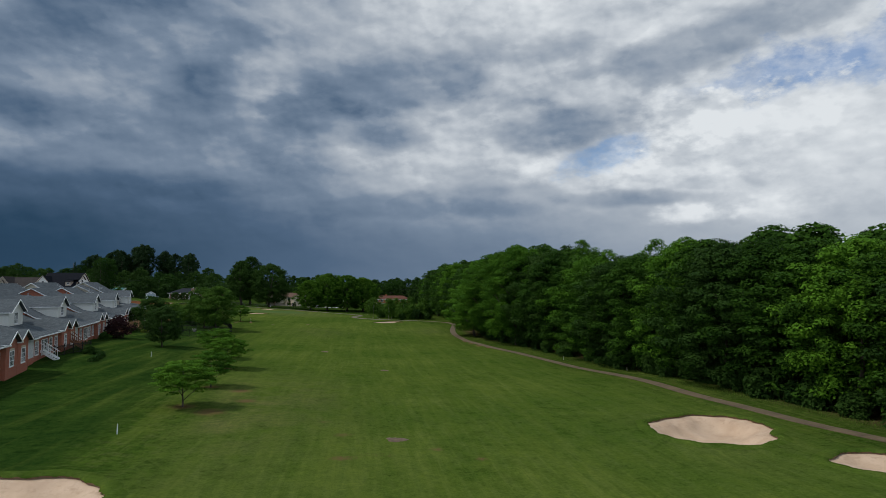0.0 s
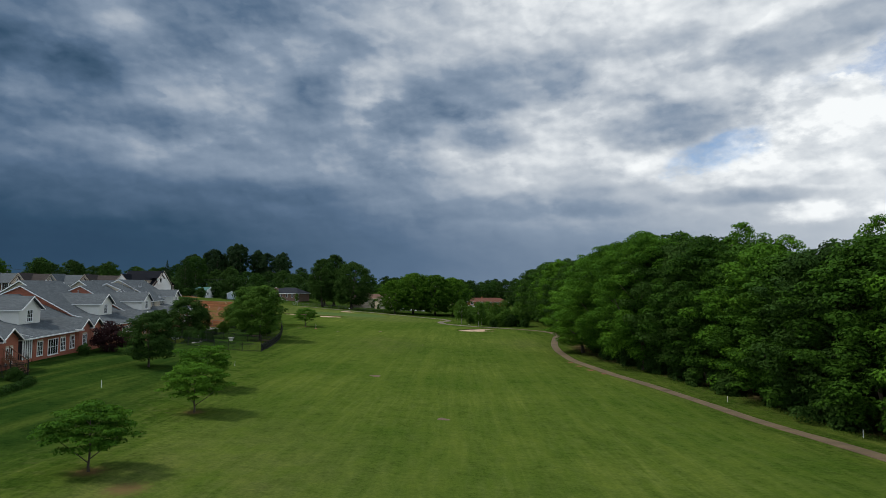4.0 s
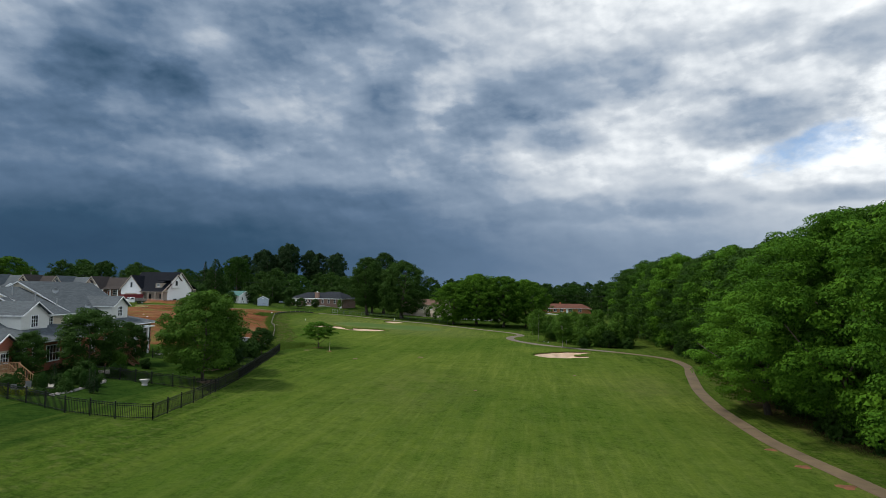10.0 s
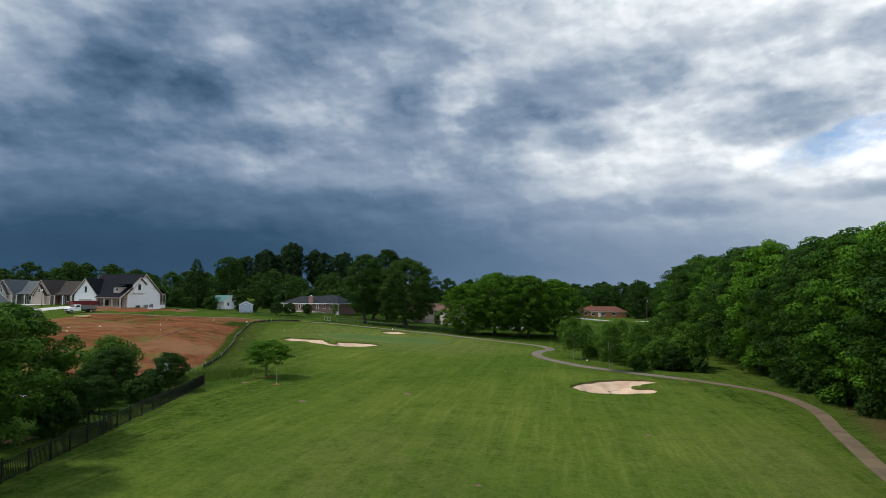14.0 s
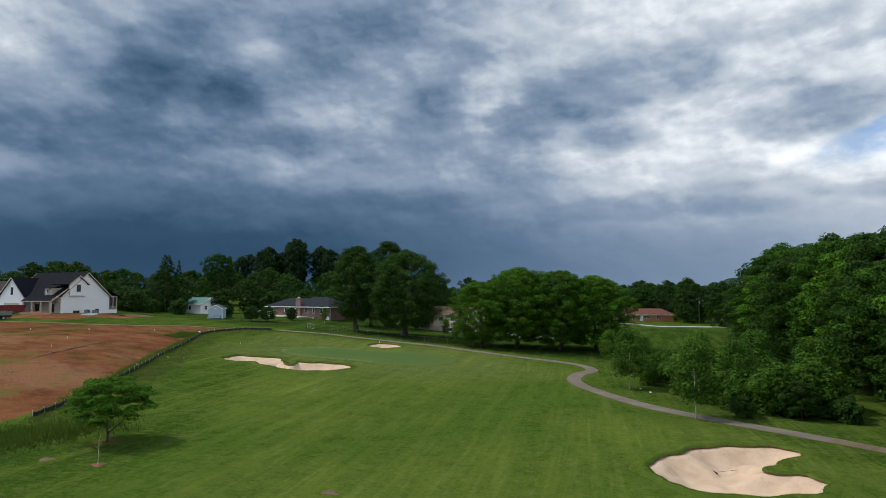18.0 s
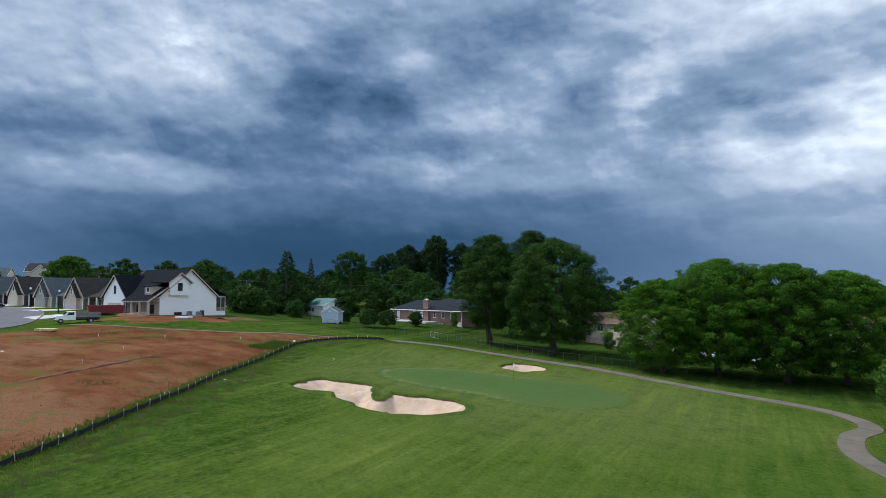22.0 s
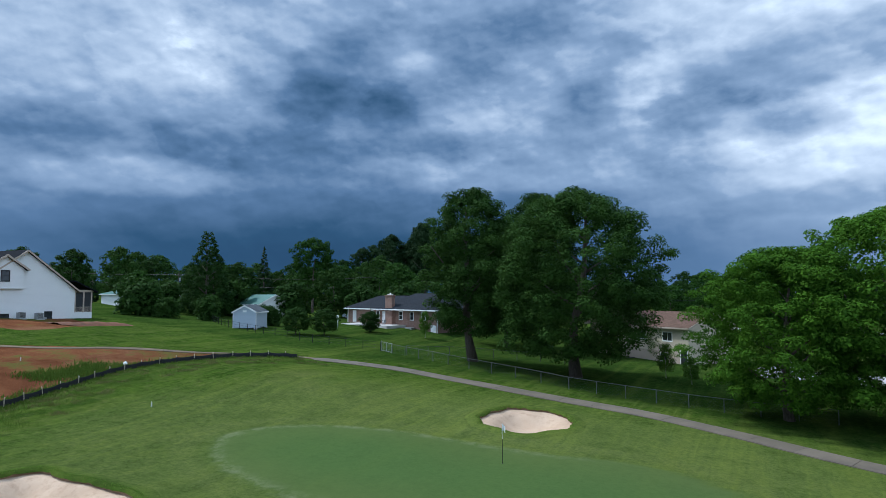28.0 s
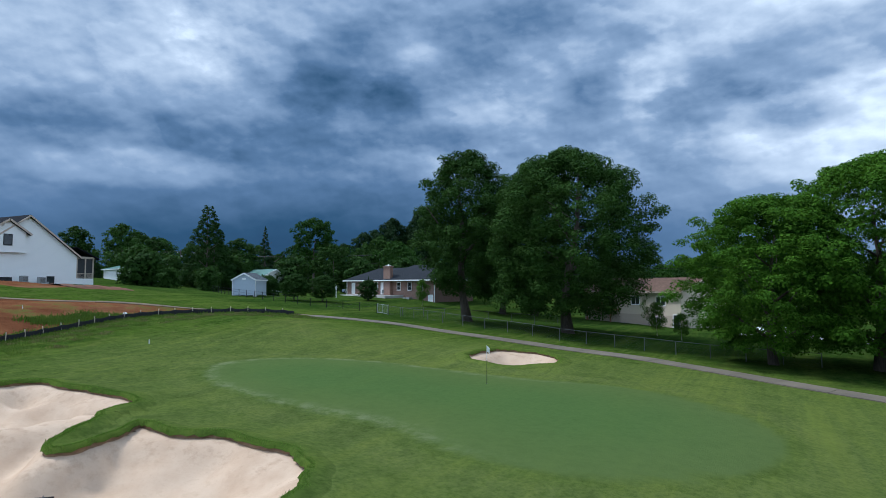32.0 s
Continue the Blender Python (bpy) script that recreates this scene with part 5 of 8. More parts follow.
def plant_distance():
    """The tree lines round the horizon."""
    spots = []
    for x0, y0, x1, y1, n, keys, s0, s1 in (
        (-330, 330, -190, 400, 16, ("far", "far_b"), 0.85, 1.15),
        (-230, 400, -90, 430, 20, ("far", "far_b"), 0.8, 1.1),
        (-110, 420, -10, 450, 18, ("far", "far_b"), 0.8, 1.05),
        (-10, 470, 110, 520, 16, ("far", "far_b"), 0.9, 1.2),
        (-205, 455, -125, 490, 16, ("pine_round", "far", "pine_round"), 1.0, 1.3),
        (-420, 420, -230, 520, 14, ("far", "far_b"), 0.9, 1.2),
        (-130, 480, 10, 540, 16, ("far_b", "far"), 0.9, 1.3),
        (-360, 180, -250, 330, 12, ("far", "far_b"), 0.9, 1.2),
        (62, 340, 130, 420, 14, ("far", "far_b"), 0.9, 1.2),
        (-60, 560, 320, 640, 22, ("far", "far_b"), 1.0, 1.3),
        (-540, 560, -120, 660, 24, ("far", "far_b"), 1.0, 1.3),
    ):
        for i in range(n):
            f = (i + 0.5) / n
            spots.append((x0 + (x1 - x0) * f + rng.uniform(-6, 6), y0 + (y1 - y0) * rng.uniform(0, 1), keys[i % len(keys)], rng.uniform(s0, s1)))
    for x, y, k, s in spots:
        plant(k, x, y, s)
    for x, y, s, t, k in ((-153, 388, 1.0, 1.0, "vase"), (-166, 380, 1.45, 1.0, "pine"), (-132, 328, 1.0, 0.95, "spire"), (-137, 334, 0.85, 0.95, "spire"), (-146, 322, 0.62, 1.0, "far"), (-141, 345, 1.0, 0.85, "far_b"), (-118, 352, 0.9, 0.85, "far_b"), (-112, 372, 1.0, 1.05, "far"), (-100, 380, 1.05, 1.0, "far_b"), (-124, 392, 1.1, 1.1, "far"), (-138, 402, 1.1, 1.15, "far_b"), (-90, 372, 0.9, 1.0, "far_b"), (-152, 458, 1.3, 1.15, "pine_round"), (-142, 462, 1.2, 1.1, "pine_round"), (-158, 466, 1.35, 1.15, "pine_round"), (-132, 455, 1.2, 1.0, "pine_round"), (-170, 462, 1.2, 1.1, "pine_round"), (-122, 450, 1.15, 1.0, "pine_round"), (-196, 350, 0.55, 1.0, "pine"), (-201, 348, 0.6, 1.0, "pine"), (-206, 347, 0.55, 1.0, "pine"), (-191, 352, 0.6, 1.0, "pine"), (-186, 354, 0.55, 1.0, "pine"), (-266, 420, 1.4, 1.0, "far"), (-165, 476, 1.35, 1.1, "pine_round"), (-178, 472, 1.3, 1.05, "pine_round"), (-185, 482, 1.2, 1.05, "pine_round"), (-33, 345, 0.9, 0.95, "far"), (40, 436, 1.3, 0.95, "far"), (43, 398, 1.15, 1.0, "far_b"), (31, 453, 1.22, 1.0, "far_b"), (53, 405, 1.1, 1.0, "far"), (18.5, 459, 1.22, 0.95, "far"), (35.5, 428, 1.15, 1.1, "far_b"), (25, 464, 1.3, 1.0, "far"), (6, 455, 1.15, 1.0, "far_b"), (-24, 360, 1.2, 1.0, "far"), (-353, 362, 1.0, 1.0, "pine_round"), (-346, 376, 0.75, 1.05, "pine_round"), (-341, 384, 0.78, 1.0, "pine_round"), (-225, 324, 0.95, 1.0, "hackberry"), (-238, 330, 1.1, 1.0, "far_b"), (-205, 330, 1.0, 1.0, "far_b"), (-190, 335, 0.95, 1.0, "far_b"), (-175, 338, 0.95, 1.0, "far_b")):
        plant(k, x, y, s, t)
    for x, y, s, k in ((-131, 312, 2.4, "bush"), (-125, 313, 1.3, "bush"), (-120, 318, 1.6, "bush"), (-110, 321, 1.2, "bush"), (-105, 318, 1.2, "bush"), (-134, 329, 1.6, "bush"), (-140, 318, 2.0, "bush"), (-146, 330, 2.4, "bush"), (-136, 338, 2.8, "bush"), (-124, 345, 2.8, "bush"), (-108, 350, 2.6, "bush"), (-98, 352, 2.8, "bush"), (-152, 345, 2.6, "bush"), (-118, 360, 3.0, "bush"), (-90, 360, 2.8, "bush"), (-80, 355, 2.6, "bush")):
        plant(k, x, y, s)
    for x, y, s in ((-91.5, 309, 0.6), (-88.5, 312, 0.6), (-86, 320.5, 0.5)):
        plant("round", x, y, s, 0.85, label="small leafy fruit tree on the back lawn")


plant_distance()


# ---- houses ----
def gable_block(parent, x0, x1, y0, y1, z0, eave, ridge, along, wall, roof, over=0.45, gable=None, trim="white", at=None, thick=0.22, names=("wall", "roof_slope")):
    """A block with a gabled roof; along: the ridge's axis; at: the ridge's place across it."""
    if along == "x":
        a0, a1, c0, c1 = x0, x1, y0, y1
        P = lambda u, v, z: (u, v, z)
    else:
        a0, a1, c0, c1 = y0, y1, x0, x1
        P = lambda u, v, z: (v, u, z)
    mid = (c0 + c1) / 2 if at is None else at
    b = Build().box(x0, y0, z0, x1, y1, eave)
    part(names[0], b, M[wall], parent)
    g = Build()
    g.hexa([P(a0 + 0.003, c0, eave), P(a0 + 0.003, c1, eave), P(a0 + 0.003, mid, ridge - 0.02)], [P(a1 - 0.003, c0, eave), P(a1 - 0.003, c1, eave), P(a1 - 0.003, mid, ridge - 0.02)])
    part("gable", g, M[gable or wall], parent)
    for c, sgn in ((c0, -1), (c1, 1)):
        slope = (ridge - eave) / abs(mid - c)
        e = c + sgn * over
        ze = eave - over * slope
        r = Build()
        lo = [P(a0 - over, e, ze), P(a1 + over, e, ze), P(a1 + over, mid, ridge), P(a0 - over, mid, ridge)]
        up = [(p[0], p[1], p[2] + thick) for p in lo]
        r.hexa(lo, up)
        slab = part(names[1], r, M[roof], parent)
        f = Build()
        for a in (a0 - over - 0.03, a1 + over + 0.03):
            f.bar(P(a, e, ze + 0.08), P(a, mid, ridge + 0.08), 0.06, 0.22)
        f.bar(P(a0 - over, e + sgn * 0.04, ze + 0.08), P(a1 + over, e + sgn * 0.04, ze + 0.08), 0.1, 0.2)
        part("fascia", f, M[trim], slab)


def hip_roof(parent, x0, x1, y0, y1, eave, ridge, roof, over=0.5, trim="white", along="x"):
    X0, X1, Y0, Y1 = x0 - over, x1 + over, y0 - over, y1 + over
    if along == "x":
        d = (Y1 - Y0) / 2
        A, B = (X0 + d, (Y0 + Y1) / 2, ridge), (X1 - d, (Y0 + Y1) / 2, ridge)
        sides = [[(X0, Y0, eave), (X1, Y0, eave), B, A], [(X1, Y1, eave), (X0, Y1, eave), A, B], [(X0, Y1, eave), (X0, Y0, eave), A], [(X1, Y0, eave), (X1, Y1, eave), B]]
    else:
        d = (X1 - X0) / 2
        A, B = ((X0 + X1) / 2, Y0 + d, ridge), ((X0 + X1) / 2, Y1 - d, ridge)
        sides = [[(X0, Y1, eave), (X0, Y0, eave), A, B], [(X1, Y0, eave), (X1, Y1, eave), B, A], [(X0, Y0, eave), (X1, Y0, eave), A], [(X1, Y1, eave), (X0, Y1, eave), B]]
    for s in sides:
        part("roof_slope", Build().hexa(s, [(p[0], p[1], p[2] + 0.16) for p in s]), M[roof], parent)
    f = Build()
    for a, b in (((X0, Y0), (X1, Y0)), ((X1, Y0), (X1, Y1)), ((X1, Y1), (X0, Y1)), ((X0, Y1), (X0, Y0))):
        f.bar((*a, eave + 0.02), (*b, eave + 0.02), 0.14, 0.2)
    part("fascia", f, M[trim], parent)


def window(parent, x, y, z, w, h, face, bars=(1, 1), trim="white", deep=0.06):
    """A window on a wall; x, y, z: the middle of its foot on the wall; face: the wall's outward side (+x, -x, +y, -y)."""
    ax, sg = face[1], 1 if face[0] == "+" else -1

    def P(u, v, o):
        return (x + sg * o, y + u, z + v) if ax == "x" else (x + u, y + sg * o, z + v)

    def bx(u0, u1, v0, v1, o0, o1):
        a, b = P(u0, v0, o0), P(u1, v1, o1)
        return Build().box(min(a[0], b[0]), min(a[1], b[1]), a[2], max(a[0], b[0]), max(a[1], b[1]), b[2])

    # one closed frame round the opening
    t = 0.09
    fr = Build()
    rings = [[P(u, v, o) for u, v in ((-w / 2 - q, -q), (w / 2 + q, -q), (w / 2 + q, h + q), (-w / 2 - q, h + q))] for q, o in ((t, -0.02), (t, deep), (0, deep), (0, -0.02))]
    for r in rings:
        fr.v += r
    for r in range(4):
        for k in range(4):
            fr.f.append((r * 4 + k, r * 4 + (k + 1) % 4, (r + 1) % 4 * 4 + (k + 1) % 4, (r + 1) % 4 * 4 + k))
    win = part("window", fr, M[trim], parent)
    part("pane", bx(-w / 2, w / 2, 0, h, -0.02, 0.02), M["glass"], win)
    nu, nv = bars
    for i in range(1, nu + 1):
        u = -w / 2 + w * i / (nu + 1)
        part("mullion", bx(u - 0.025, u + 0.025, 0, h, 0.012, 0.045), M[trim], win)
    for j in range(1, nv + 1):
        v = h * j / (nv + 1)
        part("glazing_bar", bx(-w / 2, w / 2, v - 0.025, v + 0.025, 0.012, 0.047), M[trim], win)
    part("sill", bx(-w / 2 - 0.12, w / 2 + 0.12, -t - 0.05, -t, -0.02, deep + 0.05), M[trim], win)


def door(parent, x, y, z, w, h, face, mat="white", name="door", panels=4):
    ax, sg = face[1], 1 if face[0] == "+" else -1

    def P(u, v, o):
        return (x + sg * o, y + u, z + v) if ax == "x" else (x + u, y + sg * o, z + v)

    def bx(b, u0, u1, v0, v1, o0, o1):
        a, c = P(u0, v0, o0), P(u1, v1, o1)
        b.box(min(a[0], c[0]), min(a[1], c[1]), a[2], max(a[0], c[0]), max(a[1], c[1]), c[2])

    b = Build()
    bx(b, -w / 2, w / 2, 0, h, -0.03, 0.03)
    for i in range(panels):
        v = h * (i + 0.12) / panels
        bx(b, -w / 2 + 0.08, w / 2 - 0.08, v, v + h / panels * 0.76, 0.03, 0.045)
    d = part(name, b, M[mat], parent)
    f = Build()
    bx(f, -w / 2 - 0.12, -w / 2, 0, h + 0.12, -0.02, 0.06)
    bx(f, w / 2, w / 2 + 0.12, 0, h + 0.12, -0.02, 0.06)
    bx(f, -w / 2, w / 2, h, h + 0.12, -0.02, 0.06)
    part("door_frame", f, M["white"], d)


def railing(parent, a, b, z, mat="wood", tall=0.95):
    """A deck railing from a to b at deck height z: posts, two rails and balusters."""
    a, b = Vector((*a, z)), Vector((*b, z))
    n = max(1, int((b - a).length / 1.6))
    r = Build()
    up = Vector((0, 0, 1))
    r.bar(a + up * tall, b + up * tall, 0.09, 0.06)
    r.bar(a + up * 0.12, b + up * 0.12, 0.05, 0.06)
    rail = part("rail", r, M[mat], parent)
    k = int((b - a).length / 0.16)
    stick = Build().box(-0.018, -0.018, 0.12, 0.018, 0.018, tall).mesh("baluster", M[mat])
    for i in range(1, k):
        p = a.lerp(b, i / k)
        part("baluster", stick, None, rail, m=pose(*p))
    for i in range(n + 1):
        p = a.lerp(b, i / n)
        part("post", Build().bar(p, p + up * (tall + 0.1), 0.11), M[mat], parent)


def deck(x0, x1, y0, y1, z, mat, label, stair=None, rails="nes"):
    """A raised timber deck with boards, posts and railing, and a stair towards +x or -y."""
    g = min(ground_z(x, y) for x in (x0, x1) for y in (y0, y1))
    top = thing("deck", 0, 0, 0, 0, label, "deck", "timber decks")
    n = int((y1 - y0) / 0.3)
    for i in range(n):
        ya = y0 + (y1 - y0) * i / n
        part("board", Build().box(x0, ya, z - 0.05, x1, ya + (y1 - y0) / n - 0.015, z), M[mat], top)
    part("rim", Build().bar((x0, y0, z - 0.2), (x1, y0, z - 0.2), 0.06, 0.28).bar((x1, y0, z - 0.2), (x1, y1, z - 0.2), 0.06, 0.28).bar((x0, y1, z - 0.2), (x1, y1, z - 0.2), 0.06, 0.28), M[mat], top)
    for x in (x0 + 0.15, x1 - 0.15):
        for y in (y0 + 0.15, y1 - 0.15):
            part("leg", Build().box(x - 0.1, y - 0.1, ground_z(x, y) - 0.3, x + 0.1, y + 0.1, z - 0.06), M[mat], top)
    if "s" in rails:
        railing(top, (x0, y0), (x1, y0), z, mat)
    if "n" in rails:
        railing(top, (x0, y1), (x1, y1), z, mat)
    if "e" in rails:
        ye = y1 - 1.3 if stair == "e" else y1
        railing(top, (x1, y0), (x1, ye), z, mat)
    if stair:
        st = part("stair", Build().bar((x1, y1 - 0.65, z - 0.25), (x1 + 0.2, y1 - 0.65, z - 0.3), 0.9, 0.06), M[mat], top)
        zg = ground_z(x1 + 2, y1 - 0.6)
        k = max(2, int((z - zg) / 0.18))
        for i in range(k):
            zz = z - (i + 1) * (z - zg) / k
            part("tread", Build().box(x1 + i * 0.27, y1 - 1.2, zz - 0.05, x1 + i * 0.27 + 0.3, y1 - 0.1, zz), M[mat], st)
        w = Build()
        for y in (y1 - 1.22, y1 - 0.08):
            w.bar((x1, y, z - 0.15), (x1 + k * 0.27, y, zg), 0.05, 0.28)
            w.bar((x1, y, z + 0.9), (x1 + k * 0.27, y, zg + 0.95), 0.07, 0.07)
            for i in range(0, k, 1):
                f = i / k
                w.bar((x1 + f * k * 0.27, y, z - 0.1 + (zg - z) * f), (x1 + f * k * 0.27, y, z + 0.9 + (zg - z) * f), 0.04)
        part("stair_rail", w, M[mat], st)


def slab(parent, p, q, y0, y1, mat, trim_ends=(True, True), eave=False, name="roof_slope", thick=0.16):
    """A roof slope between two lines across x and z, from y0 to y1, with white rake and eave boards."""
    lo = [(p[0], y0, p[1]), (q[0], y0, q[1]), (q[0], y1, q[1]), (p[0], y1, p[1])]
    ob = part(name, Build().hexa(lo, [(c[0], c[1], c[2] + thick) for c in lo]), M[mat], parent)
    f = Build()
    for on, y in zip(trim_ends, (y0 - 0.03, y1 + 0.03)):
        if on:
            f.bar((p[0], y, p[1] + 0.04), (q[0], y, q[1] + 0.04), 0.05, 0.15)
    if eave:
        f.bar((q[0] + 0.04, y0, q[1] + 0.05), (q[0] + 0.04, y1, q[1] + 0.05), 0.1, 0.15)
    if f.f:
        part("fascia", f, M["white"], ob)
    return ob


def small_gable(parent, front, back, y, width, foot, apex, rise, wall, roof="shingle", name="dormer"):
    """A gabled box that faces +x: walls, gable, two roof slopes with white rakes."""
    ez = apex - width / 2 * rise
    box = part(name, Build().box(back, y - width / 2, foot, front, y + width / 2, ez), M[wall], parent)
    ring = lambda x: [(x, y - width / 2, ez), (x, y + width / 2, ez), (x, y, apex - 0.03)]
    part("gable", Build().hexa(ring(back), ring(front - 0.004)), M[wall], box)
    for sg in (-1, 1):
        e, ze = y + sg * (width / 2 + 0.32), ez - 0.32 * rise
        lo = [(back, e, ze), (front + 0.4, e, ze), (front + 0.4, y, apex), (back, y, apex)]
        part("roof_slope", Build().hexa(lo, [(c[0], c[1], c[2] + 0.14) for c in lo]), M[roof], box)
        part("trim", Build().bar((front + 0.44, e, ze + 0.03), (front + 0.44, y, apex + 0.03), 0.05, 0.15).bar((back, e + sg * 0.03, ze + 0.05), (front + 0.4, e + sg * 0.03, ze + 0.05), 0.06, 0.12), M["white"], box)
    return box


def townhouse(x, y, length, wall, dormer_wall, bays=True, sunroom=True, vents=0, tall=False):
    """One house of the row, seen from its garden side: a low wing with a large dormer, then a taller part with two brick bays."""
    turn = 10.3
    top = thing("townhouse", x, y, 4.0, turn, "red brick townhouse with a grey shingle roof and siding dormer" if wall == "brick" else "brick and beige siding townhouse with grey shingle roof", "house", "row of brick townhouses")
    a0, a1, b1 = -7.7, 4.3, length - 7.75
    # the low wing: ridge along the row, the slope flattens towards the garden
    ridge, bend, eave, back = (-9.1, 9.2), (-1.6, 4.85), (4.1, 3.6), (-20.0, 3.9)
    ring = lambda v: [(back[0], v, -1.6), (eave[0], v, -1.6), (eave[0], v, eave[1]), (bend[0], v, bend[1]), (ridge[0], v, ridge[1]), (back[0], v, back[1])]
    part("wall", Build().hexa(ring(a0), ring(a1)), M[wall], top)
    slab(top, ridge, bend, a0 - 0.35, a1 + 0.1, "shingle", (True, False))
    slab(top, bend, (eave[0] + 0.5, eave[1] - 0.12), a0 - 0.35, a1 + 0.1, "shingle", (True, True), True)
    slab(top, (back[0] - 0.4, back[1] - 0.1), ridge, a0 - 0.35, a1 + 0.1, "shingle", (True, False))
    # screened corner under the eave
    part("screen", Build().box(0.9, a0 - 0.03, 1.3, 3.9, a0 - 0.012, 3.3), M["glass"], top)
    f = Build()
    for u in (0.85, 2.4, 3.95):
        f.box(u - 0.06, a0 - 0.07, 1.2, u + 0.06, a0 - 0.03, 3.4)
    f.box(0.79, a0 - 0.07, 3.3, 4.0, a0 - 0.03, 3.42).box(0.79, a0 - 0.07, 1.2, 4.0, a0 - 0.03, 1.32)
    part("screen_frame", f, M["white"], top)
    window(top, -3.2, a0, 2.2, 0.9, 1.1, "-y", (1, 2))
    small = small_gable(top, 0.0, -9.6, 0.0, 5.2, 4.0, 7.95, 0.56, dormer_wall)
    window(top, 0.0, -0.1, 4.95, 1.25, 1.35, "+x", (2, 2))
    # a lower side of the dormer with two tall windows
    part("dormer_side", Build().box(-6.0, 2.6, 4.0, -0.9, a1 + 0.2, 6.35), M[dormer_wall], top)
    slab(top, (-6.4, 8.0), (-0.55, 6.25), 2.5, a1 + 0.3, "shingle", (False, False), True)
    window(top, -0.9, 3.35, 4.9, 0.5, 1.2, "+x", (1, 2))
    if tall:
        # the taller part rises in two steps
        mid = a1 + 6.2
        for v0, v1, apex, front in ((a1 + 0.02, mid, 9.7, -1.6), (mid + 0.02, b1, 10.5, -1.55)):
            ring = lambda v: [(-20.0, v, -1.6), (front, v, -1.6), (front, v, 6.3), (-8.9, v, apex), (-20.0, v, 4.6)]
            part("upper_wall", Build().hexa(ring(v0), ring(v1)), M["siding_beige"], top)
            slab(top, (-8.9, apex), (-1.1, 6.05), v0 - 0.35, v1 + 0.1, "shingle", (True, v1 == b1), True)
            slab(top, (-20.4, 4.4), (-8.9, apex), v0 - 0.35, v1 + 0.1, "shingle", (True, v1 == b1))
        small_gable_y = a1 + 0.02
        # a lower second gable in front of it
        g = [(-9.6, small_gable_y - 1.6, 6.2), (-2.4, small_gable_y - 1.6, 6.2), (-6.0, small_gable_y - 1.6, 8.3)]
        part("front_gable", Build().hexa(g, [(c[0], small_gable_y, c[2]) for c in g]), M["siding_beige"], top)
        slab(top, (-6.0, 8.32), (-2.0, 6.0), small_gable_y - 1.9, small_gable_y + 0.3, "shingle", (True, False))
        slab(top, (-10.0, 6.0), (-6.0, 8.32), small_gable_y - 1.9, small_gable_y + 0.3, "shingle", (True, False))
        for v in np.linspace(a1 + 1.6, b1 - 1.2, 3):
            window(top, -1.6, float(v), 4.9, 0.9, 1.0, "+x", (1, 2))
    else:
        # the linking part, a little lower than the wing
        ring = lambda v: [(-20.0, v, -1.6), (-1.6, v, -1.6), (-1.6, v, 4.5), (-9.1, v, 7.9), (-20.0, v, 3.4)]
        part("rear_wall", Build().hexa(ring(a1 + 0.02), ring(b1)), M["siding"], top)
        slab(top, (-9.1, 7.9), (-1.3, 4.35), a1 + 0.1, b1 + 0.1, "shingle", (False, True))
        slab(top, (-20.4, 3.2), (-9.1, 7.9), a1 + 0.1, b1 + 0.1, "shingle", (False, True))
    # ground floor in front of it
    part("garden_wall", Build().box(-1.7, a1 + 0.02, -1.6, 0.4, b1, 3.85), M["brick"], top)
    slab(top, (-1.6, 4.6), (0.95, 3.8), a1 + 0.1, b1 + 0.05, "shingle", (True, True), True)
    window(top, 0.4, b1 - 1.2, 1.6, 0.9, 1.5, "+x", (1, 2))
    if bays:
        for v in (4.75, 8.35):
            small_gable(top, 4.6, -1.4, v, 3.5, -1.6, 4.9, 0.62, "brick", name="bay")
            window(top, 4.6, v, 1.4, 1.15, 1.5, "+x", (2, 2))
            part("lintel", Build().box(4.6, v - 0.7, 2.98, 4.64, v + 0.7, 3.2), M["stake"], top)
        v = 6.55
        part("downspout", Build().bar((4.4, v, -1.2), (4.4, v, 3.4), 0.09), M["white"], top)
    if sunroom:
        x0, x1, y0, y1 = 0.42, 4.0, 12.4, min(b1 - 0.1, 15.2)
        part("sunroom_base", Build().box(x0, y0, -1.6, x1, y1, 1.25), M["brick"], top)
        part("sunroom_glass", Build().box(x0 + 0.02, y0 + 0.05, 1.25, x1 - 0.05, y1 - 0.05, 3.3), M["glass"], top)
        fr = Build()
        for u, v in [(x1, y0 + k * (y1 - y0) / 4) for k in range(5)] + [(x0 + k * (x1 - x0) / 3, y0) for k in range(3)]:
            fr.box(u - 0.07, v - 0.07, 1.2, u + 0.03, v + 0.07, 3.35)
        fr.box(x0, y0 - 0.05, 3.3, x1 + 0.03, y1, 3.48)
        part("sunroom_frame", fr, M["white"], top)
        slab(top, (0.3, 4.2), (x1 + 0.5, 3.45), y0 - 0.4, y1 + 0.4, "shingle", (True, True), True)
    door(top, 0.4, 11.2, 1.3, 0.95, 2.05, "+x", "white")
    # windows and garden door of the low wing
    for v in (-6.2, -0.4, 2.2):
        window(top, eave[0], v, 1.4, 1.2, 1.5, "+x", (2, 2))
        part("lintel", Build().box(eave[0], v - 0.7, 2.98, eave[0] + 0.04, v + 0.7, 3.16), M["stake"], top)
    window(top, eave[0], -3.0, 1.2, 2.4, 1.75, "+x", (3, 1))
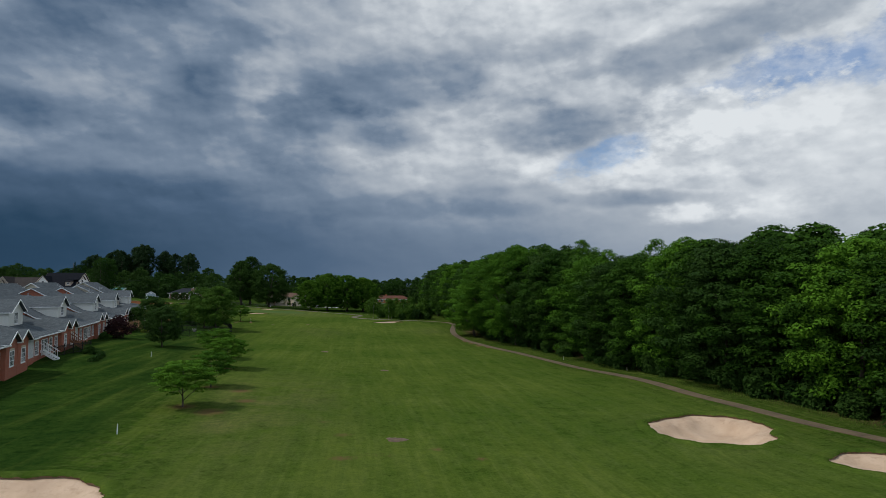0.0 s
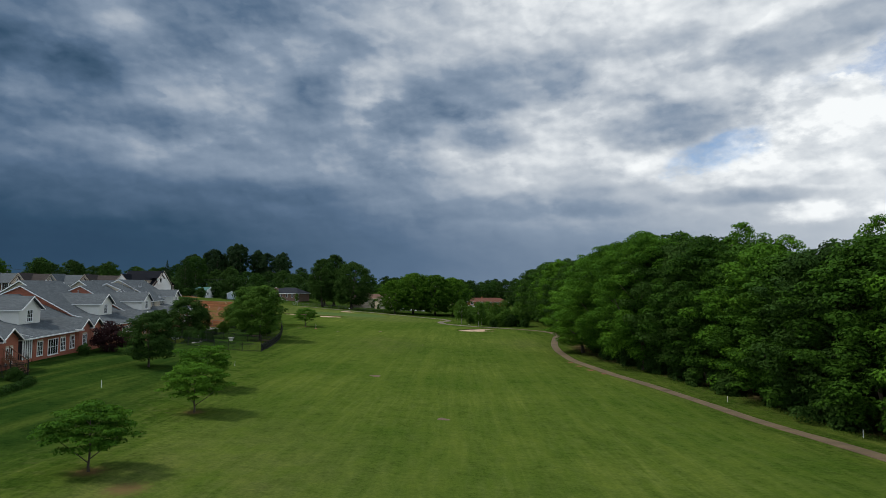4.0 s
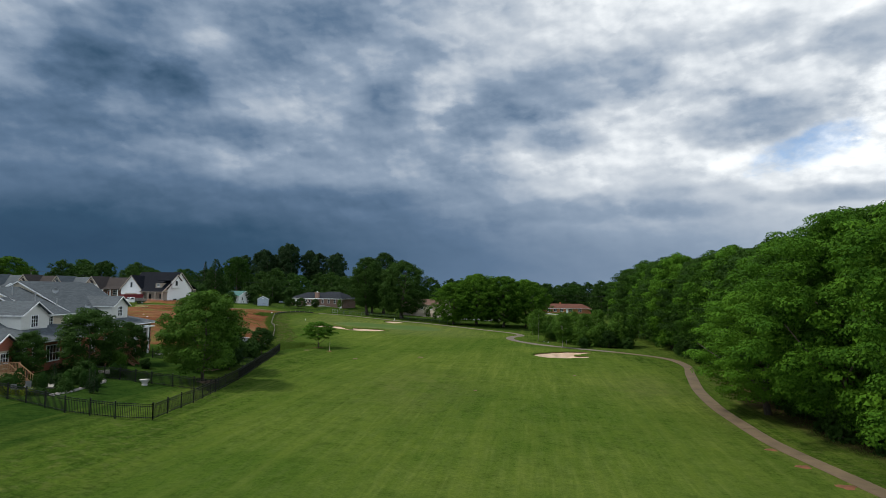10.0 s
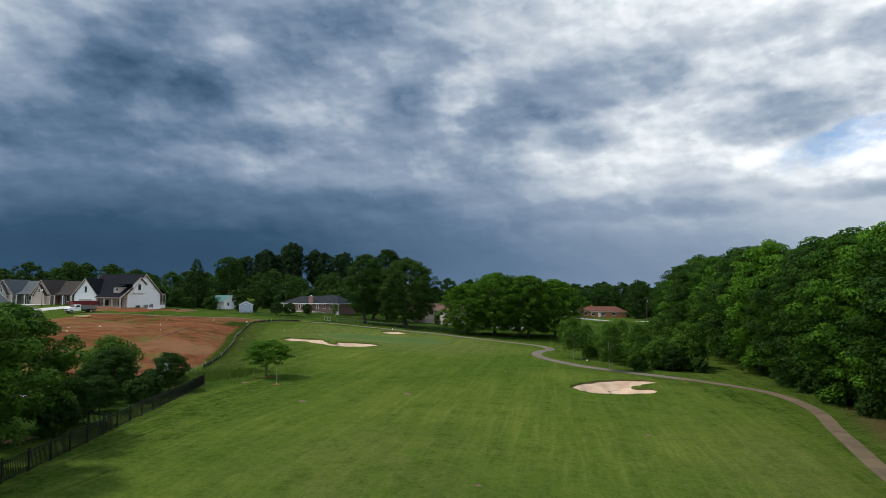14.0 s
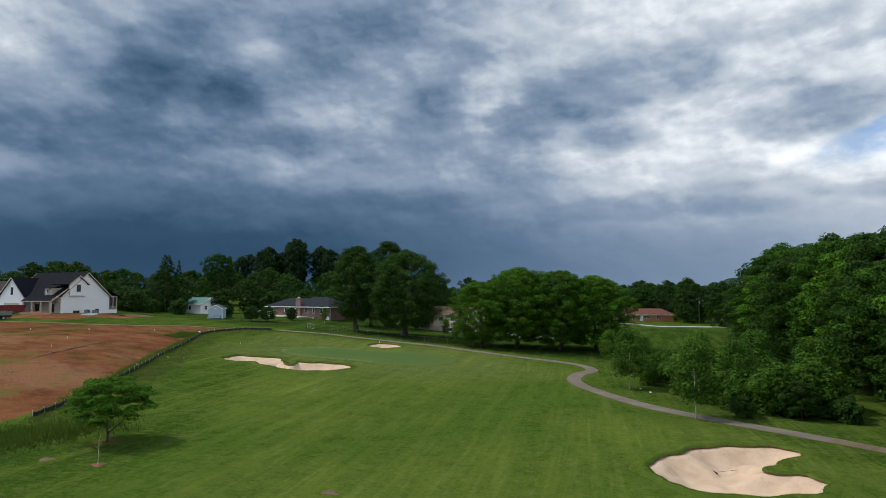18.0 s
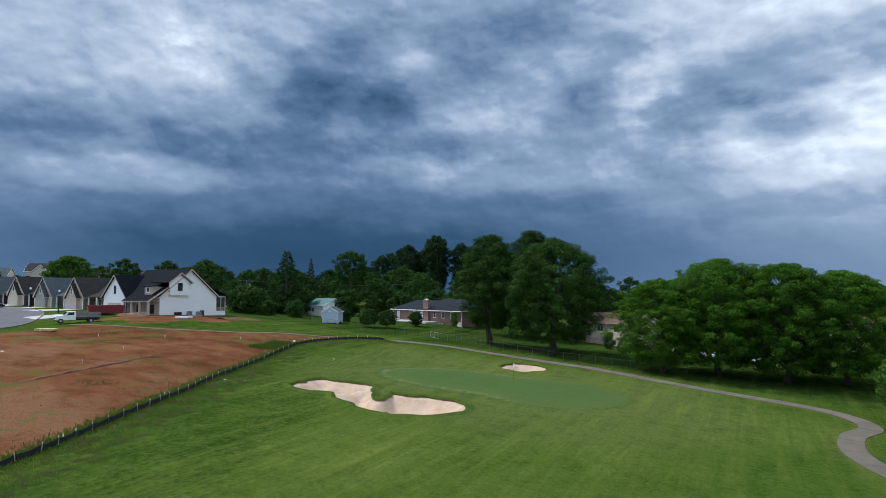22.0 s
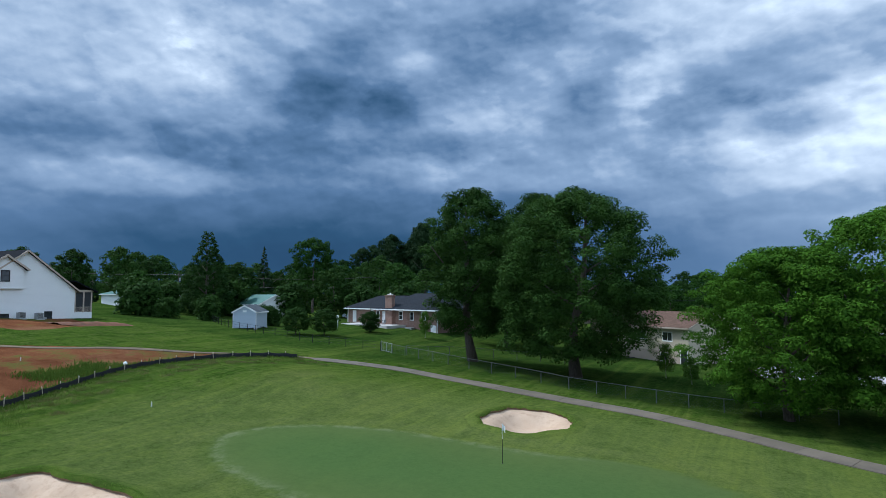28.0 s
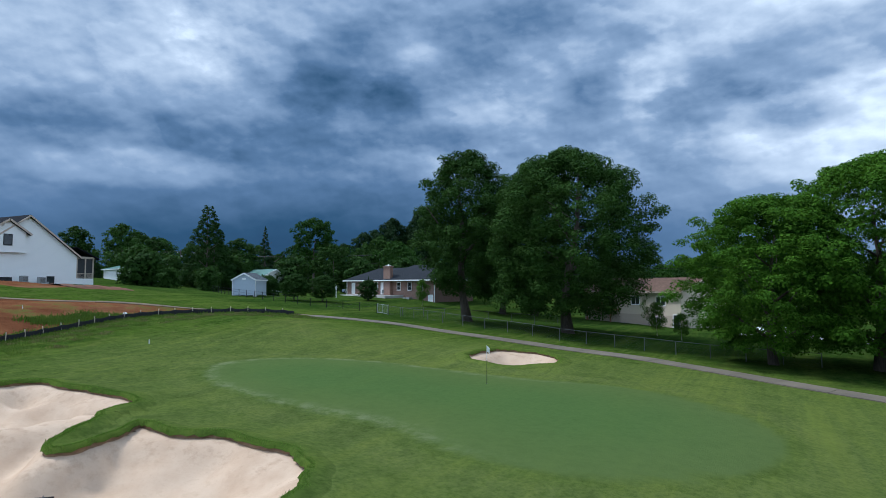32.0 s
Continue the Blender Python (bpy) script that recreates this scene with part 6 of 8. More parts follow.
    for k in range(vents):
        u, v, hz = -6.5 + k * 1.7, a1 + 1.2 + k * 2.1, ((8.4, 7.5, 6.6) if tall else (6.9, 6.1, 5.2))[k % 3]
        part("vent_pipe", Build().tube([(u, v, hz), (u, v, hz + 1.5)], [0.08, 0.08], 8).tube([(u, v, hz + 1.5), (u, v, hz + 1.62)], [0.14, 0.14], 8), M["steel"], top)
    gut = Build().bar((eave[0] + 0.05, a1 - 0.3, -1.0), (eave[0] + 0.05, a1 - 0.3, eave[1]), 0.09)
    part("downspout", gut, M["white"], top)
    return top


townhouse(-47.6, 71.9, 22.0, "brick", "siding", vents=1)
townhouse(-51.8, 93.6, 22.1, "brick", "siding", vents=2)
townhouse(-55.8, 115.4, 23.8, "brick", "siding", vents=1)
townhouse(-59.9, 138.9, 20.6, "brick", "siding", vents=3)
townhouse(-63.6, 159.2, 22.0, "brick", "siding", vents=3, tall=True)


def end_house(x, y):
    """The last house of the row: a dormer, a side wing and a white pergola."""
    turn = 10.3
    top = thing("townhouse", x, y, 4.0, turn, "end townhouse with beige siding, grey roof and white pergola", "house", "row of brick townhouses")
    ring = lambda v: [(-20, v, -1.6), (-2.2, v, -1.6), (-2.2, v, 6.3), (-8.8, v, 10.5), (-20, v, 4.6)]
    part("upper_wall", Build().hexa(ring(-7.85), ring(4.6)), M["siding_beige"], top)
    slab(top, (-8.8, 10.5), (-1.75, 6.05), -8.2, 4.9, "shingle", (True, True), True)
    slab(top, (-20.4, 4.4), (-8.8, 10.5), -8.2, 4.9, "shingle", (True, True))
    small_gable(top, 0.0, -8.0, 0.0, 5.0, 3.0, 8.35, 0.56, "siding")
    window(top, 0.0, 0.0, 5.35, 1.3, 1.45, "+x", (2, 2))
    part("garden_wall", Build().box(-2.3, -7.8, -1.6, 3.0, 4.6, 4.0), M["brick"], top)
    slab(top, (-2.2, 5.2), (4.0, 4.1), -8.1, 4.9, "shingle", (True, True), True)
    for v in (-5.5, -4.2, -2.9):
        window(top, -2.2, v, 5.1, 0.75, 0.95, "+x", (1, 2))
    for v in (-5.0, -1.0, 2.6):
        window(top, 3.0, v, 1.7, 1.5, 1.5, "+x", (2, 2))
    part("screen", Build().box(3.01, 1.0, 1.4, 3.03, 4.4, 3.8), M["glass"], top)
    p = part("pergola", Build().bar((4.4, -4.2, 3.6), (4.4, 0.6, 3.6), 0.12, 0.2).bar((3.2, -4.2, 3.6), (3.2, 0.6, 3.6), 0.12, 0.2), M["white"], top, "white timber pergola over the patio")
    for i in range(11):
        v = -4.0 + i * 0.44
        part("rafter", Build().bar((2.9, v, 3.76), (5.4, v, 3.76), 0.06, 0.16), M["white"], p)
    for u, v in ((4.4, -4.0), (4.4, 0.4)):
        part("column", Build().tube([(u, v, -0.6), (u, v, 3.5)], [0.17, 0.15], 12), M["white"], p)
    return top


end_house(-67.8, 180.8)


def back_rows():
    """The second row of townhouses beyond, roofs only just in sight."""
    for x, y, z, w in ((-98, 178, 14.6, 13), (-97, 197, 14.8, 12), (-104, 214, 15.0, 12)):
        t = thing("townhouse", x, y, 6.0, 0, "brick and siding house with a grey shingle roof beyond the row", "house", "row of brick townhouses")
        gable_block(t, -8, 8, -w / 2, w / 2, -1, 3.2, z - 6.5, "y", "siding", "shingle", 0.5, "siding_beige")
        window(t, 8, 0, 0.9, 1.4, 1.3, "+x", (1, 2))
        window(t, 8, -4, 0.9, 1.0, 1.3, "+x", (1, 2))
        window(t, 0, -w / 2, 3.6, 1.0, 1.2, "-y", (1, 2))


back_rows()

# decks on the lawn side
deck(-57.4, -54.3, 141.6, 147.2, 5.2, "wood_pale", "pale new timber deck with a stair and railing", "e", "sne")
deck(-56.2, -53.2, 130.2, 135.4, 5.2, "wood", "red-brown timber deck with a steep stair", "e", "sne")
deck(-52.6, -48.9, 98.4, 102.6, 6.4, "wood", "dark timber deck on red brick posts", "e", "sne")
deck(-51.4, -47.6, 87.2, 91.0, 6.2, "white", "white railed porch deck with a white stair", "e", "sne")
deck(-60.4, -56.6, 163.0, 167.4, 4.9, "wood", "timber deck behind the garden trees", "e", "sne")


def white_house():
    t = thing("farmhouse", -123.2, 280.6, 9.0, 0, "new white siding house with black shingle roof and tall gable", "house")
    t.matrix_basis = t.matrix_basis @ Matrix.Diagonal((0.88, 1.04, 1, 1))
    gable_block(t, -16, 0, 0, 13.9, -1.0, 4.4, 9.9, "x", "siding_white", "shingle_black", 0.5, trim="siding_tan", at=7.0)
    # projecting upper bay on the gable
    part("upper_bay", Build().box(0.0, 1.9, 4.6, 0.5, 6.5, 7.4), M["siding_white"], t)
    g = Build().hexa([(-4.0, 1.9, 7.4), (-4.0, 6.5, 7.4), (-4.0, 4.2, 9.0)], [(0.497, 1.9, 7.4), (0.497, 6.5, 7.4), (0.497, 4.2, 9.0)])
    part("upper_gable", g, M["siding_white"], t)
    for sg in (-1, 1):
        lo = [(-5, 4.2 + sg * 2.9, 7.05), (0.95, 4.2 + sg * 2.9, 7.05), (0.95, 4.2, 9.1), (-5, 4.2, 9.1)]
        s = part("upper_roof", Build().hexa(lo, [(p[0], p[1], p[2] + 0.16) for p in lo]), M["shingle_black"], t)
        part("trim", Build().bar((0.98, 4.2 + sg * 2.9, 7.1), (0.98, 4.2, 9.15), 0.05, 0.26), M["siding_tan"], s)
    window(t, 0.5, 4.2, 5.6, 0.95, 1.4, "+x", (0, 1), "black")
    part("bay_sill", Build().box(0, 1.8, 4.5, 0.55, 6.6, 4.62), M["white"], t)
    window(t, 0.0, 4.2, 0.0, 1.6, 0.9, "+x", (1, 0), "black")
    window(t, 0.0, 10.2, 0.0, 0.9, 1.1, "+x", (0, 0), "black")
    for y in (5.8, 8.7):
        part("cooling_unit", Build().box(0.3, y, -0.6, 1.1, y + 0.8, 0.35), M["steel"], t, "grey outdoor cooling unit")
    # low front roof with a small dormer
    lo = [(-9.5, -2.6, 3.2), (-0.2, -2.6, 3.2), (-0.2, 3.4, 6.95), (-9.5, 3.4, 6.95)]
    part("front_roof", Build().hexa(lo, [(p[0], p[1], p[2] + 0.2) for p in lo]), M["shingle_black"], t)
    part("trim", Build().bar((-0.17, -2.6, 3.26), (-0.17, 3.4, 7.0), 0.06, 0.3).bar((-9.5, -2.62, 3.26), (-0.2, -2.62, 3.26), 0.06, 0.22), M["siding_tan"], t)
    part("dormer", Build().box(-4.6, -0.6, 4.4, -2.2, 2.6, 6.3), M["siding_tan"], t)
    lo = [(-5.0, -0.9, 6.25), (-1.8, -0.9, 6.25), (-1.8, 3.6, 7.4), (-5.0, 3.6, 7.4)]
    part("dormer_roof", Build().hexa(lo, [(p[0], p[1], p[2] + 0.15) for p in lo]), M["shingle_black"], t)
    window(t, -3.4, -0.6, 5.2, 0.9, 0.8, "-y", (1, 0))
    part("porch_wall", Build().box(-9.5, -0.06, 0, -0.2, -0.02, 3.2), M["siding_tan"], t)
    for x in (-8.9, -6.2, -3.4, -0.5):
        part("porch_post", Build().box(x - 0.18, -2.5, -0.4, x + 0.18, -2.14, 3.25), M["siding_tan"], t)
    part("porch_floor", Build().box(-9.4, -2.6, -0.9, -0.2, -0.06, 0.1), M["drive"], t)
    railing(t, (-6.0, -2.4), (-0.6, -2.4), 0.1, "siding_tan")
    for x in (-7.4, -2.6):
        window(t, x, -0.06, 0.9, 1.1, 1.6, "-y", (1, 1), "black")
    # garage wing
    gable_block(t, -18.2, -9.8, -1.4, 6.0, -1.0, 4.2, 8.6, "y", "siding_white", "shingle_black", 0.4, trim="siding_tan")
    window(t, -14.0, -1.4, 4.9, 0.55, 1.5, "-y", (0, 1), "black")
    door(t, -14.0, -1.4, 0.2, 4.8, 2.7, "-y", "siding_tan", "garage_door", 4)
    part("corner_post", Build().box(-9.85, -1.42, -0.5, -9.7, -1.27, 4.1), M["black"], t)
    # screened porch at the far end
    part("porch_base", Build().box(-5.5, 13.9, -1.0, -0.05, 16.6, 0.9), M["siding_white"], t)
    lo = [(-6, 13.7, 5.6), (0.5, 13.7, 5.6), (0.5, 17.2, 3.9), (-6, 17.2, 3.9)]
    part("porch_roof", Build().hexa(lo, [(p[0], p[1], p[2] + 0.18) for p in lo]), M["shingle_black"], t)
    for y in (14.0, 15.3, 16.5):
        part("porch_post", Build().box(-0.22, y - 0.09, 0.9, -0.04, y + 0.09, 4.2), M["siding_tan"], t)
    railing(t, (-0.1, 14.0), (-0.1, 16.5), 0.9, "siding_tan", 0.8)
    # the porch's dim inside is painted: darker back wall, near-black sheet in front
    part("porch_back", Build().box(-3.4, 13.95, 0.9, -3.2, 16.6, 4.3), M["siding_olive"], t)
    part("porch_side", Build().box(-3.2, 16.5, 0.9, -0.3, 16.6, 1.0).box(-3.2, 16.5, 3.9, -0.1, 16.6, 4.2), M["siding_tan"], t)
    part("porch_screen", Build().box(-0.16, 14.1, 0.95, -0.14, 16.4, 4.1), M["screen"], t)
    part("porch_beam", Build().box(-0.25, 13.9, 4.0, 0.05, 16.8, 4.35), M["siding_tan"], t)


white_house()


def street_house(x, y, wall, roof, brick, turn, label):
    """A house on the street with a front gable over a double garage."""
    t = thing("street_house", x, y, ground_z(x, y), turn, label, "house", "houses along the street")
    gable_block(t, -6.6, 6.6, 0, 12, -1.2, 3.2, 6.7, "x", brick, roof, 0.5, wall, trim="siding_tan")
    gable_block(t, -6.0, 0.2, -3.0, 6, -1.2, 3.0, 7.0, "y", brick, roof, 0.4, wall, trim="siding_tan")
    gable_block(t, -4.6, -1.2, -3.8, 2, -1.2, 2.9, 5.6, "y", wall, roof, 0.35, wall, trim="siding_tan")
    window(t, -2.9, -3.8, 3.5, 0.6, 1.0, "-y", (0, 1))
    door(t, -4.9, -3.03, 0.0, 2.3, 2.3, "-y", "siding_tan", "garage_door", 4)
    door(t, -1.2, -3.03, 0.0, 2.3, 2.3, "-y", "siding_tan", "garage_door", 4)
    window(t, 3.8, 0, 0.9, 1.6, 1.5, "-y", (1, 1))
    door(t, 1.6, 0, 0.1, 1.0, 2.1, "-y", "wood", "door", 3)
    part("entry_roof", Build().hexa([(0.4, -2.4, 2.7), (6.4, -2.4, 2.7), (6.4, 0.2, 3.6), (0.4, 0.2, 3.6)], [(0.4, -2.4, 2.85), (6.4, -2.4, 2.85), (6.4, 0.2, 3.75), (0.4, 0.2, 3.75)]), M[roof], t)
    for px in (0.7, 3.4, 6.1):
        part("porch_post", Build().box(px - 0.12, -2.3, -0.6, px + 0.12, -2.06, 2.75), M["white"], t)
    window(t, 6.6, 4, 0.9, 1.2, 1.4, "+x", (1, 1))


street_house(-148.5, 283.5, "siding_tan", "shingle_brown", "brick_brown", 2, "brown brick house with a dark roof and front gable garage")
street_house(-163.0, 285.0, "siding_olive", "shingle", "siding_olive", 3, "grey-green siding house with front gable garage")
street_house(-178.0, 287.0, "siding_beige", "shingle_brown", "brick_dark", 4, "dark brick house with beige gables over the garage")
street_house(-193.5, 289.0, "siding_beige", "shingle", "brick_dark", 4, "dark brick house with tan gables over the garage")
street_house(-209.0, 291.5, "siding_beige", "shingle_brown", "siding", 5, "beige siding house with dark roof at the street end")
street_house(-224.5, 294.0, "siding", "shingle", "brick_dark", 5, "dark brick house with pale gables further up the street")


def concrete_drive(x0, y0, x1, y1, width):
    line = np.array([(x0 + (x1 - x0) * k / 10, y0 + (y1 - y0) * k / 10) for k in range(11)])
    strip("driveway", line, width, M["drive"], 0.07, "pale new concrete driveway between the street and a garage", "driveway")


for x, y in ((-148.5, 283.5), (-163.0, 285.0), (-178.0, 287.0), (-193.5, 289.0), (-209.0, 291.5), (-224.5, 294.0)):
    concrete_drive(x - 2.7, y - 3.4, x - 2.7, float(np.interp(-x, -ROAD_XY[:, 0], ROAD_XY[:, 1])) + 3.6, 6.0)
concrete_drive(-135.6, 278.6, -137.0, 263.0, 5.0)


def far_house(x, y, z, w, d, h, r, wall, roof, turn, label):
    t = thing("distant_house", x, y, z, turn, label, "house", "houses on the far rise")
    gable_block(t, -w / 2, w / 2, -d / 2, d / 2, -5.0, h, h + r, "x", wall, roof, 0.4)
    gable_block(t, -w * 0.3, w * 0.05, -d / 2 - 1.5, 0, -5.0, h, h + r * 0.8, "y", wall, roof, 0.3)
    for k in range(4):
        window(t, -w * 0.4 + k * w * 0.27, -d / 2, 1.0, 1.1, 1.4, "-y", (1, 1))


far_house(-342, 385, 19.5, 20, 10, 5, 4.0, "siding_tan", "shingle_brown", 40, "tan house with dormers far off on a rise")
far_house(-360, 366, 17.0, 18, 10, 5, 4.0, "siding", "shingle", 40, "grey house far off on a rise")
far_house(-322, 404, 17.6, 16, 10, 4.5, 4.0, "brick_brown", "shingle_brown", 42, "brown brick house far off on a rise")


def bungalow():
    t = thing("bungalow", -90.5, 332.5, 7.2, -20, "long brown brick bungalow with a dark hipped roof", "house")
    part("wall", Build().box(-12.5, 0, -1.8, 14, 9, 2.55), M["brick_brown"], t)
    hip_roof(t, -12.5, 6, 0, 9, 2.55, 4.9, "shingle_slate", 0.6)
    hip_roof(t, -2, 14, -0.4, 9.4, 2.56, 5.3, "shingle_slate", 0.6)
    c = part("chimney", Build().box(0.6, -0.75, -0.5, 2.5, 0.0, 5.0).box(0.5, -0.85, 5.0, 2.6, 0.1, 5.2), M["brick_brown"], t)
    part("chimney_cap", Build().box(1.0, -0.6, 5.2, 2.1, -0.1, 5.32).box(1.45, -0.4, 5.3, 1.65, -0.2, 5.55), M["white"], c)
    for x, w in ((-4.4, 0.9), (-2.6, 0.9), (4.2, 0.85), (7.3, 0.85), (10.4, 0.85)):
        window(t, x, 0, 0.9, w, 1.3, "-y", (0, 1))
    door(t, -10.2, 0, 0, 0.95, 2.1, "-y", "white", "door", 2)
    door(t, -0.6, 0, 0, 0.95, 2.1, "-y", "white", "door", 2)
    door(t, 12.9, 0, -1.7, 1.0, 1.7, "-y", "white", "cellar_door", 2)
    part("downspout", Build().box(13.85, -0.1, -1.7, 13.98, 0.02, 2.5), M["white"], t)
    part("downspout", Build().box(-12.5, -0.1, -1.0, -12.37, 0.02, 2.5), M["white"], t)
    part("terrace", Build().box(-8.5, -4.2, -0.9, 5.6, -0.02, -0.08), M["drive"], t, "pale concrete terrace slab")
    for x in (6.6, 7.6):
        part("cooling_unit", Build().box(x, -1.1, -1.7, x + 0.85, -0.3, -0.4), M["steel"], t, "grey outdoor cooling unit")


bungalow()


def beige_house():
    t = thing("split_house", -46.5, 329.5, 2.9, -34, "beige siding split-level house with a brown shingle roof", "house")
    gable_block(t, -8.5, 10, 0, 9, -1.0, 5.2, 6.9, "x", "siding_beige", "shingle_red", 0.6, trim="siding_tan")
    part("base_band", Build().box(-8.6, -0.06, -1.0, 10.06, 0.0, 1.9), M["siding_tan"], t)
    for x in (-5.5, 2.0, 6.6):
        window(t, x, 0, 3.3, 1.5, 1.1, "-y", (1, 0))
    window(t, 6.0, -0.06, 0.6, 1.1, 1.0, "-y", (0, 0))
    door(t, -3.4, 0, 2.6, 1.8, 2.1, "-y", "glass", "patio_door", 1)
    part("balcony_floor", Build().box(-6.6, -1.8, 2.3, -1.2, -0.02, 2.5), M["wood"], t)
    railing(t, (-6.6, -1.7), (-1.2, -1.7), 2.5, "wood")
    for x in (-6.4, -1.4):
        part("leg", Build().box(x - 0.08, -1.7, -1.0, x + 0.08, -1.54, 2.3), M["wood"], t)
    door(t, 9.3, -0.06, -0.1, 1.0, 2.1, "-y", "glass", "cellar_door", 1)
    part("cooling_unit", Build().box(0.2, -1.4, -0.9, 1.2, -0.5, 0.6), M["black"], t, "dark outdoor cooling unit")


beige_house()


def red_house():
    t = thing("ranch_house", 18, 438, 1.5, 0, "long orange brick ranch house with a red-brown roof", "house")
    part("wall", Build().box(-13, 0, -1.5, 13, 9, 2.5), M["brick_orange"], t)
    hip_roof(t, -13, 13, 0, 9, 2.5, 5.0, "shingle_rust", 0.7)
    for x, w in ((-10, 1.8), (-6.5, 1.6), (-3, 1.6), (2, 2.0), (7, 1.6)):
        window(t, x, 0, 0.9, w, 1.3, "-y", (1, 1))
    door(t, 0, 0, 0, 1.0, 2.1, "-y")
    part("chimney", Build().box(-4, 4, 4.4, -3, 5, 5.9), M["brick_orange"], t)
    strip("road", np.array([(-40.0, 398.0), (-10.0, 397.0), (20.0, 396.5), (50.0, 396.0), (90.0, 395.0), (130.0, 394.0)]), 6.0, M["drive"], 0.25, "pale road beyond the trees", "road")


red_house()


def green_roof_house():
    t = thing("cottage", -126, 341, ground_z(-126, 341) + 0.5, -16, "white siding cottage with a green metal roof", "house")
    gable_block(t, -8.0, 1.0, -3.8, 3.8, -2.0, 2.7, 4.6, "x", "siding_white", "roof_green", 0.4)
    for y in (-1.7, 1.7):
        window(t, 1.0, y, 0.9, 0.9, 1.2, "+x", (0, 1))
    window(t, -4.0, -3.8, 0.9, 1.0, 1.1, "-y", (0, 1))
    t2 = thing("cottage", -162, 335, ground_z(-162, 335) + 0.3, -16, "white siding outbuilding with a green roof behind shrubs", "house")
    gable_block(t2, -6, 6, -7, 7, -2, 2.5, 4.2, "x", "siding_white", "roof_green", 0.4)
    window(t2, 6, -4, 0.8, 0.9, 1.0, "+x", (0, 1))
    window(t2, 6, 3, 0.8, 0.9, 1.0, "+x", (0, 1))


green_roof_house()


def cooling_unit(x, y, turn):
    z = ground_z(x, y)
    t = thing("air_conditioner", x, y, z, turn, "pale grey outdoor air conditioner against the house wall", "air conditioner", "outdoor air conditioners")
    part("pad", Build().box(-0.55, -0.5, -0.3, 0.55, 0.5, 0.08), M["drive"], t)
    body = part("casing", Build().box(-0.42, -0.4, 0.08, 0.42, 0.4, 0.92), M["steel"], t)
    for k in range(7):
        part("louvre", Build().box(0.42, -0.36, 0.16 + k * 0.1, 0.435, 0.36, 0.2 + k * 0.1), M["black"], body)
    part("fan_grille", Build().tube([(0, 0, 0.92), (0, 0, 0.95)], [0.33, 0.33], 16), M["black"], body)


cooling_unit(-121.9, 286.8, 0)
cooling_unit(-121.9, 289.2, 0)
cooling_unit(-81.6, 331.0, -20)


def garden_shed():
    t = thing("garden_shed", -102.6, 311.0, 7.0, 22, "pale blue-grey garden shed with a gabled roof", "shed")
    gable_block(t, -2.4, 1.4, -1.2, 3.4, 0.25, 2.7, 3.7, "y", "siding_blue", "shingle", 0.15)
    for x in (-2.3, 1.3):
        for y in (-1.1, 3.3):
            part("block", Build().box(x - 0.2, y - 0.2, -1.2, x + 0.2, y + 0.2, 0.26), M["drive"], t)
    part("corner_trim", Build().box(1.36, -1.24, 0.25, 1.44, -1.16, 2.68), M["white"], t)
    part("corner_trim", Build().box(-2.44, -1.24, 0.25, -2.36, -1.16, 2.68), M["white"], t)
    part("vent", Build().box(-0.8, -1.26, 2.75, -0.2, -1.2, 3.05), M["white"], t)


garden_shed()


# ---- fences ----
def metal_fence(line, label, fine=0):
    """A black metal yard fence: posts, rails and pickets; the first panels carry single pickets."""
    top = thing("yard_fence", 0, 0, 0, 0, label, "fence", "black yard fences")
    post = Build().box(-0.04, -0.04, -0.3, 0.04, 0.04, 1.42).box(-0.055, -0.055, 1.42, 0.055, 0.055, 1.47).mesh("post", M["black"])
    picket = Build().box(-0.012, -0.012, 0.06, 0.012, 0.012, 1.32).mesh("picket", M["black"])
    made = 0
    for (ax, ay), (bx, by) in zip(line[:-1], line[1:]):
        ln = math.hypot(bx - ax, by - ay)
        n = max(1, round(ln / 2.4))
        for i in range(n):
            x0, y0, x1, y1 = ax + (bx - ax) * i / n, ay + (by - ay) * i / n, ax + (bx - ax) * (i + 1) / n, ay + (by - ay) * (i + 1) / n
            z0, z1 = ground_z(x0, y0), ground_z(x1, y1)
            part("post", post, None, top, m=pose(x0, y0, z0))
            for h in (0.18, 1.12, 1.3):
                part("rail", Build().bar((x0, y0, z0 + h), (x1, y1, z1 + h), 0.035, 0.045), M["black"], top)
            k = int(ln / n / 0.14)
            rest = Build()
            for q in range(1, k):
                f = q / k
                p = (x0 + (x1 - x0) * f, y0 + (y1 - y0) * f, z0 + (z1 - z0) * f)
                if made < fine:
                    part("picket", picket, None, top, m=pose(*p))
                    made += 1
                else:
                    rest.box(p[0] - 0.013, p[1] - 0.013, p[2] + 0.06, p[0] + 0.013, p[1] + 0.013, p[2] + 1.32)
            if rest.f:
                part("picket_run", rest, M["black"], top)["kind"] = "stuff"
    part("post", post, None, top, m=pose(*line[-1], ground_z(*line[-1])))


metal_fence([(-34.2, 139.3), (-37.0, 138.4), (-41.5, 138.2), (-51.0, 140.5)], "black metal picket fence across the lawn corner", 110)
metal_fence([(-34.2, 139.3), (-35.0, 147), (-37.5, 161), (-42.4, 180), (-47.8, 197.5)], "black metal picket fence along the rough", 180)
metal_fence([(-36.0, 153.0), (-44, 153.8), (-52.5, 155.0)], "black metal fence between two yards")
metal_fence([(-40.5, 172.0), (-48, 173.5), (-58, 175)], "black metal fence between two further yards")
metal_fence([(-45.5, 101.0), (-46.5, 92.5), (-51.0, 91.0)], "low black metal fence beside the shrub bed")


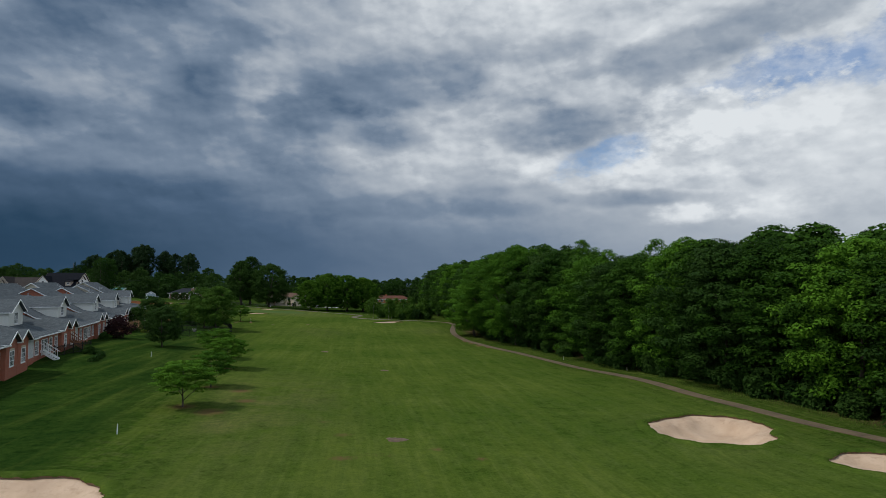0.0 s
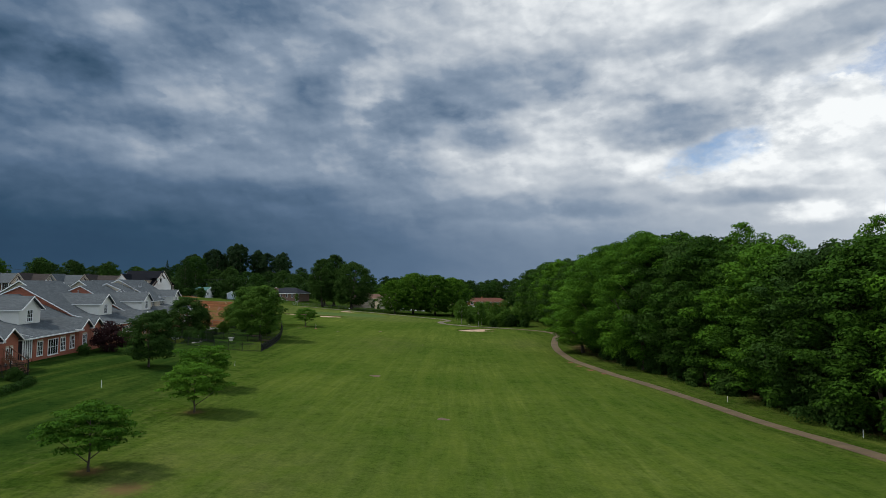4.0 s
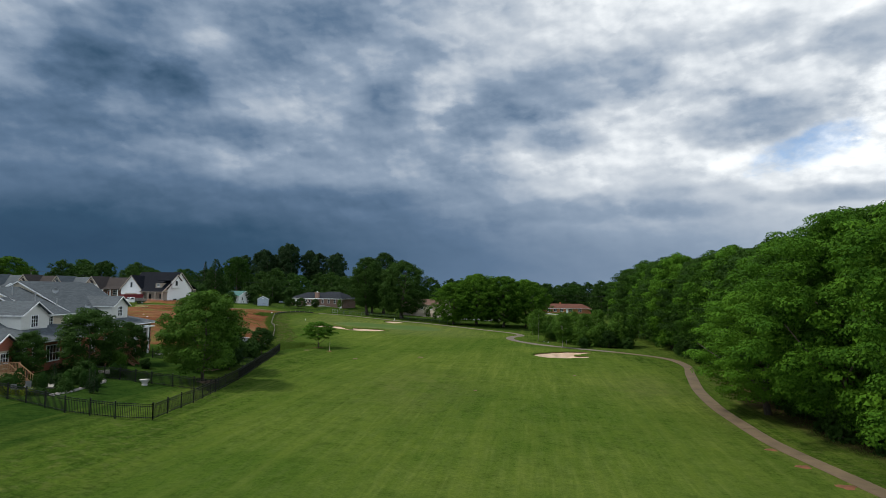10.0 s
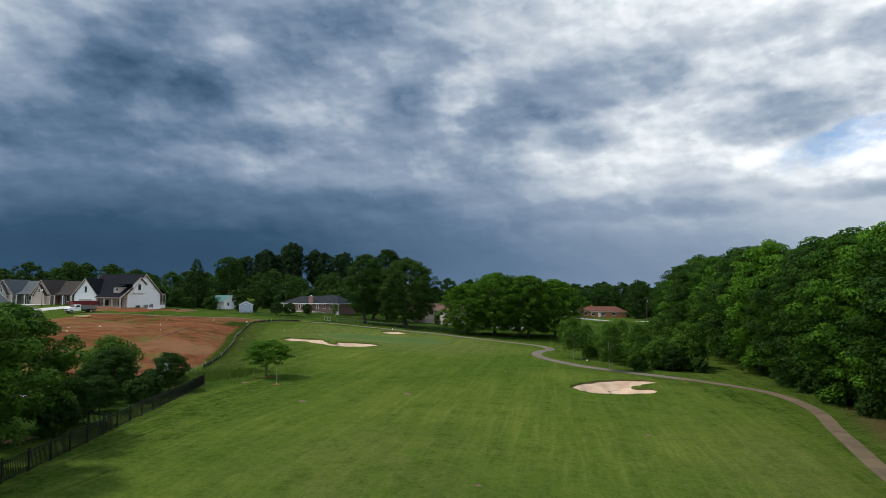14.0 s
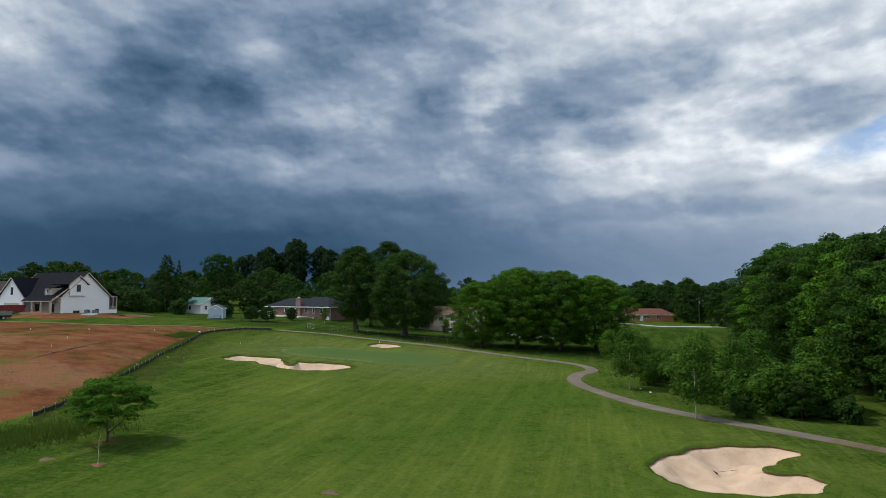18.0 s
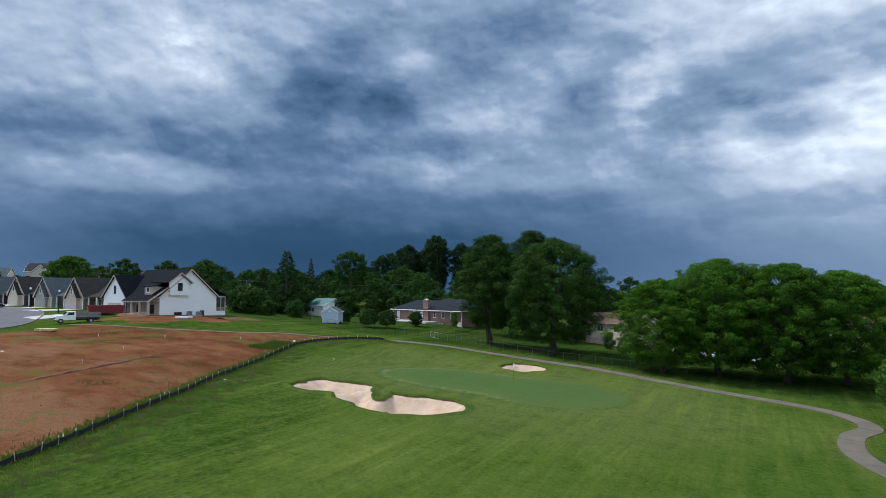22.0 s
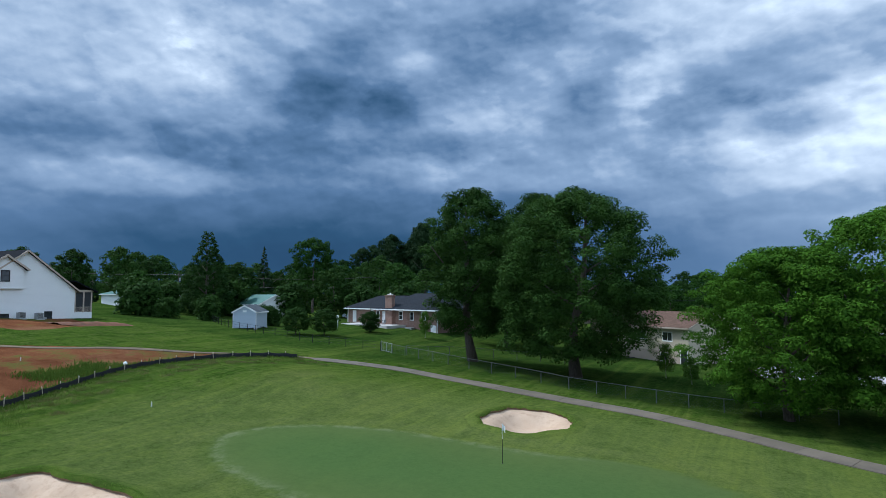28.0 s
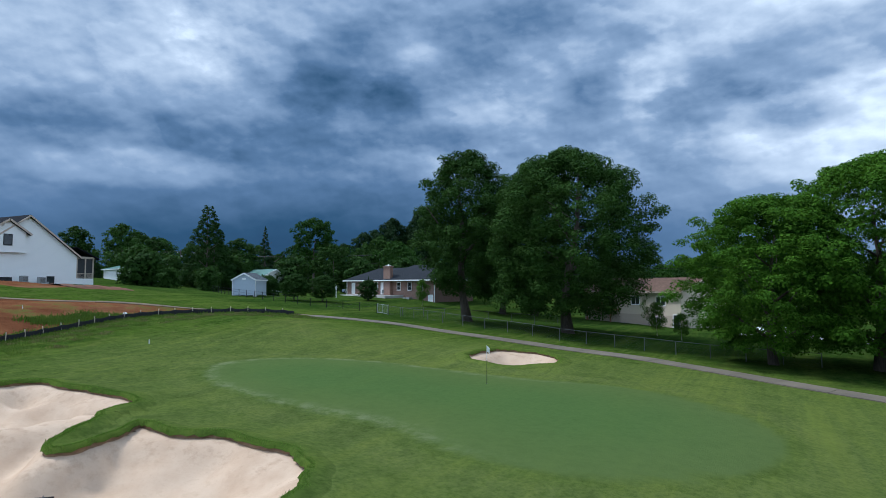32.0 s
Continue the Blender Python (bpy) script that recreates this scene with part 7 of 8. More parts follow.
def chain_fence(line, tall, label, every=3.0):
    """A wire-mesh fence: round posts, a top rail and a net of thin wires."""
    top = thing("chain_link_fence", 0, 0, 0, 0, label, "fence", "chain-link fences")
    post = Build().tube([(0, 0, -0.3), (0, 0, tall)], [0.035, 0.035], 8).mesh("post", M["chain_link"])
    for (ax, ay), (bx, by) in zip(line[:-1], line[1:]):
        ln = math.hypot(bx - ax, by - ay)
        n = max(1, round(ln / every))
        for i in range(n):
            x0, y0, x1, y1 = ax + (bx - ax) * i / n, ay + (by - ay) * i / n, ax + (bx - ax) * (i + 1) / n, ay + (by - ay) * (i + 1) / n
            z0, z1 = ground_z(x0, y0), ground_z(x1, y1)
            part("post", post, None, top, m=pose(x0, y0, z0))
            a, b = Vector((x0, y0, z0)), Vector((x1, y1, z1))
            part("rail", Build().bar(a + Vector((0, 0, tall)), b + Vector((0, 0, tall)), 0.04), M["chain_link"], top)
            net = Build()
            k = int((b - a).length / 0.3)
            up = Vector((0, 0, 1))
            for q in range(-int(tall / 0.3), k):
                for sg in (1, -1):
                    f0, f1 = q / k, (q + tall / 0.3) / k
                    h0, h1 = 0.05, tall - 0.03
                    if f0 < 0:
                        h0, f0 = h0 + (h1 - h0) * (-f0) / (f1 - f0), 0
                    if f1 > 1:
                        h1, f1 = h0 + (h1 - h0) * (1 - f0) / (f1 - f0), 1
                    p0, p1 = a.lerp(b, f0) + up * (h0 if sg > 0 else tall - h0), a.lerp(b, f1) + up * (h1 if sg > 0 else tall - h1)
                    net.bar(p0, p1, 0.003)
            part("wire_mesh", net, M["chain_link"], top)["kind"] = "stuff"
    part("post", post, None, top, m=pose(*line[-1], ground_z(*line[-1])))


chain_fence([(-71.5, 304.2), (-61.5, 300.2), (-46.2, 295.4), (-35.5, 294.4), (-24.6, 295.6)], 1.15, "galvanised chain-link fence along the back gardens")
chain_fence([(-69.6, 304.6), (-63, 309.5), (-52, 314)], 1.15, "chain-link fence across a back garden")
chain_fence([(-60.5, 193.0), (-52.5, 203.5), (-58.0, 209.0), (-68.0, 203.0)], 1.3, "tall chain-link enclosure round the pump equipment")


def garden_gate():
    t = thing("garden_gate", 0, 0, 0, 0, "galvanised wire garden gate in the chain-link fence", "gate")
    a, b = (-73.8, 305.2), (-71.6, 304.3)
    za, zb = ground_z(*a), ground_z(*b)
    f = Build().bar((*a, za + 0.1), (*b, zb + 0.1), 0.05).bar((*a, za + 1.2), (*b, zb + 1.2), 0.05).bar((*a, za), (*a, za + 1.3), 0.07).bar((*b, zb), (*b, zb + 1.3), 0.07)
    m = ((a[0] + b[0]) / 2, (a[1] + b[1]) / 2)
    f.bar((*m, (za + zb) / 2 + 0.1), (*m, (za + zb) / 2 + 1.2), 0.05)
    part("gate_frame", f, M["steel"], t)
    net = Build()
    for i in range(1, 14):
        q = i / 14
        x, y, z = a[0] + (b[0] - a[0]) * q, a[1] + (b[1] - a[1]) * q, za + (zb - za) * q
        net.bar((x, y, z + 0.1), (x, y, z + 1.2), 0.008)
    part("wire_mesh", net, M["steel"], t)


garden_gate()


def dark_wire_fence():
    top = thing("garden_fence", 0, 0, 0, 0, "dark thin wire fence along the back gardens", "fence")
    line = [(-74, 305.3), (-84, 303.8), (-95, 306), (-104, 308.5), (-112, 313), (-121, 319), (-132, 326)]
    post = Build().box(-0.03, -0.03, -0.2, 0.03, 0.03, 1.15).mesh("post", M["black"])
    for (ax, ay), (bx, by) in zip(line[:-1], line[1:]):
        n = 4
        for i in range(n):
            x, y = ax + (bx - ax) * i / n, ay + (by - ay) * i / n
            x1, y1 = ax + (bx - ax) * (i + 1) / n, ay + (by - ay) * (i + 1) / n
            part("post", post, None, top, m=pose(x, y, ground_z(x, y)))
            w = Build()
            for h in (0.3, 0.7, 1.08):
                w.bar((x, y, ground_z(x, y) + h), (x1, y1, ground_z(x1, y1) + h), 0.02)
            part("wire", w, M["black"], top)


dark_wire_fence()


def silt_fence():
    """Black cloth on wooden stakes round the foot of the graded lots."""
    top = thing("silt_fence", 0, 0, 0, 0, "sagging black silt cloth on pale wooden stakes", "fence")
    pts = spline(SILT_LINE, 0.6)
    zs = height(pts[:, 0], pts[:, 1])
    stake = Build().box(-0.03, -0.03, -0.3, 0.03, 0.03, 0.68).mesh("stake", M["stake"])
    step = 3
    for i in range(0, len(pts) - 1, step):
        seg = list(range(i, min(i + step, len(pts) - 1) + 1))
        b = Build()
        for k in seg:
            sag = 0.1 * math.sin(math.pi * (k - i) / step)
            for w, h in ((0.02, -0.1), (0.03, 0.24), (0.0, 0.5 - sag)):
                b.v.append((pts[k][0] + w, pts[k][1] - w, zs[k] + h))
            for w, h in ((-0.03, 0.5 - sag), (-0.02, -0.1)):
                b.v.append((pts[k][0] + w, pts[k][1] - w, zs[k] + h))
        for q in range(len(seg) - 1):
            for r in range(4):
                b.f.append((q * 5 + r, q * 5 + 5 + r, q * 5 + 6 + r, q * 5 + 1 + r))
        part("cloth", b, M["cloth"], top)
        tilt = random.uniform(-6, 6)
        part("stake", stake, None, top, m=pose(pts[i][0], pts[i][1], zs[i], tilt, random.uniform(-5, 5), random.uniform(0, 90)))


silt_fence()


# ---- golf things ----
def flagstick():
    x, y = -43.0, 270.4
    z = ground_z(x, y)
    t = thing("flagstick", x, y, z, 0, "black and white golf flagstick with a white flag", "flag")
    p = Build().tube([(0, 0, -0.15), (0, 0, 1.35)], [0.016, 0.014], 8)
    part("lower_stick", p, M["black"], t)
    part("upper_stick", Build().tube([(0, 0, 1.35), (0, 0, 2.2)], [0.014, 0.012], 8), M["white"], t)
    f = Build()
    n = 8
    for i in range(n + 1):
        u = i / n
        wx, wy = 0.2 * u, 0.06 * math.sin(u * 5.0)
        f.v += [(wx, wy, 2.16 - 0.1 * u), (wx, wy, 1.84 - 0.12 * u), (wx, wy + 0.006, 1.84 - 0.12 * u), (wx, wy + 0.006, 2.16 - 0.1 * u)]
    for i in range(n):
        for r in range(4):
            f.f.append((i * 4 + r, i * 4 + 4 + r, i * 4 + 4 + (r + 1) % 4, i * 4 + (r + 1) % 4))
    part("flag", f, M["white"], t)
    part("cup", Build().tube([(0, 0, -0.1), (0, 0, 0.005)], [0.054, 0.054], 12), M["black"], t)


flagstick()


def white_stake(x, y, tall=1.0):
    t = thing("marker_stake", x, y, ground_z(x, y), 0, "thin white boundary stake in the grass", "stake", "boundary stakes")
    part("stake", Build().box(-0.025, -0.025, -0.2, 0.025, 0.025, 0.75 * tall).box(-0.014, -0.014, 0.75 * tall, 0.014, 0.014, 0.8 * tall), M["white"], t)


for x, y in ((-24.4, 52.6), (-31.8, 121.0), (-36.5, 98.5), (-67.5, 238.0), (-61.5, 224.5), (-70.0, 268.5), (32.6, 94.0), (29.0, 112.0), (-98.0, 262.0), (-104.0, 255.0), (-90.0, 270.0), (-91.0, 250.0), (-84.0, 240.0)):
    white_stake(x, y, 0.45 if x < -60 else 0.9)


def bare_patch(x, y, r, mat="soil"):
    """A low mound of bare earth with a broken rim."""
    b = Build()
    b.v.append((0, 0, 0.06))
    n = 20
    for ring, h in ((0.55, 0.07), (1.0, -0.03)):
        for i in range(n):
            a = 2 * math.pi * i / n
            k = r * ring * (1 + 0.22 * math.sin(3 * a + x) + random.uniform(-0.12, 0.12))
            b.v.append((k * math.cos(a) * 1.25, k * math.sin(a), h + random.uniform(-0.015, 0.015)))
    for i in range(n):
        j = (i + 1) % n
        b.f.append((0, 1 + i, 1 + j))
        b.f.append((1 + i, 1 + n + i, 1 + n + j, 1 + j))
    ob = part("bare_patch", b, M[mat], smooth=True)
    ob.matrix_basis = pose(x, y, ground_z(x, y))
    tagged(ob, "small bare brown earth patch in the turf", "earth patch", "bare patches")


for x, y, r, k in ((-13.6, 124.2, 0.75, "mulch"), (-5.1, 52.6, 0.7, "soil"), (-3.7, 97.9, 0.5, "soil"), (-22.4, 200.5, 0.5, "mulch"), (-31.5, 190.0, 0.4, "mulch"), (4.0, 186.0, 0.25, "mulch"), (-9.5, 168.0, 0.22, "mulch"), (-43.9, 200.6, 0.5, "mulch"), (-40.2, 158.5, 1.3, "mulch"), (-45.0, 167.0, 1.3, "mulch")):
    bare_patch(x, y, r, k)


def tuft_field(name, spots, tall, count, spread, mat, label, lift=0.0, w=0.05):
    """Many blades of tall grass or weeds."""
    pos, nrm = [], []
    n = count * len(spots)
    c = np.array(spots, float)
    pick = rng.integers(0, len(spots), n)
    xy = c[pick] + rng.normal(size=(n, 2)) * spread
    z = (rim_height if lift else height)(xy[:, 0], xy[:, 1])
    h = tall * rng.uniform(0.5, 1.2, n)
    a = rng.uniform(0, 2 * np.pi, n)
    lean = rng.normal(size=(n, 2)) * 0.25
    v = np.empty((n, 4, 3))
    dx, dy = np.cos(a) * w, np.sin(a) * w
    v[:, 0] = np.stack([xy[:, 0] - dx, xy[:, 1] - dy, z - 0.05], -1)
    v[:, 1] = np.stack([xy[:, 0] + dx, xy[:, 1] + dy, z - 0.05], -1)
    v[:, 2] = np.stack([xy[:, 0] + dx * 0.6 + lean[:, 0] * h * 0.5, xy[:, 1] + dy * 0.6 + lean[:, 1] * h * 0.5, z + h * 0.6], -1)
    v[:, 3] = np.stack([xy[:, 0] + lean[:, 0] * h, xy[:, 1] + lean[:, 1] * h, z + h], -1)
    me = bpy.data.meshes.new(name)
    me.vertices.add(n * 4)
    me.vertices.foreach_set("co", v.astype(np.float32).ravel())
    me.loops.add(n * 4)
    me.loops.foreach_set("vertex_index", np.arange(n * 4, dtype=np.int32))
    me.polygons.add(n)
    me.polygons.foreach_set("loop_start", np.arange(0, n * 4, 4, dtype=np.int32))
    me.update(calc_edges=True)
    me.materials.append(M[mat])
    return tagged(new(name, me), label, "weeds", kind="stuff")


_s = spline(SILT_LINE, 1.2)
tuft_field("weeds", [(p[0] - 1.0, p[1] + 0.4) for p in _s[6:]], 0.24, 150, 0.6, "weed", "tall green weeds behind the silt fence")
tuft_field("weeds", [(p[0] + 0.5, p[1] - 0.3) for p in _s], 0.2, 60, 0.3, "weed", "unmown grass along the silt fence")
tuft_field("weeds", [(-52.0 + 0.35 * k - 2 * (k % 3), 196 + 1.1 * k) for k in range(14)], 0.5, 420, 1.4, "weed", "tall green weeds round the pump enclosure")
tuft_field("weeds", [(-85 + 1.2 * math.sin(k), 270 + 0.8 * k) for k in range(9)], 0.22, 200, 0.8, "weed", "tall green weeds on the bank of the lots")
tuft_field("weeds", [(-136 - 3.2 * (k % 6), 232 + 3.0 * (k // 6)) for k in range(42)], 0.45, 300, 2.4, "weed", "tall green meadow grass beside the street")
tuft_field("grass_tufts", [(wood_edge(y) - 4.5 + rng.uniform(-1, 2.5), y) for y in np.arange(40, 225, 1.2)], 0.13, 70, 0.8, "weed", "unmown grass along the foot of the wood")

for key, tall in (("green_front", 0.09), ("approach", 0.09), ("green_back", 0.07), ("east_fairway", 0.07)):
    tuft_field("grass_tufts", RIMS[key], tall, 60, 0.07, "lip_grass", "long unmown grass hanging over a bunker lip", lift=0.4, w=0.016)
# the unmown bank between the silt fence and the apron of the green, and the rough left of the sand
_bank = [(p[0] + o * 0.85 + rng.normal() * 0.4, p[1] - o * 0.45 + rng.normal() * 0.4) for p in _s for o in (0.7, 1.6, 2.6, 3.6, 4.8, 6.0)]
_bank = [q for q in _bank if 5.5 < float(green_distance(np.array([q[0]]), np.array([q[1]]))[0]) and -96 < q[0] < -30]
tuft_field("grass_tufts", _bank, 0.1, 110, 0.5, "weed", "coarse unmown grass on the bank below the silt fence", w=0.018)
tuft_field("grass_tufts", [q for q in _bank if rng.random() < 0.5], 0.13, 130, 0.3, "dry_grass", "straw-coloured dead grass on the bank below the silt fence", w=0.016)


def bunker_rake(x, y, key, turn):
    """A rake left lying on the sand."""
    depth = BUNKERS[key][1]
    d = float(bunker_distance(np.array([x]), np.array([y]), key)[0])
    z = float(rim_height(np.array([x]), np.array([y]))[0]) - 0.24 - depth * 0.9 * float(step01(-d / 2.9))
    t = thing("bunker_rake", x, y, z, turn, "dark bunker rake lying on the pale sand", "rake", "bunker rakes")
    part("handle", Build().tube([(0, 0, 0.07), (1.7, 0, 0.22)], [0.02, 0.018], 8), M["slat"], t)
    head = part("head", Build().bar((0, -0.34, 0.07), (0, 0.34, 0.07), 0.06, 0.05), M["black"], t)
    for k in range(11):
        part("tooth", Build().bar((0, -0.32 + k * 0.064, 0.06), (0, -0.32 + k * 0.064, -0.02), 0.015), M["black"], head)


bunker_rake(-49.0, 249.2, "green_front", 134)
bunker_rake(3.0, 214.6, "approach", 15)


# ---- street things ----
def wheel(parent, x, y, r):
    tyre = part("wheel", Build().tube([(x, y - 0.13, r), (x, y + 0.13, r)], [r, r], 18), M["black"], parent)
    part("rim", Build().tube([(x, y - 0.14, r), (x, y + 0.14, r)], [r * 0.55, r * 0.55], 12), M["steel"], tyre)


def flatbed_truck():
    x, y = -124.0, 263.5
    t = thing("flatbed_truck", x, y, ground_z(x, y) + 0.02, 245, "white flatbed truck with a slatted timber bed", "truck")
    cab = Build()
    side = [(-0.2, 0.55), (2.9, 0.55), (2.9, 1.15), (2.75, 1.3), (1.6, 1.42), (1.05, 2.02), (-0.2, 2.08)]
    cab.hexa([(u, -0.98, w) for u, w in side], [(u, 0.98, w) for u, w in side])
    body = part("cab", cab, M["white"], t)
    part("windscreen", Build().hexa([(1.62, -0.85, 1.44), (1.62, 0.85, 1.44), (1.1, 0.8, 1.98), (1.1, -0.8, 1.98)], [(1.66, -0.85, 1.47), (1.66, 0.85, 1.47), (1.14, 0.8, 2.01), (1.14, -0.8, 2.01)]), M["glass"], body)
    for s in (-1, 1):
        part("side_window", Build().box(0.05, min(s * 0.975, s * 0.99), 1.45, 0.95, max(s * 0.975, s * 0.99), 1.92), M["glass"], body)
        part("headlight", Build().box(2.88, s * 0.75 - 0.15, 0.85, 2.93, s * 0.75 + 0.15, 1.05), M["glass"], body)
        part("mirror", Build().box(0.95, s * 1.02 - 0.06 + s * 0.1, 1.4, 1.1, s * 1.02 + 0.06 + s * 0.1, 1.7), M["black"], body)
    part("grille", Build().box(2.9, -0.5, 0.75, 2.94, 0.5, 1.08), M["black"], body)
    part("bumper", Build().box(2.85, -1.0, 0.42, 3.05, 1.0, 0.66), M["black"], body)
    part("chassis", Build().box(-4.0, -0.5, 0.5, 2.6, 0.5, 0.75), M["black"], t)
    bed = part("bed", Build().box(-4.1, -1.1, 0.85, -0.35, 1.1, 1.0), M["black"], t)
    for s in (-1, 1):
        for k in range(4):
            part("slat", Build().box(-4.1, s * 1.09 - 0.02, 1.05 + k * 0.22, -0.35, s * 1.09 + 0.02, 1.22 + k * 0.22), M["slat"], bed)
        for k in range(5):
            part("stanchion", Build().box(-4.05 + k * 0.9, s * 1.05 - 0.03, 0.95, -3.98 + k * 0.9, s * 1.05 + 0.03, 1.95), M["black"], bed)
    for wx in (2.05, -2.6):
        for s in (-1, 1):
            wheel(t, wx, s * 0.88, 0.42)


def dumpster():
    x, y = -132.5, 275.2
    t = thing("dumpster", x, y, ground_z(x, y), 63, "dark red open steel waste container", "dumpster")
    part("shell", Build().hexa([(-3.0, -1.15, 0.2), (3.0, -1.15, 0.2), (3.0, 1.15, 0.2), (-3.0, 1.15, 0.2)], [(-3.3, -1.2, 1.7), (3.3, -1.2, 1.7), (3.3, 1.2, 1.7), (-3.3, 1.2, 1.7)]), M["red"], t)
    for k in range(8):
        u = -2.8 + k * 0.8
        for s in (-1, 1):
            part("rib", Build().box(u, s * 1.19 - 0.05, 0.2, u + 0.12, s * 1.19 + 0.05, 1.72), M["red"], t)
    part("rim", Build().box(-3.35, -1.27, 1.7, 3.35, -1.15, 1.82).box(-3.35, 1.15, 1.7, 3.35, 1.27, 1.82), M["red"], t)
    part("load", Build().box(-3.1, -1.1, 1.4, 3.1, 1.1, 1.74), M["soil"], t)
    for u in (-2.4, 2.4):
        part("skid", Build().box(u - 0.3, -0.9, -0.1, u + 0.3, 0.9, 0.22), M["black"], t)


def car(x, y, turn, mat, label, lift=0.0, pickup=False):
    t = thing("car", x, y, ground_z(x, y) + lift, turn, label, "car", "parked cars")
    lo = [(-2.2, 0.35), (2.2, 0.35), (2.25, 0.75), (1.1, 0.95), (-2.1, 1.0), (-2.25, 0.7)]
    body = part("body", Build().hexa([(u, -0.88, w) for u, w in lo], [(u, 0.88, w) for u, w in lo]), M[mat], t)
    up = [(-1.2, 0.95), (1.15, 0.92), (0.5, 1.45), (-0.9 if pickup else -1.6, 1.48)]
    part("cabin", Build().hexa([(u, -0.75, w) for u, w in up], [(u, 0.75, w) for u, w in up]), M["glass"], body)
    part("roof", Build().box(-0.9, -0.72, 1.46, 0.5, 0.72, 1.52), M[mat], body)
    for wx in (-1.4, 1.4):
        for s in (-1, 1):
            wheel(t, wx, s * 0.8, 0.33)
    for s in (-1, 1):
        part("headlight", Build().box(2.2, s * 0.6 - 0.15, 0.62, 2.27, s * 0.6 + 0.15, 0.76), M["white"], body)


def street_lamp(x, y, tall=4.2):
    t = thing("street_lamp", x, y, ground_z(x, y), 0, "dark street lamp post with a pale globe", "lamp", "street lamps")
    part("base", Build().tube([(0, 0, -0.2), (0, 0, 0.5), (0, 0, 0.6)], [0.16, 0.14, 0.08], 10), M["black"], t)
    part("post", Build().tube([(0, 0, 0.55), (0, 0, tall)], [0.065, 0.05], 8), M["black"], t)
    part("globe", Build().tube([(0, 0, tall), (0, 0, tall + 0.12), (0, 0, tall + 0.3), (0, 0, tall + 0.48), (0, 0, tall + 0.55)], [0.08, 0.19, 0.22, 0.15, 0.03], 12), M["white"], t, "pale globe", True)


def utility_pole(x, y, tall):
    t = thing("utility_pole", x, y, ground_z(x, y), 20, "weathered wooden utility pole with a crossarm", "pole", "utility poles")
    part("pole", Build().tube([(0, 0, -0.5), (0, 0, tall)], [0.17, 0.11], 8), M["bark"], t)
    part("crossarm", Build().box(-1.1, -0.07, tall - 0.9, 1.1, 0.07, tall - 0.76), M["bark"], t)
    part("transformer", Build().tube([(0.3, 0, tall - 2.4), (0.3, 0, tall - 1.5)], [0.22, 0.22], 10), M["steel"], t)
    for u in (-1.0, 0, 1.0):
        part("insulator", Build().tube([(u, 0, tall - 0.77), (u, 0, tall - 0.55)], [0.05, 0.03], 6), M["white"], t)


def cable(a, b, sag):
    pts = [Vector(a).lerp(Vector(b), k / 12) - Vector((0, 0, sag * 4 * (k / 12) * (1 - k / 12))) for k in range(13)]
    ob = part("power_cable", Build().tube([tuple(p) for p in pts], [0.03] * 13, 4), M["black"])
    tagged(ob, "dark power cable strung between utility poles", "cable", "power cables")


flatbed_truck()
dumpster()
car(-172, 274.5, 10, "black", "black pickup parked by the street kerb", 0.1, True)
car(-190, 277, 8, "black", "dark car parked on the street", 0.1)
car(-27.5, 322, 60, "white", "white car parked behind the spreading tree")
car(-112, 352, 20, "siding_blue", "pale grey car parked beyond the garden trees")
street_lamp(-143, 272.0)
street_lamp(-166, 279.0)
POLES = [(-170, 352, 10.5), (-118, 372, 10.5), (-66, 392, 10.5), (-14, 408, 10.5), (38, 420, 10.5), (92, 432, 10.5), (-222, 332, 10.5)]
for p in POLES:
    utility_pole(*p)
for a, b in ((6, 0), (0, 1), (1, 2), (2, 3), (3, 4), (4, 5)):
    for u, dz in ((-1.0, 0.5), (1.0, 0.5), (0.0, 2.8)):
        pa, pb = POLES[a], POLES[b]
        cable((pa[0] + u, pa[1] + 0.3 * u, ground_z(*pa[:2]) + pa[2] - dz), (pb[0] + u, pb[1] + 0.3 * u, ground_z(*pb[:2]) + pb[2] - dz), 1.0)


def building_stack(x, y, turn, mat, label):
    t = thing("timber_stack", x, y, ground_z(x, y), turn, label, "timber stack")
    for k in range(4):
        for j in range(5):
            part("plank", Build().box(-1.6 + 0.08 * (k % 2), -0.6 + j * 0.25, 0.03 + k * 0.09, 1.6 + 0.08 * (k % 2), -0.38 + j * 0.25, 0.11 + k * 0.09), M[mat], t)


building_stack(-113.5, 252.8, 20, "yellow", "stack of yellow and white boards on the clay")
building_stack(-112.5, 277.5, 5, "white", "flat stack of white boards on the grass")
building_stack(-128.0, 277.5, 40, "wood_pale", "stack of pale timber in front of the house")


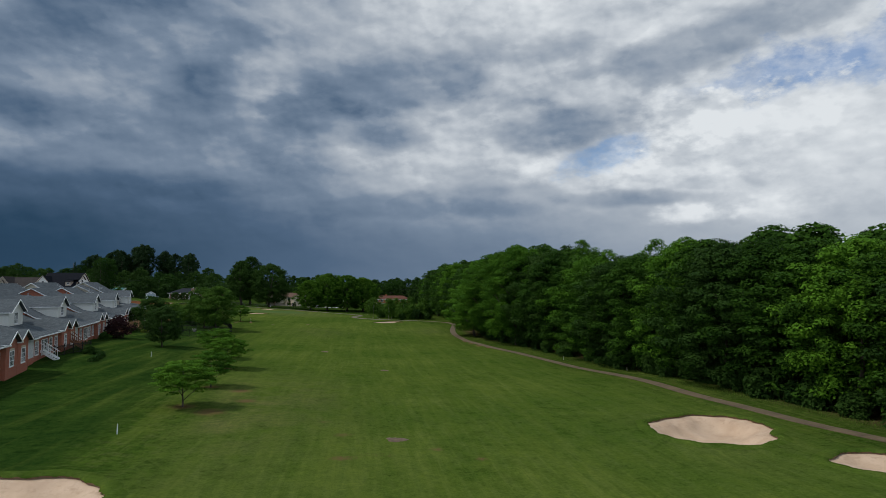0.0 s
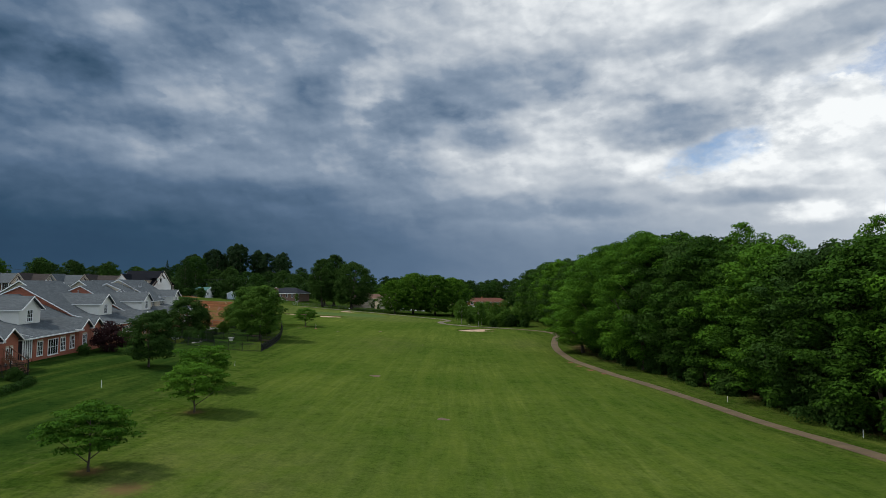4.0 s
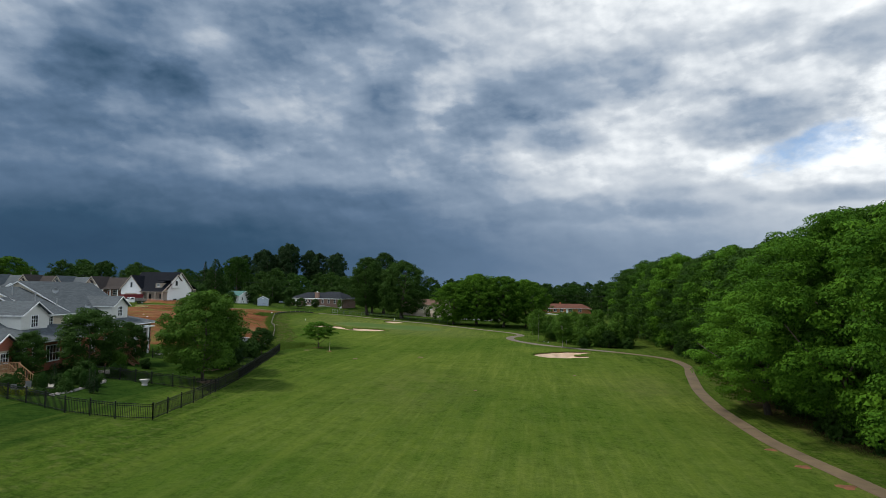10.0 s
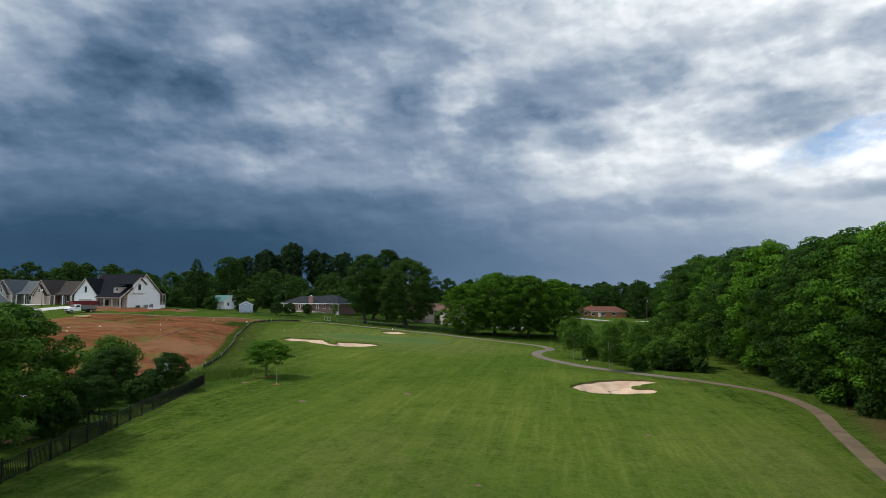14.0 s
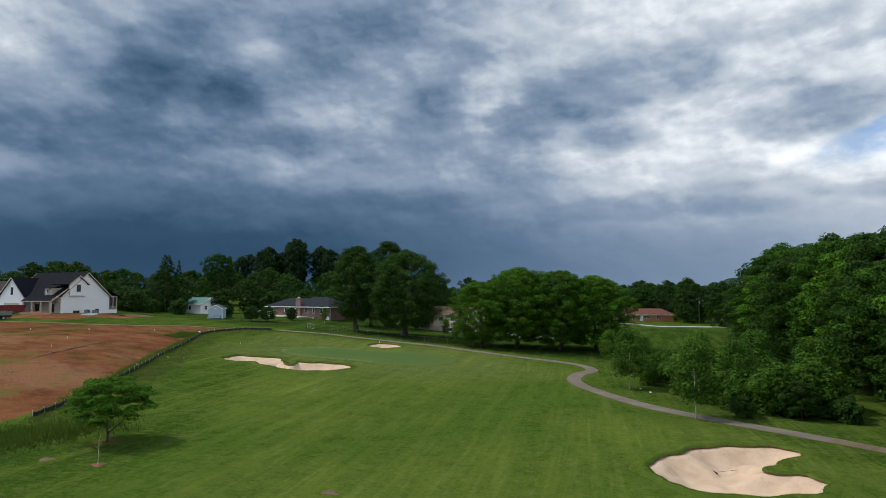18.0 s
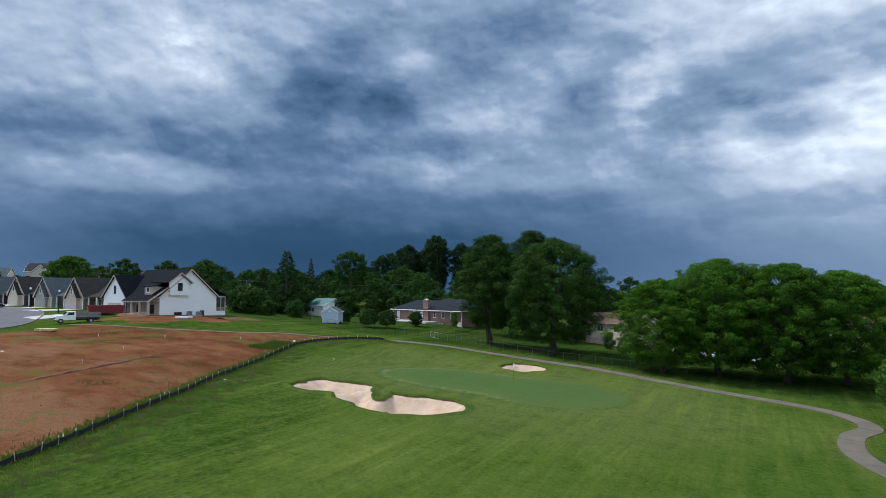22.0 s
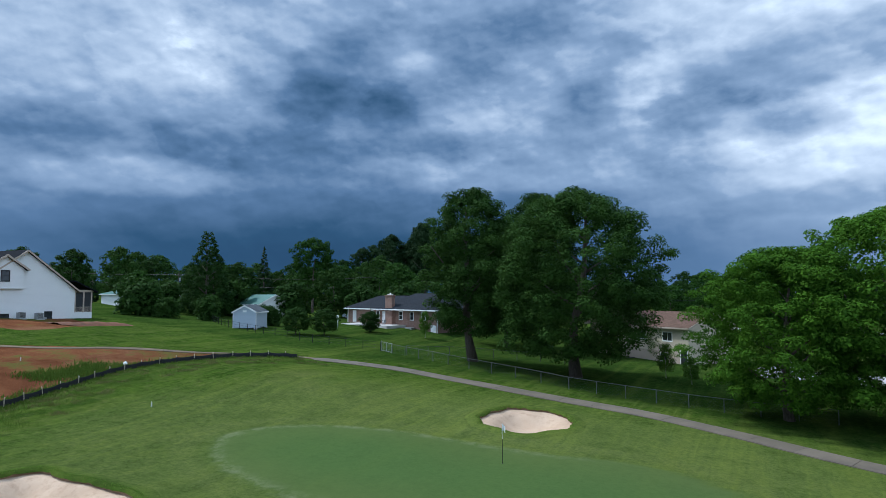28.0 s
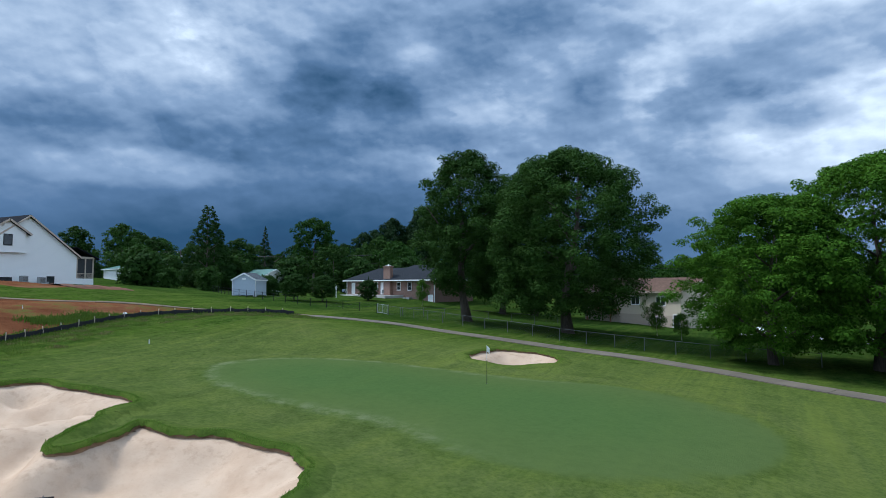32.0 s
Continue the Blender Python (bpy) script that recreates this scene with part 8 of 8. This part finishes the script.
def pump_box():
    x, y = -57.5, 203.2
    t = thing("pump_cabinet", x, y, ground_z(x, y), 25, "grey metal pump cabinet inside a wire enclosure", "cabinet")
    part("slab", Build().box(-2.4, -1.8, -0.4, 2.4, 1.8, 0.06), M["drive"], t)
    b = part("body", Build().box(-0.9, -0.6, 0.06, 0.9, 0.6, 1.6), M["steel"], t)
    part("lid", Build().box(-0.98, -0.68, 1.6, 0.98, 0.68, 1.7), M["steel"], b)
    part("door_panel", Build().box(-0.8, -0.63, 0.2, -0.03, -0.6, 1.5).box(0.03, -0.63, 0.2, 0.8, -0.6, 1.5), M["steel"], b)
    part("pipe", Build().tube([(1.5, 0.4, -0.1), (1.5, 0.4, 0.9), (1.75, 0.4, 1.0), (1.9, 0.4, 0.8)], [0.09] * 4, 8), M["black"], t)
    part("valve", Build().tube([(1.6, -0.9, -0.1), (1.6, -0.9, 0.6)], [0.22, 0.2], 10), M["black"], t)


pump_box()


def urn(x, y):
    t = thing("garden_urn", x, y, ground_z(x, y), 0, "pale stone garden urn on the lawn", "urn")
    part("bowl", Build().tube([(0, 0, -0.05), (0, 0, 0.1), (0, 0, 0.2), (0, 0, 0.55), (0, 0, 0.62)], [0.35, 0.3, 0.25, 0.5, 0.55], 14), M["drive"], t, smooth=True)


urn(-44.2, 152.9)


def globe_ball():
    x, y = -84.3, 276.4
    ob = part("drain_cap", Build().tube([(0, 0, -0.1), (0, 0, 0.0), (0, 0, 0.18), (0, 0, 0.32), (0, 0, 0.36)], [0.16, 0.2, 0.21, 0.13, 0.03], 14), M["white"], smooth=True)
    ob.matrix_basis = pose(x, y, ground_z(x, y))
    tagged(ob, "rounded white plastic drain cap near the silt fence", "drain cap")


globe_ball()


def yard_planting():
    for x, y, s, k in ((-52.0, 143.5, 0.55, "bush"), (-50.8, 145.8, 0.5, "bush"), (-49.5, 147.5, 0.5, "bush"), (-48.0, 146.0, 0.45, "bush"), (-50.2, 150.0, 0.6, "bush"), (-47.5, 149.5, 0.4, "bush"), (-52.0, 153.5, 0.7, "bush"), (-50.0, 156.5, 0.5, "bush"), (-53.5, 161.0, 0.5, "bush_light"), (-52.0, 164.5, 0.45, "bush"), (-44.4, 97.6, 0.45, "bush"), (-51.0, 107.5, 0.5, "bush"), (-50.0, 117.5, 0.5, "bush"), (-53.0, 172.0, 0.5, "bush_light"), (-50.5, 177.5, 0.5, "bush"), (-55.5, 190.0, 1.1, "bush_light"), (-49.0, 188.5, 1.0, "bush"), (-47.0, 184.0, 0.9, "bush"), (-60.0, 196.5, 1.2, "bush_light")):
        plant(k, x, y, s)
    for x, y in ((-51.5, 148.6), (-46.6, 147.6), (-45.2, 146.4)):
        plant("pine", x, y, 0.16, 1.0, label="small clipped upright evergreen in a bed")


yard_planting()


def patio_chair(x, y, turn, base=None):
    t = thing("patio_chair", x, y, ground_z(x, y) if base is None else base, turn, "pale metal patio chair on the paving", "chair", "patio chairs")
    part("seat", Build().box(-0.25, -0.25, 0.42, 0.25, 0.25, 0.46), M["steel"], t)
    part("backrest", Build().box(-0.25, 0.22, 0.46, 0.25, 0.27, 0.95), M["steel"], t)
    for u in (-0.22, 0.22):
        for w in (-0.22, 0.22):
            part("leg", Build().box(u - 0.02, w - 0.02, -0.05, u + 0.02, w + 0.02, 0.42), M["steel"], t)


for x, y, a in ((-50.6, 144.2, 20), (-49.6, 143.6, 100), (-50.2, 142.4, 190)):
    patio_chair(x, y, a)


def satellite_dish(x, y, z):
    t = thing("satellite_dish", x, y, z, 30, "pale satellite dish on a roof", "dish", "satellite dishes")
    part("mast", Build().tube([(0, 0, -1.2), (0, 0, 0.35)], [0.03, 0.03], 6), M["steel"], t)
    b = Build()
    n = 16
    b.v.append((0, 0.08, 0.45))
    for i in range(n):
        a = 2 * math.pi * i / n
        b.v.append((0.42 * math.cos(a), -0.08, 0.45 + 0.4 * math.sin(a)))
    b.f = [(0, 1 + i, 1 + (i + 1) % n) for i in range(n)]
    part("bowl", b, M["steel"], t)
    part("arm", Build().bar((0, 0, 0.2), (0, -0.5, 0.3), 0.03), M["steel"], t)


satellite_dish(-68.3, 174.2, 10.6)
satellite_dish(-71.6, 171.6, 12.9)


# ---- small things ----


def sapling(x, y):
    t = thing("sapling", x, y, ground_z(x, y), 0, "bare thin sapling in a ring of earth", "tree")
    b = Build().tube([(0, 0, -0.2), (0.03, 0, 0.8), (0.0, 0.05, 1.6)], [0.03, 0.022, 0.008], 6)
    for k in range(7):
        a, h = k * 2.1, 0.7 + k * 0.18
        b.tube([(0, 0, h), (0.25 * math.cos(a), 0.25 * math.sin(a), h + 0.3)], [0.01, 0.004], 4)
    part("trunk", b, M["stake"], t)
    pos = rng.normal(size=(60, 3)) * (0.2, 0.2, 0.5) + (0, 0, 1.3)
    part("crown", leaf_mesh("crown", M["leaf_grey"], pos, rng.normal(size=(60, 3)), rng.uniform(0.08, 0.14, 60)), None, t)


sapling(-39.4, 200.4)
bare_patch(-39.4, 200.4, 0.45, "clay_clod")


def border_stones(pts, size, label):
    """A row of rounded stones along a bed."""
    top = thing("stone_border", 0, 0, 0, 0, label, "stone border", "stone borders")
    line = spline(pts, size * 1.05)
    k = 7
    b = Build()
    b.tube([(0, 0, -0.12), (0, 0, 0.0), (0, 0, 0.12), (0, 0, 0.18)], [0.8, 1.0, 0.75, 0.3], k)
    b.v = [(p[0] * size * 0.5, p[1] * size * 0.5, p[2]) for p in b.v]
    me = b.mesh("stone", M["stone"])
    for x, y in line:
        ob = part("stone", me, None, top, m=pose(x, y, ground_z(x, y), 0, 0, rng.uniform(0, 360)) @ Matrix.Diagonal((rng.uniform(0.8, 1.3), rng.uniform(0.8, 1.2), rng.uniform(0.7, 1.3), 1)))


border_stones([(-47.3, 143.5), (-47.4, 146.5), (-48.2, 149.6), (-48.6, 152.2), (-50.6, 154.6)], 0.5, "row of pale border stones round a garden bed")
border_stones([(-56.6, 184.0), (-58.4, 186.5), (-60.8, 188.2), (-63.0, 189.5)], 0.5, "row of pale border stones along a far bed")


def paving(x, y, w, d, turn, label):
    """A small patio of stone flags."""
    t = thing("garden_paving", x, y, ground_z(x, y) + 0.02, turn, label, "paving", "garden paving")
    n, m = max(2, int(w / 0.6)), max(2, int(d / 0.6))
    for i in range(n):
        for j in range(m):
            u, v = -w / 2 + (i + 0.5) * w / n, -d / 2 + (j + 0.5) * d / m
            if (2 * u / w) ** 2 + (2 * v / d) ** 2 > 1.15:
                continue
            h = rng.uniform(-0.012, 0.012)
            part("flagstone", Build().box(u - w / n * 0.47, v - d / m * 0.47, -0.3, u + w / n * 0.47, v + d / m * 0.47, 0.05 + h), M["paving"], t)


paving(-54.2, 158.4, 4.6, 2.8, 40, "pale curved stone patio under a garden tree")
paving(-51.6, 147.6, 4.0, 3.0, 20, "pale stone patio with garden chairs")
paving(-60.5, 181.5, 3.6, 2.4, 30, "pale stone patio at the end of the row")


def clipped_evergreen(x, y, tall, wide):
    t = thing("clipped_evergreen", x, y, ground_z(x, y), rng.uniform(0, 360), "upright clipped dark evergreen in a garden bed", "shrub", "clipped evergreens")
    part("trunk", Build().tube([(0, 0, -0.2), (0, 0, tall * 0.4)], [0.05, 0.04], 6), M["bark"], t)
    n = 900
    f = rng.random(n)
    a = rng.uniform(0, 2 * np.pi, n)
    r = wide / 2 * (0.75 + 0.25 * np.sin(np.pi * np.clip(f * 1.1, 0, 1))) * np.where(f > 0.85, (1 - f) / 0.15 * 0.7 + 0.3, 1) * rng.uniform(0.85, 1.05, n)
    pos = np.stack([r * np.cos(a), r * np.sin(a), 0.08 + f * tall], -1)
    nrm = np.stack([np.cos(a), np.sin(a), 0.6 + 0 * a], -1) + rng.normal(size=(n, 3)) * 0.3
    part("crown", leaf_mesh("crown", M["leaf_far"], pos, nrm, rng.uniform(0.12, 0.2, n)), None, t)


for x, y, h, w in ((-52.8, 140.6, 2.0, 0.95), (-50.4, 143.0, 2.2, 1.0), (-49.0, 144.2, 1.9, 0.95), (-48.4, 146.6, 1.8, 0.9), (-47.8, 148.2, 1.7, 0.9), (-49.2, 151.4, 1.8, 0.9), (-50.4, 156.2, 1.6, 0.85), (-54.8, 139.8, 1.8, 0.9)):
    clipped_evergreen(x, y, h, w)


def low_hedge(pts, tall, wide, mat, label):
    t = thing("low_hedge", 0, 0, 0, 0, label, "hedge", "low hedges")
    line = spline(pts, 0.3)
    n = len(line) * 110
    pick = rng.integers(0, len(line), n)
    d = rng.normal(size=(n, 3))
    d[:, 2] = np.abs(d[:, 2])
    d /= np.linalg.norm(d, axis=1, keepdims=True)
    z = height(line[:, 0], line[:, 1])
    lump = 0.85 + 0.2 * np.sin(pick * 0.9)
    pos = np.stack([line[pick, 0] + d[:, 0] * wide / 2 * lump, line[pick, 1] + d[:, 1] * wide / 2 * lump, z[pick] + d[:, 2] * tall * lump], -1)
    part("foliage", leaf_mesh("foliage", M[mat], pos, d + rng.normal(size=(n, 3)) * 0.3, rng.uniform(0.1, 0.18, n)), None, t)
    st = Build()
    for i in range(0, len(line), 4):
        x, y = line[i]
        st.tube([(x, y, z[i] - 0.15), (x, y, z[i] + tall * 0.6)], [0.03, 0.02], 5)
    part("stems", st, M["bark"], t)


low_hedge([(-51.6, 141.4), (-50.0, 142.2), (-48.6, 142.6)], 0.7, 1.0, "leaf_yellow", "low yellow-green shrubs in the garden bed")
low_hedge([(-48.6, 142.4), (-47.6, 144.2), (-47.6, 146.4)], 0.7, 0.9, "leaf_dark", "low clipped green hedge along the garden fence")
low_hedge([(-48.9, 150.0), (-49.4, 152.6), (-50.6, 154.4)], 0.75, 1.0, "leaf_dark", "low clipped green hedge beside the patio")
low_hedge([(-55.0, 143.6), (-53.6, 145.6)], 0.9, 1.1, "leaf_dark", "dark low shrubs below the deck")
low_hedge([(-41.2, 90.6), (-41.8, 94.0), (-42.8, 97.4), (-45.5, 99.0)], 0.65, 1.3, "leaf_far", "dark mixed shrub bed beside the lawn")
low_hedge([(-58.5, 156.6), (-57.2, 160.8)], 0.8, 1.0, "leaf_dark", "dark low shrubs along the brick wall")
for x, y, s in ((-44.6, 172.5, 0.52), (-42.6, 168.8, 0.42), (-46.5, 178.0, 0.45), (-52.0, 186.5, 0.7), (-48.8, 192.0, 0.6)):
    plant("round", x, y, s, 0.95, label="small dark round garden tree near the fence")
plant("round", -56.2, 150.2, 0.55, 1.15, label="bright green young tree beside the brick corner")
for x, y, s, h in ((-39.4, 310.6, 0.5, 1.0), (-36.4, 307.4, 0.42, 0.9), (-42.8, 328.0, 0.62, 1.1), (-76.6, 322.0, 0.5, 1.1)):
    plant("birch", x, y, s, h, label="slim young garden tree on the back lawn")
plant("pine", -85.8, 320.4, 0.27, 1.0, label="dark upright shrub in front of the brick bungalow")


def grill(x, y, z):
    t = thing("kettle_grill", x, y, z, 0, "black kettle grill on the terrace", "grill")
    part("bowl", Build().tube([(0, 0, 0.55), (0, 0, 0.65), (0, 0, 0.85), (0, 0, 1.02), (0, 0, 1.08)], [0.1, 0.24, 0.3, 0.2, 0.04], 14), M["black"], t, smooth=True)
    for k in range(3):
        a = k * 2.1
        part("leg", Build().tube([(0.25 * math.cos(a), 0.25 * math.sin(a), 0), (0.12 * math.cos(a), 0.12 * math.sin(a), 0.6)], [0.015, 0.015], 5), M["steel"], t)


def round_table(x, y, z):
    t = thing("patio_table", x, y, z, 0, "round dark metal patio table on the terrace", "table")
    part("tabletop", Build().tube([(0, 0, 0.7), (0, 0, 0.74)], [0.55, 0.55], 18), M["black"], t)
    for k in range(4):
        a = k * 1.571 + 0.4
        part("leg", Build().bar((0.38 * math.cos(a), 0.38 * math.sin(a), 0), (0.3 * math.cos(a), 0.3 * math.sin(a), 0.71), 0.03), M["black"], t)


def terrace_place(u, v):
    """A spot on the bungalow's terrace."""
    c, s = math.cos(radians(-20)), math.sin(radians(-20))
    return -90.5 + c * u - s * v, 332.5 + s * u + c * v, 7.2 - 0.08


grill(*terrace_place(-2.2, -1.2))
round_table(*terrace_place(1.6, -2.6))
for u, v, a in ((0.6, -2.6, 90), (2.6, -2.5, -90), (1.6, -3.5, 180)):
    px, py, pz = terrace_place(u, v)
    patio_chair(px, py, a - 20, pz)


def white_post(x, y):
    t = thing("yard_post", x, y, ground_z(x, y), 0, "thin white post with a bird house on the lawn", "post")
    part("post", Build().box(-0.06, -0.06, -0.2, 0.06, 0.06, 1.7), M["white"], t)
    part("bird_house", Build().box(-0.16, -0.14, 1.7, 0.16, 0.14, 2.0).hexa([(-0.2, -0.18, 2.0), (0.2, -0.18, 2.0), (0, -0.18, 2.2)], [(-0.2, 0.18, 2.0), (0.2, 0.18, 2.0), (0, 0.18, 2.2)]), M["white"], t)


white_post(-93.6, 322.0)


def clay_ridge(pts, tall, wide, label):
    """A long low ridge of turned red earth."""
    line = spline(pts, 0.7)
    b = Build()
    z = height(line[:, 0], line[:, 1])
    k = 7
    for i, (x, y) in enumerate(line):
        d = line[min(i + 1, len(line) - 1)] - line[max(i - 1, 0)]
        d = d / np.linalg.norm(d)
        f = math.sin(math.pi * min(max(i / (len(line) - 1), 0.02), 0.98)) ** 0.5
        for j in range(k):
            u = (j / (k - 1) - 0.5) * 2
            hgt = tall * f * (1 - u * u) + rng.uniform(-0.07, 0.07)
            b.v.append((x - d[1] * u * wide / 2, y + d[0] * u * wide / 2, float(z[i]) + (hgt if abs(u) < 0.99 else -0.12)))
    for i in range(len(line) - 1):
        for j in range(k - 1):
            q = i * k + j
            b.f.append((q, q + 1, q + k + 1, q + k))
    ob = part("earth_ridge", b, M["clay_clod"], smooth=True)
    tagged(ob, label, "earth ridge", "earth ridges")


clay_ridge([(-77.2, 229.5), (-79.6, 236.5), (-81.6, 242.6), (-84.6, 249.4)], 0.16, 0.55, "long low ridge of turned red clay across the lot")
clay_ridge([(-111.0, 284.5), (-113.0, 290.0), (-112.5, 296.5)], 0.45, 3.2, "mound of red earth beside the new house")
clay_ridge([(-121.5, 276.5), (-126.5, 276.0), (-131.5, 277.2)], 0.5, 2.4, "mound of red earth in front of the new house")


def clods():
    """Loose lumps on the bare lots."""
    n = 1300
    xy = np.stack([rng.uniform(-122, -60, n), rng.uniform(200, 284, n)], -1)
    xy = xy[clay_mask(xy[:, 0], xy[:, 1]) > 0.8]
    z = height(xy[:, 0], xy[:, 1])
    b = Build()
    for (x, y), h in zip(xy, z):
        r = rng.uniform(0.02, 0.07)
        b.tube([(x, y, h - 0.05), (x, y, h + r * 0.4), (x, y, h + r * 0.8)], [r, r * 0.9, r * 0.3], 5)
    ob = part("clay_clods", b, M["clay_clod"])
    tagged(ob, "loose lumps of red clay on the bare lots", "clods", kind="stuff")


clods()
_lots = rng.uniform((-118, 205), (-68, 280), (240, 2))
_lots = [tuple(p) for p in _lots if clay_mask(np.array([p[0]]), np.array([p[1]]))[0] > 0.8 and math.sin(p[0] * 0.23) + math.sin(p[1] * 0.19 + p[0] * 0.1) > 0.35]
tuft_field("weeds", _lots, 0.08, 170, 0.9, "weed", "low green weeds scattered over the bare clay")


def kerb(side):
    line = []
    for i, (x, y) in enumerate(ROAD_XY):
        d = ROAD_XY[min(i + 1, len(ROAD_XY) - 1)] - ROAD_XY[max(i - 1, 0)]
        d = d / np.linalg.norm(d)
        line.append((x - d[1] * side * 4.15, y + d[0] * side * 4.15))
    strip("kerb", np.array(line), 0.3, M["concrete"], 0.14, "pale concrete kerb along the street", "kerb")


kerb(1)
kerb(-1)
for x, y, r in ((18.9, 137.5, 0.6), (18.0, 142.0, 0.5), (20.0, 133.5, 0.4), (17.5, 147.0, 0.45)):
    bare_patch(x, y, r, "clay_clod")


def litter(x, y, size, label):
    ob = part("scrap", Build().hexa([(-size, -size * 0.6, 0), (size, -size * 0.5, 0), (size * 0.8, size * 0.6, 0), (-size * 0.9, size * 0.5, 0)], [(-size * 0.8, -size * 0.5, 0.05), (size * 0.8, -size * 0.4, 0.09), (size * 0.6, size * 0.5, 0.04), (-size * 0.7, size * 0.4, 0.07)]), M["white"])
    ob.matrix_basis = pose(x, y, ground_z(x, y) - 0.01, 0, 0, rng.uniform(0, 360))
    tagged(ob, label, "scrap", "white scraps")


for x, y, k in ((-70.5, 248.5, 0.22), (-68.4, 249.5, 0.18), (-96.5, 238.0, 0.28), (-99.0, 232.5, 0.32), (-93.5, 226.0, 0.25), (2.0, 250.0, 0.3), (1.0, 252.8, 0.22)):
    litter(x, y, k, "small white scrap lying on the ground")

tuft_field("weeds", [(-84.2 + (k % 3) * 0.7 - 0.8, 268 + 0.5 * k) for k in range(13)], 0.28, 200, 0.6, "weed", "dense bright green weeds behind the silt fence")


def driveway():
    b = Build()
    pts = [(-31.5, 318.0), (-14.0, 317.0), (-13.5, 324.0), (-30.0, 326.0)]
    b.hexa([(x, y, ground_z(x, y) - 0.3) for x, y in pts], [(x, y, ground_z(x, y) + 0.1) for x, y in pts])
    tagged(part("driveway", b, M["drive"]), "pale concrete driveway behind the spreading trees", "driveway")


driveway()
